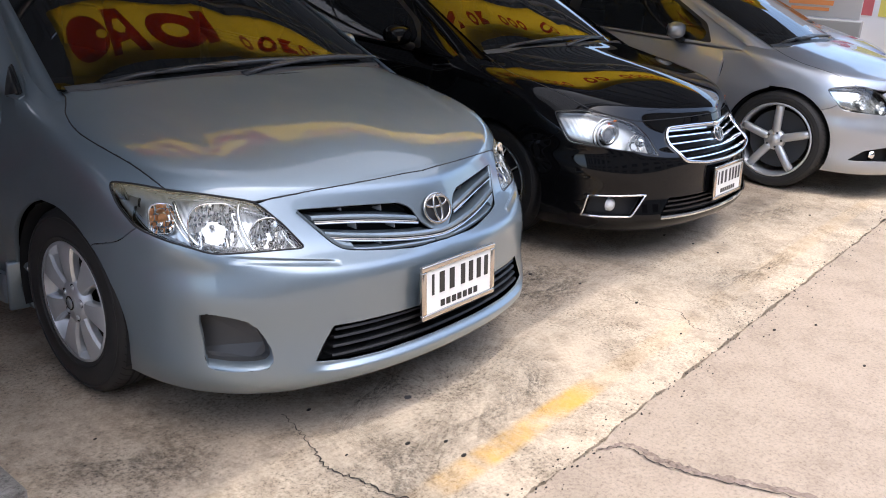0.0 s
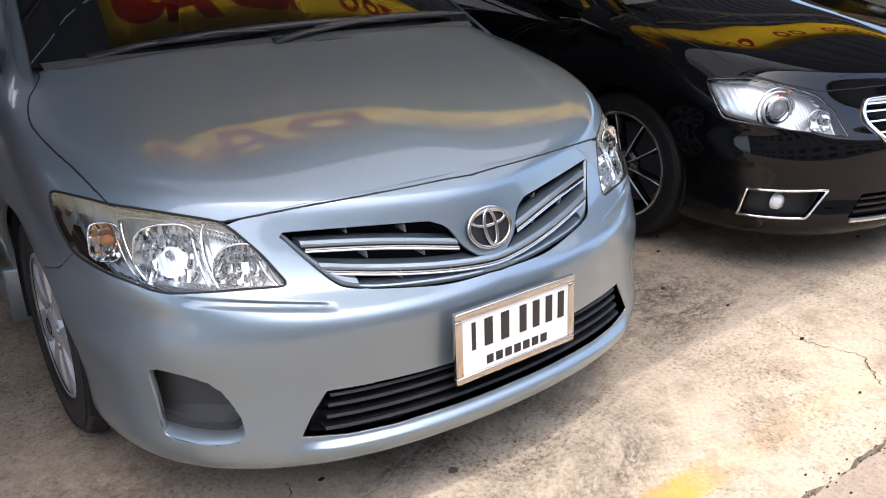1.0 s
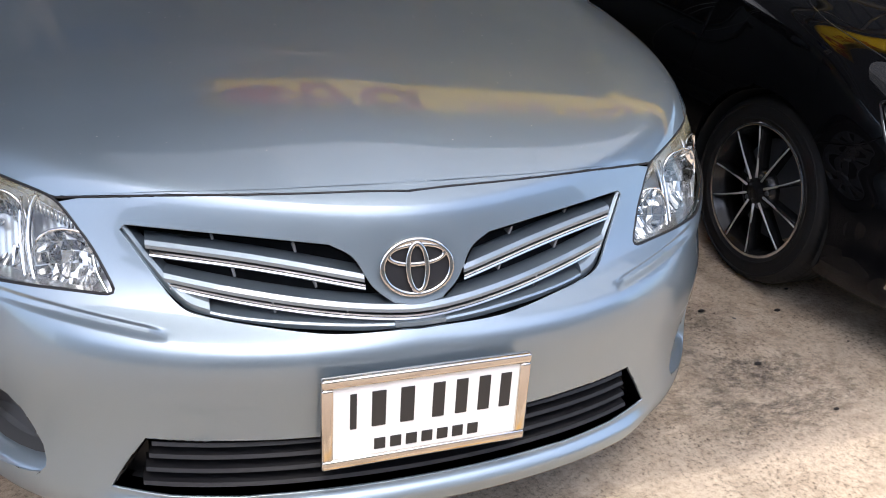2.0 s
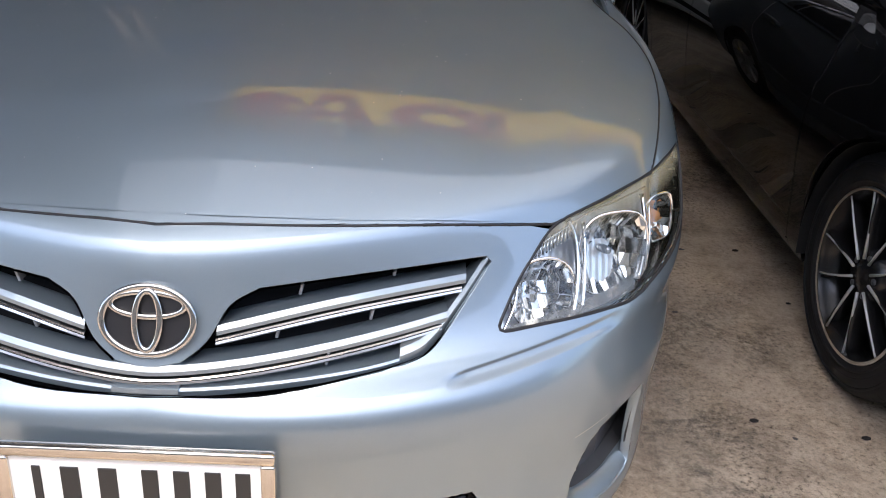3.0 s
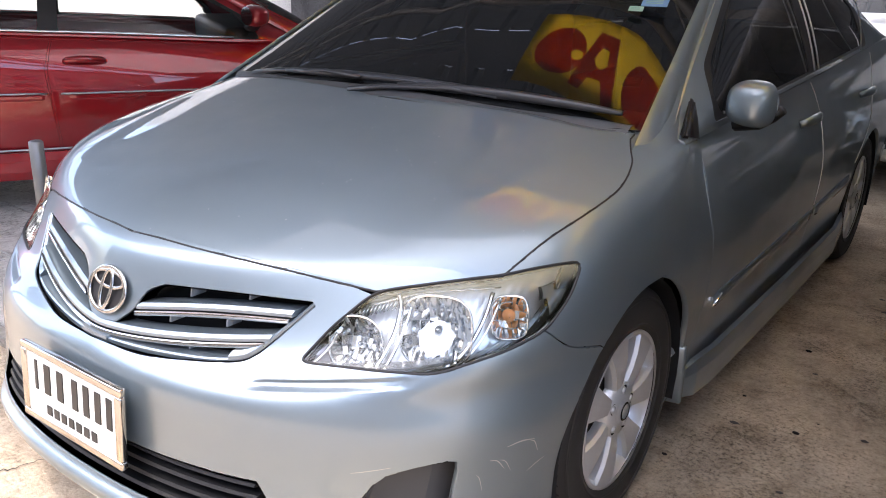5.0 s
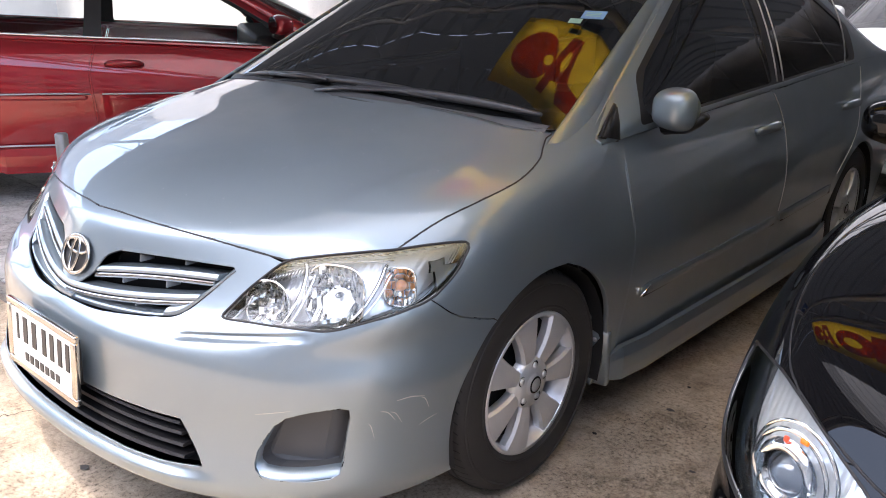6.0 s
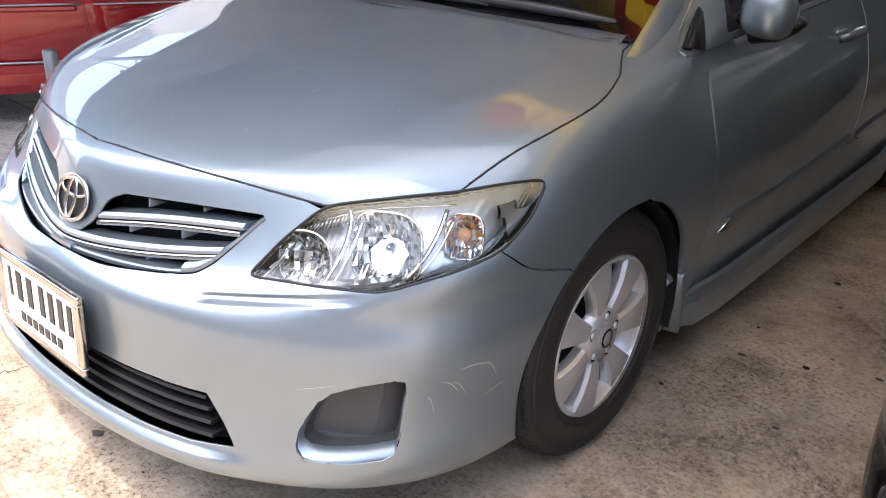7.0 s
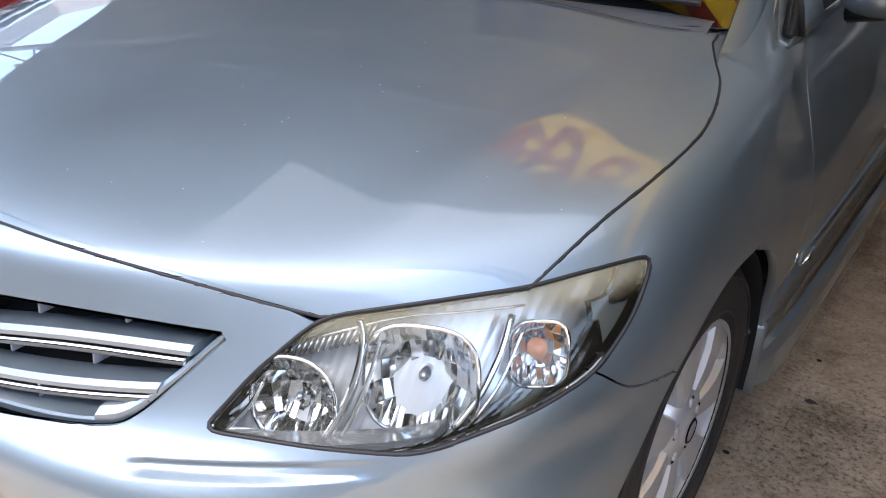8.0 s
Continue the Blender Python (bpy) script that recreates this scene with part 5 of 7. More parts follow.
for sgn in (1, -1):
    blade("grille_frame", skin, [(sgn * x, z) for x, z in side_frame], [(0.050, 0.018), (0.014, 0.011), (0.004, 0.003), (0.001, -0.012), (0.045, -0.012)], SILVER, car, label="body-coloured frame round the grille")
blade("grille_frame", skin, foot_frame + [(-x, z) for x, z in foot_frame[-2::-1]], [(0.045, 0.000), (0.006, -0.001), (0.003, -0.004), (0.002, -0.012), (0.045, -0.012)], SILVER, car)
SIL, CHR = [(0.045, 0.013), (0.010, 0.012), (0.003, 0.006), (0.002, 0.000), (0.008, -0.0012), (0.045, -0.0012)], [(0.045, -0.003), (0.006, -0.003), (-0.001, -0.0032), (-0.0035, -0.005), (-0.002, -0.0068), (0.003, -0.0072), (-0.002, -0.0078), (-0.004, -0.0105), (-0.002, -0.0135), (0.006, -0.015), (0.045, -0.014)]
for sgn in (1, -1):
    line = [(sgn * x, z) for x, z in UP]
    blade("grille_bar", skin, line, SIL, SILVER, car)
    blade("chrome_bar", skin, [(x * 0.985 + sgn * 0.0006, z) for x, z in line], CHR, MIDCHROME, car, label="polished chrome")
blade("grille_bar", skin, LOW, SIL, SILVER, car)
blade("chrome_bar", skin, [(x * 0.98, z) for x, z in LOW], CHR, MIDCHROME, car)
blade("grille_tab", skin, [(x, 0.576) for x in np.linspace(-0.045, 0.045, 7)], [(0.04, 0.004), (0.0, 0.003), (-0.002, -0.004), (0.04, -0.006)], SILVER, car)
for sgn in (1, -1):
    for x, z0, z1 in ((0.20, 0.675, 0.708), (0.33, 0.69, 0.712), (0.17, 0.622, 0.648), (0.30, 0.635, 0.662), (0.12, 0.578, 0.597), (0.24, 0.586, 0.608)):
        p, _ = on_front(skin, x, (z0 + z1) / 2)
        bm = box(bmesh.new(), (-0.0022, 0.012, z0 - (z0 + z1) / 2), (0.0022, 0.05, z1 - (z0 + z1) / 2), 0.001)
        fin = part("grille_fin", bm, FINGREY, car)
        fin.matrix_basis = pose(sgn * p[0], p[1], p[2], 0, sgn * 12, 0)
# lower intake: a dark box with slats
back = sheet("intake_backing", skin, cuts["intake"], PLASTIC, car, both=True, offset=-0.055, flange=-0.053, gap=0.002)
for z in (0.296, 0.322, 0.348, 0.372):
    half = 0.475 - 0.25 * (z - 0.28)
    blade("intake_slat", skin, [(x, z) for x in np.linspace(-half, half, 21)], [(0.050, 0.005), (0.010, 0.006), (0.006, 0.0), (0.010, -0.003), (0.050, -0.002)], PLASTIC, back)
badge(car, skin, 0.0, 0.662)
SCUFF = material("pale_scuff", (0.47, 0.48, 0.49), 0.6)
bumper = [c for c in car.children if c.name.startswith("bumper")][0]


def scratch(pts, width):
    """A thin ribbon of scraped paint on the bumper."""
    st = skin.locate(smooth_line(pts, 8))
    q, n = skin.at(st[:, 0], st[:, 1]), skin.normal(st[:, 0], st[:, 1])
    bm = bmesh.new()
    last = None
    for i in range(len(q)):
        d = q[min(i + 1, len(q) - 1)] - q[max(i - 1, 0)]
        w = np.cross(n[i], d)
        w = w / (np.linalg.norm(w) + 1e-9) * width * (0.35 + 0.65 * math.sin(math.pi * i / (len(q) - 1)))
        cur = [bm.verts.new(q[i] + n[i] * 0.0008 + w), bm.verts.new(q[i] + n[i] * 0.0008 - w)]
        if last:
            bm.faces.new((last[0], last[1], cur[1], cur[0]))
        last = cur
    part("scratch", bm, SCUFF, bumper, "scraped paint")


for x, y, z, dx, dy, dz, w in ((0.820, 0.44, 0.445, 0.018, 0.07, -0.005, 0.0022), (0.835, 0.50, 0.440, 0.006, 0.025, -0.035, 0.0016), (0.805, 0.405, 0.425, 0.012, 0.035, -0.030, 0.0016), (0.815, 0.425, 0.42, 0.010, 0.03, -0.035, 0.0012), (0.835, 0.50, 0.365, 0.012, 0.05, 0.015, 0.0014), (0.79, 0.38, 0.40, 0.004, 0.015, -0.04, 0.0010)):
    scratch([(x, y, z), (x + dx * 0.45, y + dy * 0.5, z + dz * 0.35 + 0.004), (x + dx, y + dy, z + dz)], w * 0.7)
scratch([(0.60, 0.235, 0.432), (0.63, 0.245, 0.437), (0.67, 0.262, 0.444)], 0.0006)
# specks of dust on the hood
rnd = random.Random(21)
bm = bmesh.new()
for i in range(70):
    sa, tb = rnd.uniform(0.0, 0.6), rnd.uniform(0.66, 0.99) * skin.top
    q, n = skin.at(np.array([sa]), np.array([tb]))[0], skin.normal(np.array([sa]), np.array([tb]))[0]
    if q[2] < 0.74 or q[1] > 1.0:
        continue
    r = rnd.uniform(0.0005, 0.0014)
    sx = rnd.choice((1, -1))
    m4 = Matrix.Translation((sx * q[0], q[1], q[2])) @ Vector((sx * n[0], n[1], n[2])).to_track_quat("Z", "Y").to_matrix().to_4x4()
    bmesh.ops.create_icosphere(bm, subdivisions=1, radius=r, matrix=m4 @ Matrix.Diagonal((1.3, 0.9, 0.5, 1)))
hood = [c for c in car.children if c.name.startswith("hood")][0]
tagged(part("dust_specks", bm, SCUFF, hood), kind="stuff")
number_plate(car, skin, 0.440, forward=0.027)
STICKER, STICKER2 = material("blue_sticker", (0.12, 0.24, 0.42), 0.5), material("pale_green_sticker", (0.22, 0.36, 0.30), 0.5)
for x, y, z, w, h, mat_s in ((0.57, 1.522, 1.243, 0.036, 0.022, STICKER), (0.535, 1.475, 1.225, 0.02, 0.012, STICKER2), (0.615, 1.315, 1.046, 0.022, 0.020, STICKER2)):
    st = part("sticker", box(bmesh.new(), (-w, -0.001, -h), (w, 0.001, h)), mat_s, car, "small printed sticker on the windscreen", smooth=False)
    st.matrix_basis = pose(x, y, z, -62, 0, 12)
    for k in (-0.4, 0.0, 0.4):
        part("sticker_bar", box(bmesh.new(), (-w * 0.7, -0.0022, h * k - 0.0015), (w * 0.6, -0.0012, h * k + 0.0015)), STICKER2, st, smooth=False)
for sgn in (1, -1):
    for a, b in (((0.624, 2.462, 1.383), (0.792, 2.487, 0.998)), ((0.624, 2.522, 1.383), (0.792, 2.548, 0.998)), ((0.70, 3.22, 1.30), (0.782, 3.30, 1.02))):
        part("window_bead", tube(bmesh.new(), [tuple(np.array(a) * (1 - f) + np.array(b) * f + np.array((0.075 * f * (1 - f) + 0.006, 0, 0))) for f in np.linspace(0, 1, 7)] if sgn > 0 else [tuple((np.array(a) * (1 - f) + np.array(b) * f + np.array((0.075 * f * (1 - f) + 0.006, 0, 0))) * (-1, 1, 1)) for f in np.linspace(0, 1, 7)], 0.003, 6), ALLOY, car)
cowl_cover(car, m)
wiper(car, (-0.60, 1.09, 0.975), (-0.10, 1.035, 1.015), (-0.42, 1.055, 1.005), (0.42, 1.065, 1.01))
wiper(car, (-0.10, 1.00, 0.985), (0.36, 1.06, 1.005), (0.05, 1.03, 1.010), (0.690, 1.105, 0.998))

# ---------------------------------------------------------------- black saloon
K_LAMP = [(0.866, 0.622, 0.752), (0.77, 0.495, 0.766), (0.71, 0.432, 0.753), (0.58, 0.325, 0.705), (0.535, 0.262, 0.643), (0.550, 0.180, 0.568), (0.735, 0.328, 0.594), (0.862, 0.526, 0.615), (0.872, 0.57, 0.678)]
K_GRILLE = [(0, 0.17, 0.682), (0.2, 0.18, 0.684), (0.395, 0.235, 0.680), (0.44, 0.20, 0.62), (0.415, 0.115, 0.535), (0.24, 0.065, 0.512), (0, 0.05, 0.508)]
K_FOG = [(0.815, 0.395, 0.362), (0.622, 0.19, 0.376), (0.692, 0.225, 0.268), (0.830, 0.42, 0.258)]
K_INTAKE = [(0, 0.05, 0.348), (0.30, 0.07, 0.350), (0.495, 0.125, 0.352), (0.555, 0.135, 0.268), (0.30, 0.07, 0.266), (0, 0.05, 0.265)]
K_HOOD = [(0, 0.165, 0.722), (0.2, 0.185, 0.725), (0.38, 0.225, 0.728), (0.48, 0.27, 0.722), (0.54, 0.31, 0.712), (0.60, 0.36, 0.72)]
K_SIDE = [(0.70, 0.44, 0.752), (0.735, 0.50, 0.772), (0.785, 0.65, 0.845), (0.80, 0.85, 0.905), (0.775, 0.97, 0.93), (0.745, 1.035, 0.943), (0.715, 1.105, 0.953)]
black = dict(name="saloon_car", paint=BLACKP, levels=SALOON, w=0.910, over=0.99, base=2.775, h=1.475, arch=0.350, tyre=0.318, tyre_w=0.205, rim=0.222, spokes="ten", inset=0.14, hood_front=K_HOOD, hood_side=K_SIDE,
             wheel_label="black ten-spoke alloy wheel with a bright rim", openings=[("headlamp", K_LAMP, 0.02), ("grille", K_GRILLE, 0), ("intake", K_INTAKE, 0), ("fog", K_FOG, 0.015)])
car, skin, cuts, level, m = shell(black, pose(2.36, 0.03, 0), "glossy black saloon with a chrome grille parked nose out")
for sgn in (1, -1):
    lamp = headlamp(car, skin, cuts["headlamp"], sgn, [], hood_mat=HOUSING, outline=rounded(K_LAMP, 0.02))
    for k, (x, z, wide, high) in enumerate(((0.605, 0.628, 0.050, 0.040),)):
        p, n = on_front(skin, x, z)
        c = Vector(p) - Vector(n) * 0.022
        c.x *= sgn
        facet_bowl("reflector", lamp, c, Vector((n[0] * 0.7 * sgn, n[1] * 0.7 - 0.3, n[2] * 0.3)), wide, high, 0.04, 7, 5, FACET, 2.6, 40 + k, 0.8)
    fogr = sheet("fog_recess", skin, cuts["fog"], PLASTIC, car, side=sgn, offset=-0.05, flange=-0.048, gap=0.003)
    loop = [(sgn * x, z) for x, _, z in K_FOG]
    for a, b in zip(loop, loop[1:] + loop[:1]):
        pts = [on_front(skin, a[0] + (b[0] - a[0]) * f, a[1] + (b[1] - a[1]) * f)[0] for f in np.linspace(0, 1, 8)]
        part("chrome_trim", tube(bmesh.new(), pts, 0.0055, 8), CHROME, fogr)
    # projector in the lamp: a chrome ring round a glass ball, with a red mark beside it
    p, n = on_front(skin, sgn * 0.725, 0.665)
    pr = part("projector", lathe(bmesh.new(), [(0.030, -0.012), (0.037, 0.0), (0.044, 0.003), (0.050, 0.0), (0.056, -0.010)], 36), CHROME, lamp)
    pr.matrix_basis = Matrix.Translation(Vector(p) - Vector(n) * 0.022) @ Vector((n[0] * 0.7, n[1] * 0.7 - 0.3, 0.03)).to_track_quat("X", "Z").to_matrix().to_4x4()
    for rr, xx, tw in ((0.066, -0.012, 0.004), (0.078, -0.022, 0.003)):
        part("lamp_ring", lathe(bmesh.new(), [(rr - tw, xx - 0.006), (rr, xx), (rr + tw, xx - 0.006)], 36), FACET, pr)
    part("reflex_mark", box(bmesh.new(), (-0.004, 0.020, 0.066), (0.002, 0.034, 0.074), 0.002), AMBER, pr)
    part("ball_lens", lathe(bmesh.new(), [(0.001, 0.010), (0.012, 0.008), (0.022, 0.001), (0.031, -0.012), (0.033, -0.022)], 28), BALL, pr)
    part("reflex_mark", box(bmesh.new(), (-0.006, -0.010, 0.052), (0.0, -0.002, 0.062), 0.002), REFLEX, pr)
    p, _ = on_front(skin, sgn * 0.73, 0.315)
    bm = lathe(bmesh.new(), [(0.001, 0.012), (0.022, 0.008), (0.030, 0), (0.032, -0.02)], 20)
    ob = part("fog_lamp", bm, PLATEWHITE, fogr)
    ob.matrix_basis = pose(p[0], p[1] + 0.045, p[2], 0, 0, -90)
    wing_mirror(car, sgn, (0.835, 1.60, 0.945), BLACKP, 0.85)
sheet("grille_backing", skin, cuts["grille"], PLASTIC, car, both=True, offset=-0.05, flange=-0.048, gap=0.002)
for z, half in ((0.540, 0.405), (0.572, 0.415), (0.604, 0.42), (0.636, 0.418)):
    blade("chrome_bar", skin, [(x, z) for x in np.linspace(-half, half, 25)], [(0.045, 0.006), (0.004, 0.0055), (0.0, 0.0), (0.006, -0.0065), (0.045, -0.007)], CHROME, car)
blade("chrome_band", skin, [(x, 0.668) for x in np.linspace(-0.40, 0.40, 25)], [(0.03, 0.014), (-0.002, 0.013), (-0.004, 0.0), (0.002, -0.009), (0.03, -0.01)], CHROME, car)
edge = [(x, z) for x, _, z in K_GRILLE]
edge = [(-x, z) for x, z in edge[::-1][1:-1]][::1] and (edge + [(-x, z) for x, z in edge[::-1][1:-1]])
pts = [on_front(skin, q[0], q[1])[0] + np.array((0, -0.004, 0)) for q in np.asarray(rounded([(x, 0, z) for x, z in edge], 0.03))[:, [0, 2]]]
part("grille_surround", tube(bmesh.new(), list(pts) + [pts[0]], 0.009, 8), CHROME, car, "polished chrome")
ib = sheet("intake_backing", skin, cuts["intake"], PLASTIC, car, both=True, offset=-0.05, flange=-0.048, gap=0.002)
for z in (0.285, 0.308, 0.331):
    half = 0.54 - 0.7 * (z - 0.265)
    blade("intake_slat", skin, [(x, z) for x in np.linspace(-half, half, 19)], [(0.045, 0.004), (0.010, 0.005), (0.010, -0.003), (0.045, -0.002)], PLASTIC, ib)
blade("chrome_lip", skin, [(x, 0.258) for x in np.linspace(-0.55, 0.55, 25)], [(0.02, 0.008), (-0.003, 0.008), (-0.006, 0.0), (-0.003, -0.009), (0.02, -0.009)], CHROME, car)
badge(car, skin, 0.0, 0.628, 0.85)
number_plate(car, skin, 0.395)
cowl_cover(car, m)
wiper(car, m((-0.60, 1.09, 0.975)), m((-0.10, 1.035, 1.015)), m((-0.42, 1.055, 1.005)), m((0.42, 1.065, 1.01)))
wiper(car, m((-0.10, 1.00, 0.985)), m((0.36, 1.06, 1.005)), m((0.05, 1.04, 1.005)), m((0.70, 1.18, 0.995)))

# ---------------------------------------------------------------- bright silver limousine and its twin behind
S_LAMP = [(0.918, 0.62, 0.742), (0.84, 0.50, 0.77), (0.74, 0.42, 0.765), (0.64, 0.32, 0.716), (0.60, 0.26, 0.62), (0.72, 0.27, 0.592), (0.895, 0.50, 0.612)]
S_FOG = [(0.862, 0.41, 0.280), (0.81, 0.325, 0.352), (0.70, 0.22, 0.380), (0.62, 0.19, 0.375), (0.68, 0.20, 0.285)]
S_GRILLE = [(0, 0.16, 0.70), (0.25, 0.19, 0.70), (0.36, 0.22, 0.69), (0.30, 0.10, 0.54), (0.15, 0.07, 0.50), (0, 0.06, 0.495)]
S_INTAKE = [(0, 0.05, 0.37), (0.38, 0.1, 0.37), (0.48, 0.13, 0.285), (0, 0.05, 0.275)]
limo = dict(name="limousine", paint=PEARL, levels=SALOON, w=0.935, over=0.90, base=3.035, h=1.475, arch=0.375, tyre=0.343, tyre_w=0.235, rim=0.255, spokes="five",
            wheel_label="grey five-spoke alloy wheel", openings=[("headlamp", S_LAMP, 0.03), ("grille", S_GRILLE, 0), ("intake", S_INTAKE, 0), ("fog", S_FOG, 0.02)], spin=0.0)
car, skin, cuts, level, m = shell(limo, pose(4.95, -0.52, 0), "large bright silver limousine, its nose in the sun", "silver limousines")
for sgn in (1, -1):
    headlamp(car, skin, cuts["headlamp"], sgn, [(0.80, 0.68, 0.050, 0.05, 0.02, LENS), (0.69, 0.65, 0.040, 0.04, 0.01, CHROME)])
    fogr = sheet("fog_recess", skin, cuts["fog"], PLASTIC, car, side=sgn, offset=-0.05, flange=-0.048, gap=0.003)
    p, _ = on_front(skin, sgn * 0.75, 0.325)
    ob = part("fog_lamp", lathe(bmesh.new(), [(0.001, 0.012), (0.026, 0.008), (0.034, 0), (0.036, -0.02)], 20), CHROME, fogr)
    ob.matrix_basis = pose(p[0], p[1] + 0.03, p[2], 0, 0, -90)
    wing_mirror(car, sgn, (0.86, 1.72, 0.945), PEARL, 0.9)
sheet("grille_backing", skin, cuts["grille"], PLASTIC, car, both=True, offset=-0.05, flange=-0.048, gap=0.002)
for z in (0.535, 0.575, 0.615, 0.655):
    half = 0.26 + 0.5 * (z - 0.50)
    blade("chrome_bar", skin, [(x, z) for x in np.linspace(-half, half, 15)], [(0.045, 0.008), (0.004, 0.007), (0.004, -0.007), (0.045, -0.008)], CHROME, car)
sheet("intake_backing", skin, cuts["intake"], PLASTIC, car, both=True, offset=-0.05, flange=-0.048, gap=0.002)
number_plate(car, skin, 0.43)
cowl_cover(car, m, False)
wiper(car, m((-0.60, 1.09, 0.975)), m((-0.10, 1.035, 1.015)), m((-0.42, 1.055, 1.005)), m((0.42, 1.065, 1.01)))
copy_thing(car, pose(7.2, 0.3, 0))

# ---------------------------------------------------------------- red saloon beside the yard
red = dict(name="saloon_car", paint=REDP, levels=SALOON, w=0.86, over=0.86, base=2.62, h=1.35, seats=False, arch=0.330, tyre=0.305, tyre_w=0.19, rim=0.20, spokes="five",
           wheel_label="silver alloy wheel", openings=[("headlamp", LAMP, 0.03), ("grille", GRILLE, 0)], glass=LENS)
car, skin, cuts, level, m = shell(red, pose(-2.10, 4.03, 0.035, 0, 0, 150), "red metallic saloon with bright window trim on pale tiles")
for sgn in (1, -1):
    headlamp(car, skin, cuts["headlamp"], sgn, [(0.60, 0.645, 0.045, 0.045, 0.01, CHROME)])
    wing_mirror(car, sgn, (0.80, 1.40, 0.93), REDP, 0.85)
    strip_on_side(car, "rubbing_strip", [(0.845, 1.30, 0.595), (0.846, 1.34, 0.595), (0.847, 1.8, 0.597), (0.847, 2.35, 0.60), (0.846, 2.43, 0.60)], REDP, 0.035, 0.016, sgn)
    for y0, y1 in ((1.33, 2.42), (2.48, 3.22)):
        part("bright_line", tube(bmesh.new(), [(sgn * 0.862, y, 0.617 + 0.004 * (y > 2.5)) for y in np.linspace(y0, y1, 9)], 0.0055, 6), PEARL, car, "thin bright line")
    part("bright_line", tube(bmesh.new(), [(sgn * 0.853, y, 0.335) for y in np.linspace(1.30, 3.02, 9)], 0.006, 6), PEARL, car)
    strip_on_side(car, "rubbing_strip", [(0.846, 2.47, 0.60), (0.846, 2.51, 0.60), (0.845, 2.8, 0.602), (0.843, 3.20, 0.61), (0.842, 3.24, 0.61)], REDP, 0.035, 0.016, sgn)
    strip_on_side(car, "side_skirt", [(0.83, 1.25, 0.25), (0.84, 1.32, 0.25), (0.845, 1.8, 0.25), (0.845, 2.6, 0.25), (0.84, 2.95, 0.25), (0.83, 3.05, 0.25)], REDP, 0.14, 0.02, sgn)
    g = [m(p) for p in GREENHOUSE["belt"]]
    part("window_trim", tube(bmesh.new(), [(sgn * (x + 0.006), y, z + 0.022) for x, y, z in smooth_line(g[1:-1], 6)], 0.007, 6), CHROME, car, "bright trim under the windows")
sheet("grille_backing", skin, cuts["grille"], PLASTIC, car, both=True, offset=-0.05, flange=-0.048, gap=0.002)
cowl_cover(car, m, False)

# ---------------------------------------------------------------- white off-roader behind
W_INTAKE = [(0, 0.05, 0.36), (0.33, 0.08, 0.36), (0.42, 0.12, 0.275), (0, 0.05, 0.27)]
W_FOG = [(0.80, 0.37, 0.47), (0.80, 0.34, 0.33), (0.58, 0.20, 0.31), (0.64, 0.25, 0.45)]
W_KIDNEY = [(0.04, 0.12, 0.705), (0.27, 0.19, 0.71), (0.30, 0.19, 0.66), (0.24, 0.12, 0.575), (0.05, 0.09, 0.565)]
white = dict(name="off_roader", paint=WHITEP, levels=SALOON, w=0.90, over=0.86, base=2.76, h=1.60, arch=0.37, tyre=0.35, tyre_w=0.225, rim=0.225, spokes="five",
             wheel_label="silver alloy wheel", openings=[("headlamp", [(x, y, z * 1.09) for x, y, z in LAMP], 0.03), ("grille", [(x, y, z * 1.09) for x, y, z in W_KIDNEY], 0.02), ("intake", W_INTAKE, 0), ("fog", W_FOG, 0.02)])
car, skin, cuts, level, m = shell(white, pose(0.62, 5.15, 0), "white off-roader with black bumper openings at the back of the yard")
for sgn in (1, -1):
    headlamp(car, skin, cuts["headlamp"], sgn, [(0.60, 0.70, 0.055, 0.05, 0.01, CHROME), (0.72, 0.73, 0.055, 0.05, 0.01, CHROME)])
    sheet("fog_recess", skin, cuts["fog"], PLASTIC, car, side=sgn, offset=-0.05, flange=-0.048, gap=0.003)
    sheet("grille_backing", skin, cuts["grille"], PLASTIC, car, side=sgn, offset=-0.05, flange=-0.048, gap=0.003)
    for i, x in enumerate(np.linspace(0.08, 0.25, 6)):
        blade("grille_bar", skin, [(sgn * (x - 0.004 * f), 0.63 + 0.12 * f) for f in np.linspace(0, 1, 6)], [(0.04, 0.002), (0.01, 0.002), (0.01, -0.002), (0.04, -0.002)], CHROME, car)
    p, n = on_front(skin, sgn * 0.70, 0.515)
    fog = part("fog_lamp", lathe(bmesh.new(), [(0.001, 0.004), (0.030, 0.003), (0.040, 0.008), (0.048, 0.008), (0.055, -0.004)], 28), GREYCHROME, car, "round fog lamp in a dark ring")
    fog.matrix_basis = Matrix.Translation(p) @ Vector((n[0] * 0.5, n[1], 0)).to_track_quat("X", "Z").to_matrix().to_4x4()
    blade("bumper_cladding", skin, [(sgn * x, 0.262) for x in np.linspace(0.46, 0.84, 9)], [(0.03, 0.035), (-0.004, 0.030), (-0.008, 0.0), (-0.004, -0.05), (0.03, -0.06)], PLASTIC, car, label="black lower cladding")
    wing_mirror(car, sgn, (0.865, 1.45, 1.02), WHITEP, 1.2)
sheet("intake_backing", skin, cuts["intake"], PLASTIC, car, both=True, offset=-0.05, flange=-0.048, gap=0.002)
blade("skid_plate", skin, [(x, 0.245) for x in np.linspace(-0.40, 0.40, 19)], [(0.02, 0.012), (-0.004, 0.010), (-0.004, -0.012), (0.02, -0.014)], ALLOY, car)

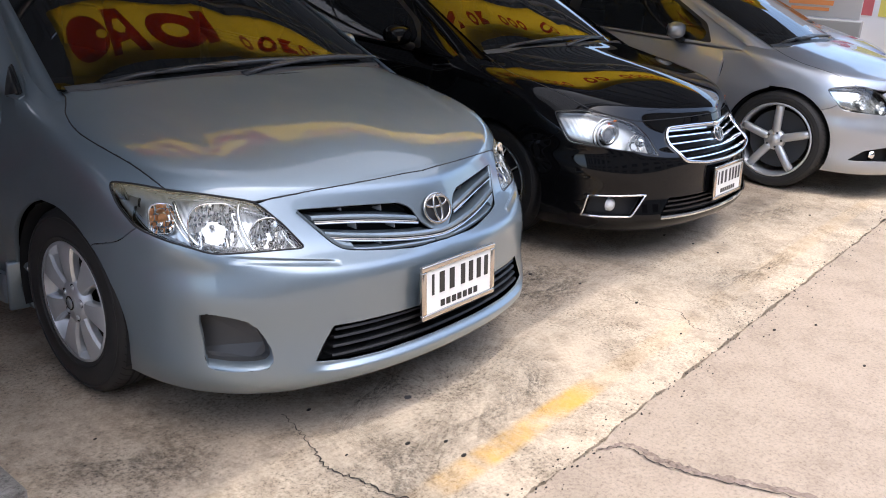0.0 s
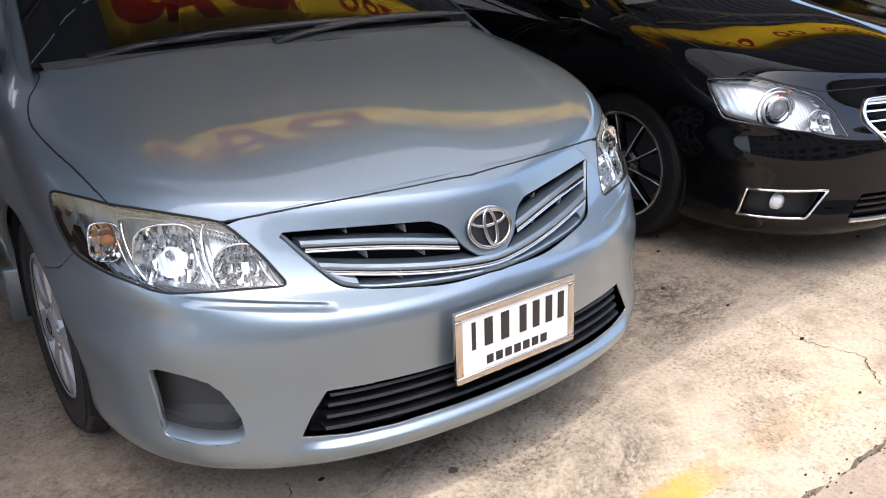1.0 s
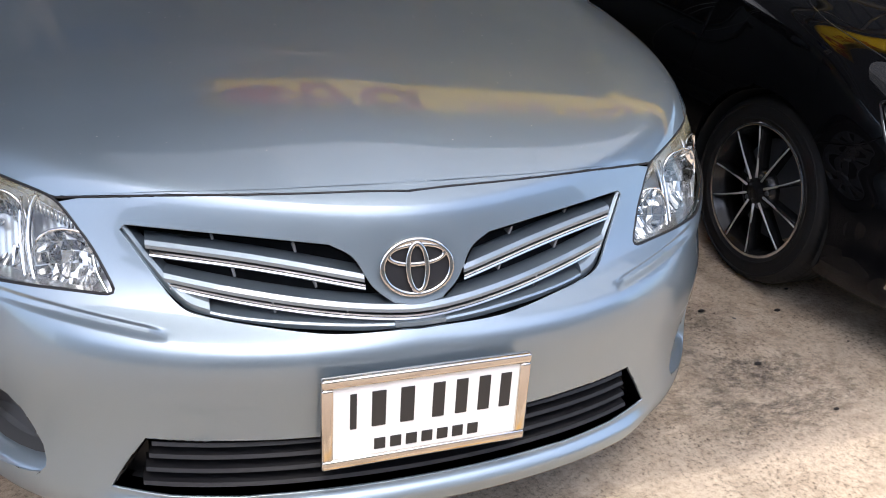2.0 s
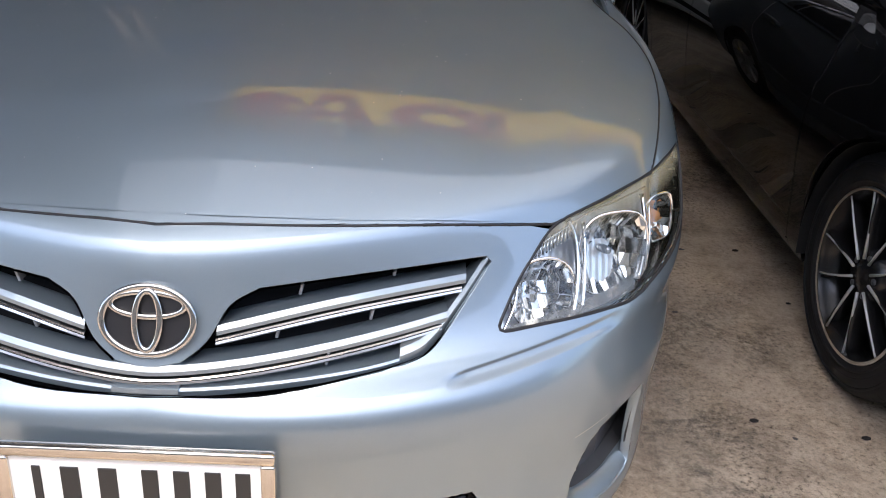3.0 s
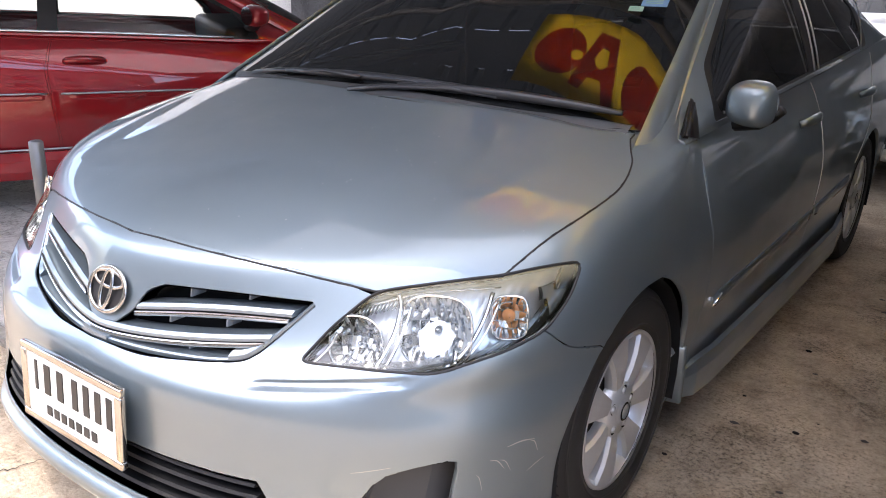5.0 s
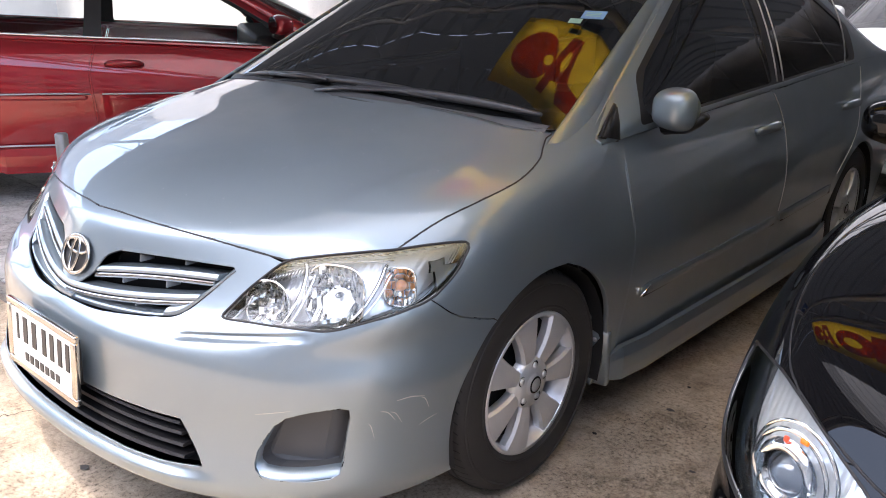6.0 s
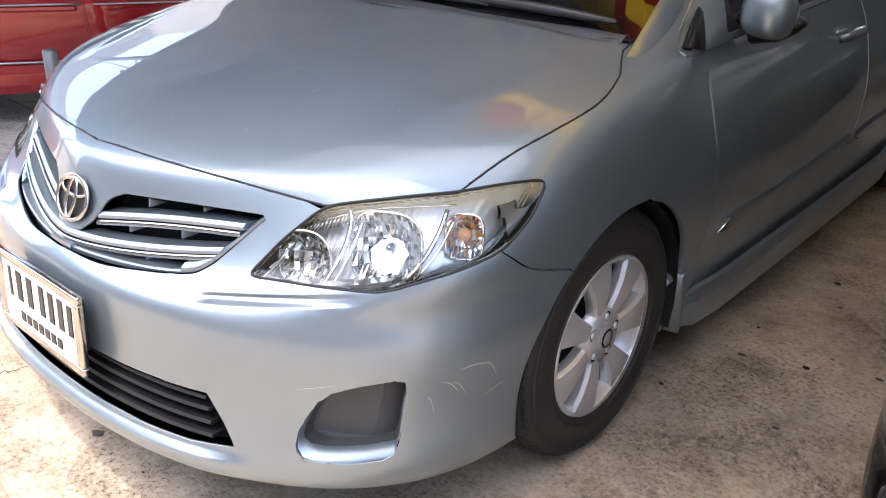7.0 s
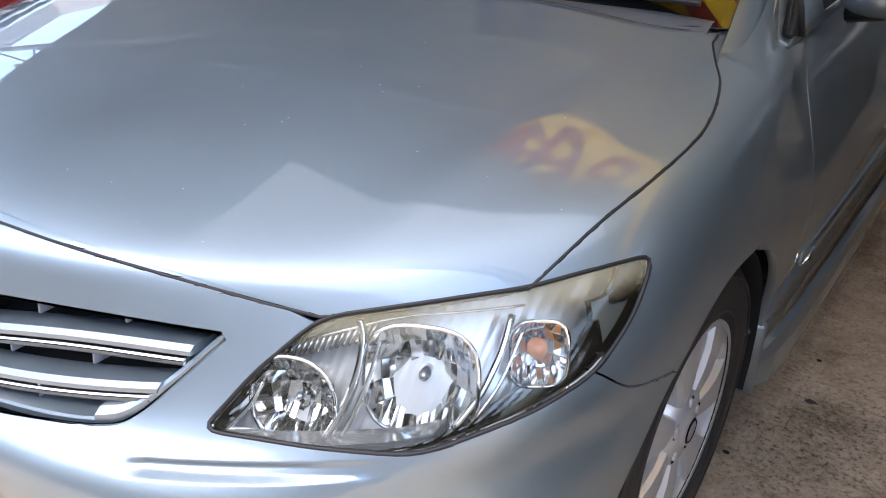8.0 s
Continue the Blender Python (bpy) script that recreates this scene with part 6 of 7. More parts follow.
# ---------------------------------------------------------------- the place: ground, canopy, walls
def concrete(name, base, dark, line=False):
    m = material(name, base, 0.88, spec=0.25)
    b = m.node_tree.nodes["Principled BSDF"]
    pos = m.node_tree.nodes.new("ShaderNodeTexCoord")
    big = node(m, "ShaderNodeTexNoise", Scale=1.3, Detail=8.0, Roughness=0.65)
    fine = node(m, "ShaderNodeTexNoise", Scale=75.0, Detail=8.0, Roughness=0.78)
    spots = node(m, "ShaderNodeTexNoise", Scale=4.5, Detail=14.0, Roughness=0.82)
    for n in (big, fine, spots):
        wire(m, pos, "Object", n, "Vector")
    c1 = ramp(m, big, "Fac", [(0.30, dark), (0.62, base)])
    c2 = ramp(m, fine, "Fac", [(0.38, (0.12, 0.115, 0.11)), (0.46, (0.74, 0.74, 0.73)), (0.52, (0.96, 0.96, 0.96)), (0.66, (1.18, 1.18, 1.18))])
    c3 = ramp(m, spots, "Fac", [(0.36, (0.38, 0.36, 0.34)), (0.45, (0.72, 0.70, 0.68)), (0.54, (1, 1, 1))])
    mix = m.node_tree.nodes.new("ShaderNodeMixRGB")
    mix.blend_type, mix.inputs[0].default_value = "MULTIPLY", 0.85
    mix2 = m.node_tree.nodes.new("ShaderNodeMixRGB")
    mix2.blend_type, mix2.inputs[0].default_value = "MULTIPLY", 0.8
    patchy = node(m, "ShaderNodeTexNoise", Scale=2.4, Detail=6.0, Roughness=0.7)
    wire(m, pos, "Object", patchy, "Vector")
    much = ramp(m, patchy, "Fac", [(0.38, (1.0,) * 3), (0.58, (0.35,) * 3)])
    wire(m, much, "Color", mix, 0)
    wire(m, c1, "Color", mix, 1), wire(m, c2, "Color", mix, 2), wire(m, mix, "Color", mix2, 1), wire(m, c3, "Color", mix2, 2)
    out = mix2
    if line:
        # a worn yellow line painted along the slab's edge
        sep = m.node_tree.nodes.new("ShaderNodeSeparateXYZ")
        wire(m, pos, "Object", sep, 0)
        wob = node(m, "ShaderNodeTexNoise", Scale=3.0, Detail=2.0)
        wire(m, pos, "Object", wob, "Vector")
        d = m.node_tree.nodes.new("ShaderNodeMath")
        d.operation, d.inputs[1].default_value = "ADD", 0.275
        wire(m, sep, "Y", d, 0)
        ab = m.node_tree.nodes.new("ShaderNodeMath")
        ab.operation = "ABSOLUTE"
        wire(m, d, 0, ab, 0)
        band = ramp(m, ab, 0, [(0.035, (1, 1, 1)), (0.060, (0, 0, 0))])
        worn = node(m, "ShaderNodeTexNoise", Scale=1.1, Detail=7.0, Roughness=0.72)
        off = m.node_tree.nodes.new("ShaderNodeMapping")
        off.inputs["Location"].default_value = (0.62, 3.1, 0)
        wire(m, pos, "Object", off, "Vector"), wire(m, off, "Vector", worn, "Vector")
        # two stretches are left strong, the rest is a trace
        half = m.node_tree.nodes.new("ShaderNodeMath")
        half.operation, half.inputs[1].default_value, half.inputs[2].default_value = "MULTIPLY_ADD", 0.5, 0.5
        wire(m, sep, "X", half, 0)
        left = ramp(m, half, 0, [(0.28, (0.10,) * 3), (0.31, (0.45,) * 3), (0.37, (0.45,) * 3), (0.385, (0.15,) * 3), (0.41, (0.9,) * 3), (0.66, (0.9,) * 3), (0.745, (0.10,) * 3)])
        low = ramp(m, worn, "Fac", [(0.40, (0.15, 0.15, 0.15)), (0.54, (0.95, 0.95, 0.95))])
        keep = m.node_tree.nodes.new("ShaderNodeMixRGB")
        keep.blend_type, keep.inputs[0].default_value = "MULTIPLY", 1.0
        wire(m, low, "Color", keep, 1), wire(m, left, "Color", keep, 2)
        mul = m.node_tree.nodes.new("ShaderNodeMath")
        mul.operation = "MULTIPLY"
        wire(m, band, "Color", mul, 0), wire(m, keep, "Color", mul, 1)
        yel = m.node_tree.nodes.new("ShaderNodeMixRGB")
        yel.inputs[2].default_value = (0.60, 0.33, 0.045, 1)
        wire(m, mul, 0, yel, 0), wire(m, mix2, "Color", yel, 1)
        out = yel
    wire(m, out, "Color", b, "Base Color")
    bump = node(m, "ShaderNodeBump", Strength=0.9, Distance=0.006)
    wire(m, fine, "Fac", bump, "Height"), wire(m, bump, "Normal", b, "Normal")
    return m


YARD = concrete("worn_yard_concrete", (0.57, 0.465, 0.345), (0.37, 0.31, 0.24), True)
ROAD = concrete("pale_road_concrete", (0.38, 0.305, 0.235), (0.34, 0.275, 0.21))
for n in ROAD.node_tree.nodes:
    if n.type == "MIX_RGB":
        for l in list(n.inputs[0].links):
            ROAD.node_tree.links.remove(l)
        n.inputs[0].default_value = 0.4
KERB = concrete("kerb_concrete", (0.34, 0.32, 0.29), (0.22, 0.21, 0.19))
SOIL = material("dark_soil", (0.016, 0.013, 0.011), 0.95)
TILE = concrete("pale_floor_tile", (0.55, 0.54, 0.52), (0.48, 0.47, 0.45))
TILE.node_tree.nodes["Principled BSDF"].inputs["Roughness"].default_value = 0.45
GROUT = material("dark_grout", (0.14, 0.13, 0.12), 0.9)
STEEL = material("galvanised_steel", (0.42, 0.43, 0.44), 0.4, 0.8)
CEIL = concrete("grimy_sheet_roof", (0.07, 0.07, 0.07), (0.045, 0.045, 0.045))
WALL = concrete("grey_wall_panels", (0.16, 0.16, 0.165), (0.11, 0.11, 0.115))
PLASTER = concrete("pale_plaster", (0.74, 0.73, 0.70), (0.66, 0.65, 0.62))
for n in PLASTER.node_tree.nodes:
    if n.type == "MIX_RGB":
        n.inputs[0].default_value = 0.15


def translucent(name, color, through_color, share):
    """A sheet that lets part of the daylight through."""
    m = concrete(name, color, [c * 0.8 for c in color])
    t = m.node_tree
    out, b = t.nodes["Material Output"], t.nodes["Principled BSDF"]
    tr, mx = node(m, "ShaderNodeBsdfTranslucent"), t.nodes.new("ShaderNodeMixShader")
    tr.inputs["Color"].default_value = (*through_color, 1)
    mx.inputs[0].default_value = share
    wire(m, b, 0, mx, 1), wire(m, tr, 0, mx, 2), wire(m, mx, 0, out, 0)
    return m


# the slight glow through the roof sheet is added fill
CEIL = translucent("fibre_sheet_roof", (0.05, 0.05, 0.05), (0.88, 0.92, 0.97), 0.022)
# unseen sheets added to fill the shade: a faint step, then the brighter lane
FAINT_FILL = translucent("faint_fill_sheet", (0.2, 0.2, 0.2), (0.95, 0.94, 0.92), 0.24)
LANE_FILL = translucent("lane_fill_sheet", (0.3, 0.3, 0.3), (0.95, 0.94, 0.92), 0.43)
# added roof opening, sized so that sun brightens the banner below
BANNER_LIGHT = clear_glass("clear_banner_light_sheet", (0.92, 0.92, 0.90))
BANNER = translucent("yellow_banner", (0.85, 0.55, 0.02), (1.0, 0.66, 0.03), 0.6)
BANNERRED = translucent("red_print", (0.5, 0.03, 0.03), (0.48, 0.04, 0.04), 0.7)

bm = bmesh.new()
bmesh.ops.create_grid(bm, x_segments=1, y_segments=1, size=400, matrix=Matrix.Translation((0, 0, -0.05)))
tagged(part("ground", bm, SOIL, None), "dark soil under the slabs and out to the horizon", "ground", kind="structure")


def jagged(x0, x1, y, step, amount, seed):
    rnd = random.Random(seed)
    n = int((x1 - x0) / step)
    walk_y = 0.0
    out = []
    for i in range(n + 1):
        walk_y = 0.82 * walk_y + rnd.uniform(-amount, amount)
        out.append((x0 + (x1 - x0) * i / n, y + walk_y))
    return out


def slab(name, outline, mat, label, z0=-0.05, z1=0.0, category="ground"):
    bm = bmesh.new()
    top = bm.faces.new([bm.verts.new((x, y, z1)) for x, y in outline])
    if top.normal.z < 0:
        top.normal_flip()
    bmesh.ops.triangulate(bm, faces=[top])
    rim = [e for e in bm.edges if e.is_boundary]
    ext = bmesh.ops.extrude_edge_only(bm, edges=rim)
    for v in ext["geom"]:
        if isinstance(v, bmesh.types.BMVert):
            v.co.z = z0
    bmesh.ops.recalc_face_normals(bm, faces=bm.faces)
    return tagged(part(name, bm, mat, None, smooth=False), label, category, kind="structure")


near = jagged(-3.0, 9.0, -0.4765, 0.012, 0.0050, 3)
far = jagged(-3.0, 9.0, -0.4870, 0.012, 0.0042, 8)
slab("pavement", [(-1.23, 9.5), (-1.23, 0.47), (-30, 0.47), (-30, -0.475)] + near + [(30, -0.475), (30, 9.5)], YARD, "worn stained concrete yard with a faded yellow line")
slab("road", [(-30, -0.489)] + far + [(30, -0.489), (30, -15), (-30, -15)], ROAD, "pale sunlit concrete road slab")


def crack(pts, width, seed, label, mat=None, lift=0.004):
    rnd = random.Random(seed)
    line = smooth_line([(x, y, 0) for x, y in pts], 14)
    bm = bmesh.new()
    last = None
    for i, p in enumerate(line):
        d = line[min(i + 1, len(line) - 1)] - line[max(i - 1, 0)]
        n = np.array((-d[1], d[0], 0)) / (np.linalg.norm(d) + 1e-9)
        c = p + n * rnd.uniform(-0.008, 0.008)
        w = width * rnd.uniform(0.35, 1.0) * (0.35 + 0.65 * math.sin(math.pi * min(max(i / (len(line) - 1), 0.06), 0.94)))
        cur = [bm.verts.new((*(c + n * w)[:2], lift)), bm.verts.new((*(c - n * w)[:2], lift))]
        if last:
            bm.faces.new((last[0], last[1], cur[1], cur[0]))
        last = cur
    return tagged(part("crack", bm, mat or SOIL, None), label, "crack", kind="structure")


crack([(-0.47, 0.34), (-0.52, 0.16), (-0.57, 0.03), (-0.55, -0.10), (-0.53, -0.22), (-0.45, -0.34), (-0.42, -0.47)], 0.004, 1, "thin crack across the yard slab")
crack([(0.07, -0.50), (0.16, -0.56), (0.15, -0.68), (0.19, -0.83), (0.28, -1.04), (0.33, -1.35), (0.42, -1.9)], 0.0035, 2, "open crack across the road slab")
FILLER = concrete("crack_filler", (0.29, 0.22, 0.18), (0.22, 0.17, 0.14))
crack([(0.09, -0.505), (0.19, -0.565), (0.18, -0.68), (0.215, -0.83), (0.305, -1.04), (0.355, -1.35), (0.45, -1.9)], 0.021, 7, "band of grey-brown filler beside the crack", FILLER, 0.002)
crack([(1.32, 0.1), (1.28, -0.05), (1.33, -0.2), (1.22, -0.33), (1.27, -0.47)], 0.0025, 5, "hair crack in the yard slab")

# oil spots and crumbs
STAIN = material("oil_stain", (0.06, 0.055, 0.05), 0.7)
rnd = random.Random(11)


def spot(x, y, r, seed, mat=STAIN, name="oil_stain"):
    rr = random.Random(seed)
    bm = bmesh.new()
    vs = [bm.verts.new((x + r * rr.uniform(0.55, 1.1) * math.cos(a), y + r * 0.7 * rr.uniform(0.55, 1.1) * math.sin(a), 0.0045)) for a in [2 * math.pi * i / 14 for i in range(14)]]
    bm.faces.new(vs)
    return tagged(part(name, bm, mat, None), "small dark oil spot on the concrete", "stain", kind="structure")


for i, (x, y, r) in enumerate(((0.935, 1.61, 0.016), (1.24, 2.42, 0.022), (1.15, 2.9, 0.03), (1.3, 3.3, 0.03), (-0.1, 0.13, 0.02), (1.15, 1.32, 0.012), (1.28, 1.75, 0.014), (1.05, 2.12, 0.012), (1.3, 0.75, 0.010), (1.1, 3.05, 0.016), (1.22, 3.55, 0.02))):
    spot(x, y, r, i)


def soaked(name, color, strength):
    """A dark stain soaked into concrete: strongest in its middle, broken up at its edge."""
    m = bpy.data.materials.new(name)
    m.use_nodes = True
    t = m.node_tree
    t.nodes.clear()
    out, pos = t.nodes.new("ShaderNodeOutputMaterial"), t.nodes.new("ShaderNodeTexCoord")
    far = t.nodes.new("ShaderNodeVectorMath")
    far.operation = "LENGTH"
    wire(m, pos, "Object", far, 0)
    grain, blot = node(m, "ShaderNodeTexNoise", Scale=9.0, Detail=10.0, Roughness=0.8), node(m, "ShaderNodeTexNoise", Scale=1.7, Detail=6.0, Roughness=0.7)
    wire(m, pos, "Object", grain, "Vector"), wire(m, pos, "Object", blot, "Vector")
    fade = ramp(m, far, "Value", [(0.25, (1,) * 3), (0.95, (0,) * 3)])
    k1, k2 = ramp(m, grain, "Fac", [(0.42, (0,) * 3), (0.58, (1,) * 3)]), ramp(m, blot, "Fac", [(0.38, (0,) * 3), (0.56, (strength,) * 3)])
    a, b = [t.nodes.new("ShaderNodeMath") for _ in range(2)]
    a.operation = b.operation = "MULTIPLY"
    wire(m, fade, "Color", a, 0), wire(m, k1, "Color", a, 1), wire(m, a, 0, b, 0), wire(m, k2, "Color", b, 1)
    df, tr, mx = node(m, "ShaderNodeBsdfDiffuse"), node(m, "ShaderNodeBsdfTransparent"), t.nodes.new("ShaderNodeMixShader")
    df.inputs["Color"].default_value = (*color, 1)
    wire(m, b, 0, mx, 0), wire(m, tr, 0, mx, 1), wire(m, df, 0, mx, 2), wire(m, mx, 0, out, 0)
    return m


SOAKED = soaked("soaked_stain", (0.085, 0.074, 0.062), 0.58)
for i, (x, y, rx, ry, turn) in enumerate(((1.20, 3.82, 0.42, 0.16, 10), (1.55, 4.3, 0.4, 0.3, 40), (0.98, 1.56, 0.13, 0.10, 20), (1.15, 0.55, 0.45, 0.35, 0), (1.02, 1.15, 0.3, 0.25, 70), (-0.14, 0.25, 0.40, 0.12, 25), (-0.02, -0.12, 0.38, 0.20, 15), (0.30, -0.10, 0.30, 0.14, 50), (-0.45, -0.12, 0.35, 0.22, 80), (1.10, 0.35, 0.5, 0.22, 5), (1.45, 2.5, 0.35, 0.5, 30), (-0.95, 0.45, 0.35, 0.5, 15), (2.2, -0.25, 0.8, 0.15, 0), (3.4, 0.1, 0.6, 0.25, 0), (1.12, 3.35, 0.30, 0.16, 60), (1.22, 2.0, 0.22, 0.3, 10), (1.0, 2.35, 0.12, 0.10, 0), (1.3, 1.2, 0.2, 0.35, 20), (1.05, 0.8, 0.25, 0.18, 40), (1.18, 2.85, 0.16, 0.22, 80), (1.35, 3.75, 0.25, 0.3, 30))):
    bm = bmesh.new()
    disc_v = [bm.verts.new((math.cos(2 * math.pi * k / 24), math.sin(2 * math.pi * k / 24), 0)) for k in range(24)]
    bm.faces.new(disc_v)
    ob = tagged(part("oil_stain", bm, SOAKED, None), "broad dark stain soaked into the concrete", "stain", kind="structure")
    ob.matrix_basis = Matrix.Translation((x, y, 0.0022 + 0.0004 * i)) @ Matrix.Rotation(radians(turn), 4, "Z") @ Matrix.Diagonal((rx, ry, 1, 1))
bm = bmesh.new()
for i in range(150):
    x, y, r = rnd.uniform(-1.5, 4.5), rnd.uniform(-2.0, 2.5), rnd.uniform(0.003, 0.010)
    bmesh.ops.create_icosphere(bm, subdivisions=1, radius=r, matrix=Matrix.Translation((x, y, r * 0.3)) @ Matrix.Diagonal((1.4, 0.8, 0.5, 1)))
for i in range(400):
    x, y, r = rnd.uniform(-1.2, 4.5), -0.481 + rnd.gauss(0, 0.035), rnd.uniform(0.0015, 0.005)
    bmesh.ops.create_icosphere(bm, subdivisions=1, radius=r, matrix=Matrix.Translation((x, y, r * 0.3)) @ Matrix.Diagonal((1.4, 0.8, 0.5, 1)))
tagged(part("crumbs", bm, SOIL, None, smooth=False), "dark crumbs of dirt and dry leaf on the concrete", "debris", kind="stuff")

# tiled floor beside the yard, with its kerb
floor = slab("floor", [(-1.29, 0.53), (-1.29, 9.5), (-12, 9.5), (-12, 0.53)], GROUT, "pale square tiles with dark joints beside the yard", z1=0.026, category="floor")
slab("kerb", [(-1.23, 0.47), (-1.23, 9.5), (-1.285, 9.5), (-1.285, 0.525), (-12, 0.525), (-12, 0.47)], KERB, "low rough concrete kerb round the tiles", z1=0.034, category="kerb")
me = bpy.data.meshes.new("tile")
bm = box(bmesh.new(), (-0.196, -0.196, -0.006), (0.196, 0.196, 0.006), 0.002)
bm.to_mesh(me)
bm.free()
me.materials.append(TILE)
for i in range(14):
    for j in range(20):
        t = new("tile", me)
        t.parent = floor
        t.matrix_basis = Matrix.Translation((-1.49 - 0.4 * i, 0.73 + 0.4 * j, 0.028))

# steel post at the kerb
POSTSTEEL = material("dull_steel", (0.22, 0.225, 0.23), 0.45, 0.7)
post = thing("bollard", "grey galvanised steel pipe post standing at the kerb", "post", pose(-1.40, 0.74, 0.034))
part("pipe", lathe(bmesh.new(), [(0.001, 0.655), (0.020, 0.655), (0.0255, 0.650), (0.0255, 0.0), (0.022, 0.0), (0.022, 0.60)], 20, pose(0, 0, 0, 0, -90, 0)), POSTSTEEL, post)
part("foot_plate", box(bmesh.new(), (-0.05, -0.05, 0), (0.05, 0.05, 0.008), 0.002), STEEL, post)

# canopy: ribbed sheet on trusses, with its front edge over the noses
EDGE, TOP = -0.545, 2.73
bm = bmesh.new()
prof = []
x = -6.5
while x < 9.0:
    prof += [(x, 0.0), (x + 0.16, 0.0), (x + 0.185, 0.03), (x + 0.225, 0.03)]
    x += 0.25
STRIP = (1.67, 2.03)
sky_bm, fill_bm, faint_bm = bmesh.new(), bmesh.new(), bmesh.new()
for y0, y1 in ((EDGE, 1.15), (1.15, STRIP[0]), (STRIP[1], 5.2), (5.2, 9.4)):
    rows = [[bm.verts.new((px, y, TOP + pz + 0.05 * (y - EDGE) / 3)) for px, pz in prof] for y in (y0, y1)]
    for a in range(len(rows[0]) - 1):
        quad = (rows[0][a], rows[0][a + 1], rows[1][a + 1], rows[1][a])
        # added fill light: milky sheets let into the front of the roof over the lane between the first two cars, and at
        # the back
        mid = (quad[0].co.x + quad[1].co.x) / 2
        if -0.95 < mid < -0.2 and y0 < 1:
            faint_bm.faces.new([faint_bm.verts.new(v.co) for v in quad])
        elif (-0.2 < mid < 3.1 and y0 < 1) or (y0 == 5.2 and -2.0 < mid < 0.9):
            fill_bm.faces.new([fill_bm.verts.new(v.co) for v in quad])
        else:
            bm.faces.new(quad)
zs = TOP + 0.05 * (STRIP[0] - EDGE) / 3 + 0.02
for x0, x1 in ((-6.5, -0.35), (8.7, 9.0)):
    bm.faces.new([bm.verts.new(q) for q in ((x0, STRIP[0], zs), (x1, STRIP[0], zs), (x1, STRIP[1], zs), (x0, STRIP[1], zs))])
# clear strip over the banner, put in only to light it
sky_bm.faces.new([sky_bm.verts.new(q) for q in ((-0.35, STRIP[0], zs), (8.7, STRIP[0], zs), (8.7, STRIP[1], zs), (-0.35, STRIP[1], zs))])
tagged(part("skylight", sky_bm, BANNER_LIGHT, None, smooth=False), "clear plastic sheets set in the canopy", "skylight", kind="structure")
tagged(part("skylight", fill_bm, LANE_FILL, None, smooth=False), "milky translucent sheets set in the canopy", "skylight", kind="structure")
tagged(part("skylight", faint_bm, FAINT_FILL, None, smooth=False), "milky sheets grey with dust in the canopy", "skylight", kind="structure")
tagged(part("ceiling", bm, CEIL, None, smooth=False), "dim ribbed fibre sheet canopy over the cars", "canopy", kind="structure")
bm = box(bmesh.new(), (-6.5, EDGE - 0.05, TOP - 0.10), (9.0, EDGE, TOP + 0.06), 0.004)
tagged(part("trim", bm, STEEL, None), "steel gutter along the canopy's front edge", "gutter", kind="structure")
for ty in (-0.4, 2.3, 4.8):
    truss = thing("truss", "welded steel lattice truss under the canopy", "truss", pose(0, ty, TOP - 0.02 + 0.05 * (ty - EDGE) / 3), "canopy trusses")
    for z in (-0.03, -0.40):
        part("chord", box(bmesh.new(), (-6.4, -0.025, z - 0.025), (8.95, 0.025, z + 0.025)), STEEL, truss)
    n = 31
    for i in range(n):
        xa, xb = -6.4 + 15.35 * i / n, -6.4 + 15.35 * (i + 1) / n
        za, zb = (-0.04, -0.39) if i % 2 else (-0.39, -0.04)
        part("web", tube(bmesh.new(), [(xa, 0, za), (xb, 0, zb)], 0.011, 6), STEEL, truss)
for px, ys in ((-6.3, (-0.4, 9.2)), (8.9, (-0.4, 9.2))):
    for py in ys:
        col = thing("column", "grey steel canopy column on a base plate", "column", pose(px, py, 0), "canopy columns")
        part("shaft", box(bmesh.new(), (-0.06, -0.06, 0.0), (0.06, 0.06, TOP - 0.38 + 0.05 * (py - EDGE) / 3), 0.006), STEEL, col)
        part("base_plate", box(bmesh.new(), (-0.14, -0.14, 0.0), (0.14, 0.14, 0.05), 0.004), STEEL, col)

# yellow banner slung under the canopy
ban = thing("banner", "long yellow vinyl banner with red print slung under the canopy", "banner")
B0, B1, BX = np.array((1.55, 2.66)), np.array((2.10, 2.60)), -0.42


def on_cloth(x, y, drop=0.0):
    f = (y - B0[0]) / (B1[0] - B0[0])
    return x, y, B0[1] + (B1[1] - B0[1]) * f + 0.015 * math.sin(x * 5.6) + 0.015 * math.sin(3 * f + 6.2 * x) - drop


bm = bmesh.new()
rows = [[bm.verts.new(on_cloth(BX + 9.4 * i / 80, B0[0] + (B1[0] - B0[0]) * f)) for f in np.linspace(0, 1, 7)] for i in range(81)]
for a, b in zip(rows, rows[1:]):
    for c in range(6):
        bm.faces.new((a[c], b[c], b[c + 1], a[c + 1]))
cloth = part("cloth", bm, BANNER, ban)


def print_shape(outline, hole=None):
    """A printed shape lying under the cloth."""
    bm = bmesh.new()
    vo = [bm.verts.new(on_cloth(x, y, 0.006)) for x, y in outline]
    if hole:
        vi = [bm.verts.new(on_cloth(x, y, 0.006)) for x, y in hole]
        k = len(vo)
        for q in range(k):
            bm.faces.new((vo[q], vo[(q + 1) % k], vi[(q + 1) % k], vi[q]))
    else:
        bm.faces.new(vo)
    part("printed_shape", bm, BANNERRED, cloth)


def oval(cx, cy, rx, ry, n=24):
    return [(cx + rx * math.cos(2 * math.pi * i / n), cy + ry * math.sin(2 * math.pi * i / n)) for i in range(n)]


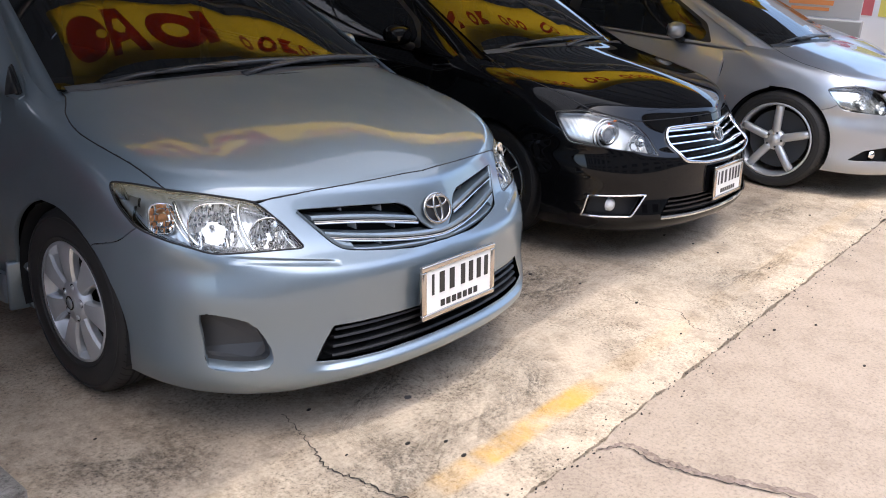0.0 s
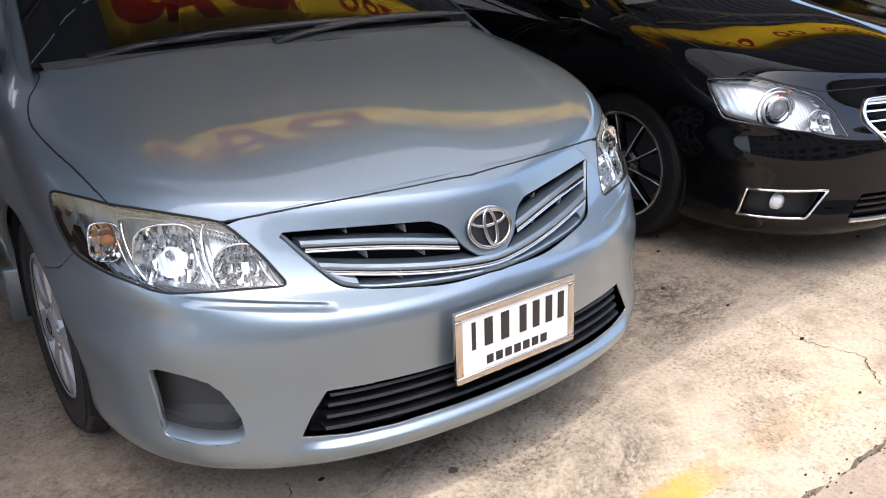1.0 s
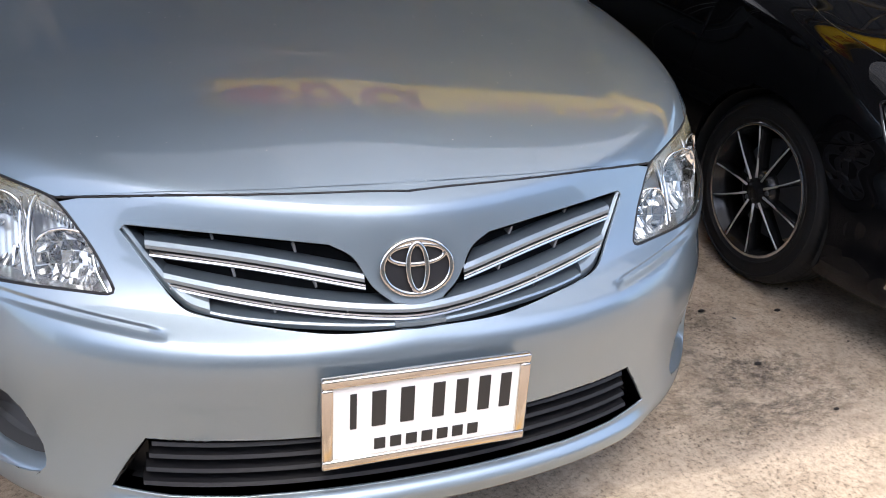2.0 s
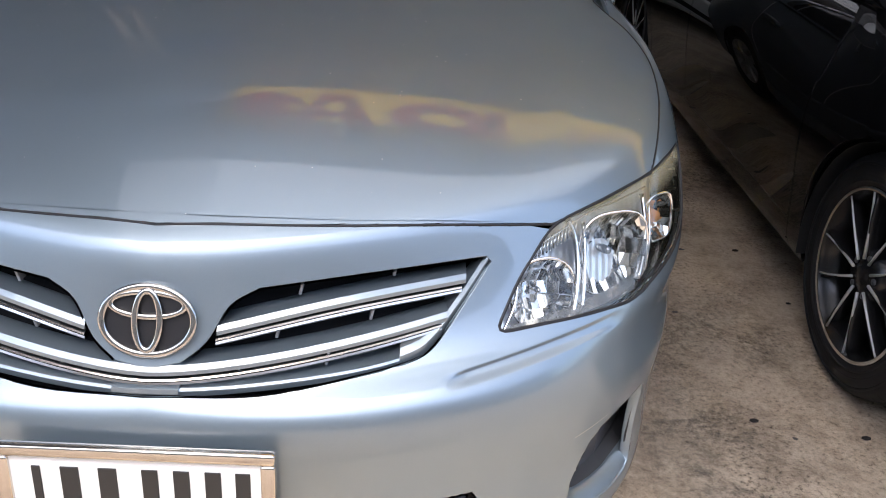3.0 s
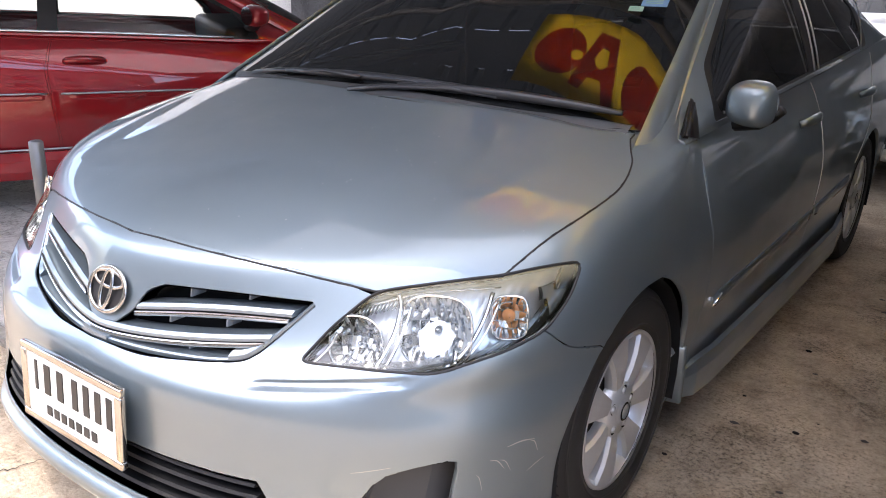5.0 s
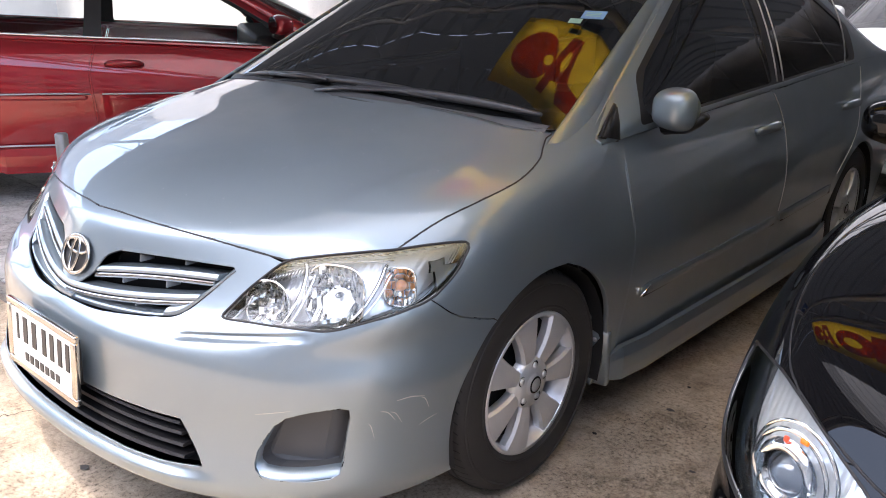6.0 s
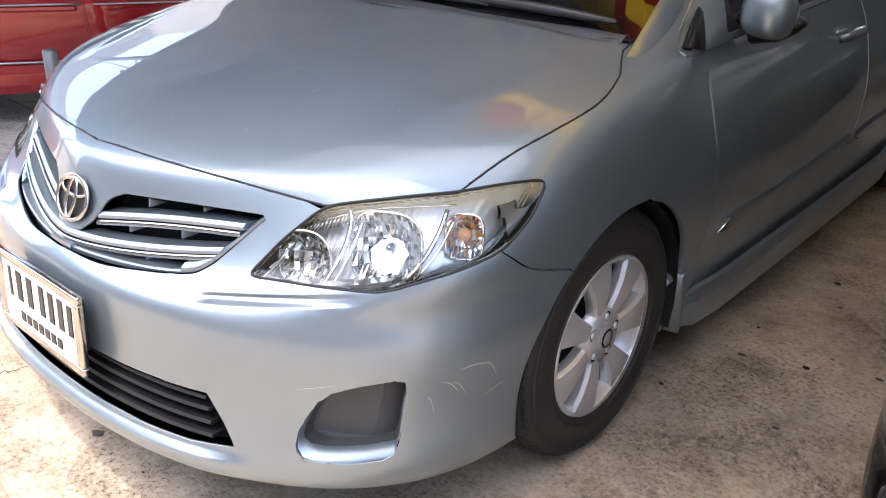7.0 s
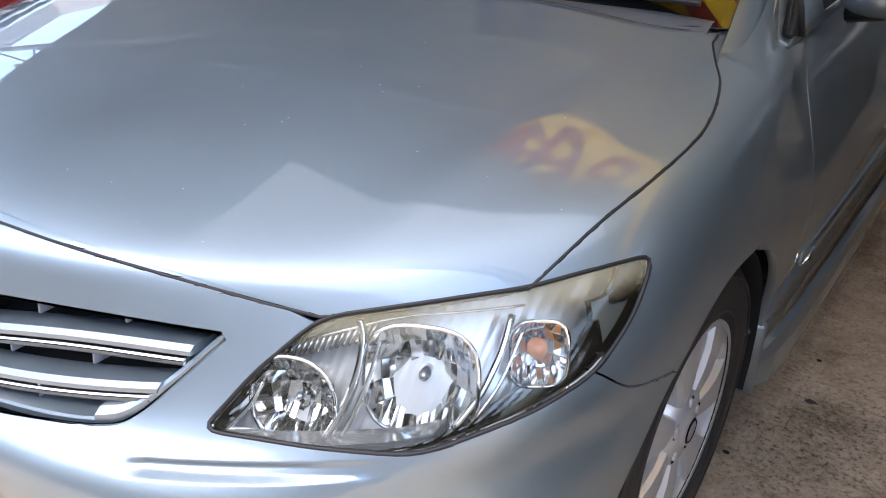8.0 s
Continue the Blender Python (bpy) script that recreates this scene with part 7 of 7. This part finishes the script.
YM = (B0[0] + B1[0]) / 2
print_shape(oval(-0.14, YM, 0.20, 0.17), oval(0.00, YM, 0.05, 0.035))
# big glyphs: a leg-and-bar form, then a ring with a tail
print_shape([(0.10, YM + 0.19), (0.26, YM + 0.19), (0.42, YM - 0.19), (0.30, YM - 0.19), (0.24, YM - 0.08), (0.13, YM - 0.10), (0.10, YM - 0.19), (0.02, YM - 0.19)],
            [(0.16, YM + 0.10), (0.22, YM + 0.10), (0.25, YM + 0.02), (0.22, YM - 0.02), (0.20, YM - 0.02), (0.18, YM - 0.02), (0.16, YM - 0.01), (0.13, YM + 0.02)])
print_shape(oval(0.70, YM, 0.25, 0.18), oval(0.70, YM, 0.11, 0.07))
print_shape([(0.88, YM + 0.20), (0.98, YM + 0.20), (1.00, YM - 0.12), (0.92, YM - 0.14)])
# a long run of small rings and bars
x = 1.30
rnd = random.Random(4)
while x < 8.6:
    w, h = rnd.uniform(0.15, 0.20), 0.085
    if rnd.random() < 0.6:
        print_shape(oval(x + w / 2, YM - 0.04, w / 2, h), oval(x + w / 2, YM - 0.04, w / 4, h / 2))
    else:
        print_shape([(x, YM - 0.04 - h), (x + w * 0.9, YM - 0.04 - h), (x + w * 0.9, YM - 0.04 - h * 0.5), (x + w * 0.4, YM - 0.04), (x + w * 0.9, YM - 0.04 + h), (x, YM - 0.04 + h)])
    x += w + (0.04 if rnd.random() < 0.8 else 0.30)
for x in (BX + 0.03, 2.4, 5.4, 8.4):
    for y in (B0[0] + 0.02, B1[0] - 0.02):
        part("cord", tube(bmesh.new(), [on_cloth(x, y), (x, y, TOP + 0.02)], 0.004, 6), PLASTIC, ban)

# walls that close the yard behind
def panel_wall(name, x0, x1, y0, y1, height, mat, label):
    bm = box(bmesh.new(), (min(x0, x1), min(y0, y1), 0), (max(x0, x1), max(y0, y1), height))
    ob = tagged(part(name, bm, mat, None, smooth=False), label, "wall", kind="structure")
    return ob


panel_wall("wall_back", -12, 14, 9.5, 9.7, 3.4, WALL, "dark grey panel wall at the back of the yard")
panel_wall("wall_white", -13, -5.6, 6.0, 6.2, 4.2, PLASTER, "sunlit white plaster wall beyond the tiles")
panel_wall("wall_grey", -5.6, -2.2, 6.0, 6.2, 3.4, WALL, "dark grey panel wall behind the tiles")
panel_wall("wall_left", -13.2, -13.0, 0.5, 6.2, 4.2, PLASTER, "white plaster wall beside the tiles")
wall = bpy.data.objects["wall_back"]
for i in range(28):
    x = -11.5 + 0.9 * i
    ob = part("batten", box(bmesh.new(), (x - 0.02, 9.47, 0.0), (x + 0.02, 9.5, 3.3), 0.003), WALL, wall)

# unseen houses over the road, added to close it and cut low sky off the bumpers
HOUSE = concrete("beige_house_render", (0.42, 0.36, 0.29), (0.36, 0.31, 0.25))
for i, (x, w, h, mat) in enumerate(((-28, 9.4, 12.4, HOUSE), (-18.5, 9.4, 11.8, HOUSE), (-9, 9.4, 12.8, HOUSE), (0.5, 9.4, 12.0, HOUSE), (10, 9.4, 12.6, HOUSE), (19.5, 9.4, 11.8, HOUSE), (29, 9.4, 12.4, HOUSE))):
    house = thing("sky_block_house", "plain beige row house across the road", "house", pose(x, -15, -0.05), "houses across the road")
    part("front_wall", box(bmesh.new(), (-w / 2, -8, 0), (w / 2, 0, h)), mat, house, smooth=False)
    for fl in range(int(h // 3.4)):
        for k in range(3):
            wx = -w / 3 + k * w / 3
            win = part("window", box(bmesh.new(), (wx - 0.8, -0.05, 1.0 + 3.4 * fl), (wx + 0.8, 0.05, 2.5 + 3.4 * fl), 0.01), GLASS, house)
    part("roof", box(bmesh.new(), (-w / 2 - 0.2, -8.2, h), (w / 2 + 0.2, 0.4, h + 0.25), 0.02), KERB, house)

# advertising board and stall past the last car
PALE, MIDGREY, ORANGE = material("pale_grey_board", (0.50, 0.51, 0.54), 0.5), material("mid_grey_base", (0.20, 0.205, 0.215), 0.6), material("orange_print", (0.60, 0.24, 0.08), 0.5)
board = thing("advertising_board", "pale grey board with a block of orange print on a stand", "sign", pose(9.75, 2.05, 0, 0, 0, -78))
part("panel", box(bmesh.new(), (-0.62, -0.04, 0.98), (0.62, 0.04, 2.3), 0.01), PALE, board)
part("base", box(bmesh.new(), (-0.66, -0.25, 0.0), (0.66, 0.25, 0.97), 0.02), MIDGREY, board)
for lo, hi in (((-0.26, 1.22), (-0.02, 1.62)), ((0.02, 1.22), (0.28, 1.62)), ((-0.26, 1.13), (0.28, 1.19)), ((-0.22, 1.06), (0.24, 1.10))):
    part("print_bar", box(bmesh.new(), (lo[0], -0.046, lo[1]), (hi[0], -0.038, hi[1])), ORANGE, board, smooth=False)
van = thing("delivery_van", "white box van with posters parked beyond the cars", "van", pose(11.9, 0.9, 0, 0, 0, -20))
part("body", box(bmesh.new(), (-0.9, -1.4, 0.45), (0.9, 1.8, 2.4), 0.08), WHITEP, van)
for y in (-0.9, 1.2):
    for x in (-0.8, 0.8):
        part("tyre", lathe(bmesh.new(), [(0.2, -0.1), (0.34, -0.1), (0.35, 0), (0.34, 0.1), (0.2, 0.1)], 24, pose(x, y, 0.35)), RUBBER, van)
for i, c in enumerate(((0.5, 0.1, 0.12), (0.1, 0.12, 0.4), (0.6, 0.5, 0.1), (0.45, 0.1, 0.1))):
    part("poster", box(bmesh.new(), (-0.912, -1.2 + 0.55 * i, 1.0), (-0.9, -0.75 + 0.55 * i, 2.0)), material("poster_print", c, 0.5), van, smooth=False)

# blue direction sign hung from the canopy on white pipes
sign = thing("hanging_sign", "blue direction plate with a white arrow hung on white pipes", "sign", pose(-1.0, 2.55, 0))
for x in (-0.10, 0.02):
    part("pipe", tube(bmesh.new(), [(x, 0, 2.05), (x, 0, 2.78)], 0.032, 12), WHITEP, sign)
part("plate", box(bmesh.new(), (0.06, -0.008, 2.30), (0.50, 0.008, 2.62), 0.003), material("blue_sign", (0.02, 0.09, 0.36), 0.35), sign)
bm = bmesh.new()
bm.faces.new([bm.verts.new((x, -0.011, z)) for x, z in ((0.20, 2.36), (0.27, 2.36), (0.38, 2.46), (0.27, 2.56), (0.20, 2.56), (0.30, 2.46))])
part("arrow", bm, WHITEP, sign)
part("bracket", box(bmesh.new(), (-0.12, 0.01, 2.40), (0.45, 0.03, 2.44), 0.002), WHITEP, sign)
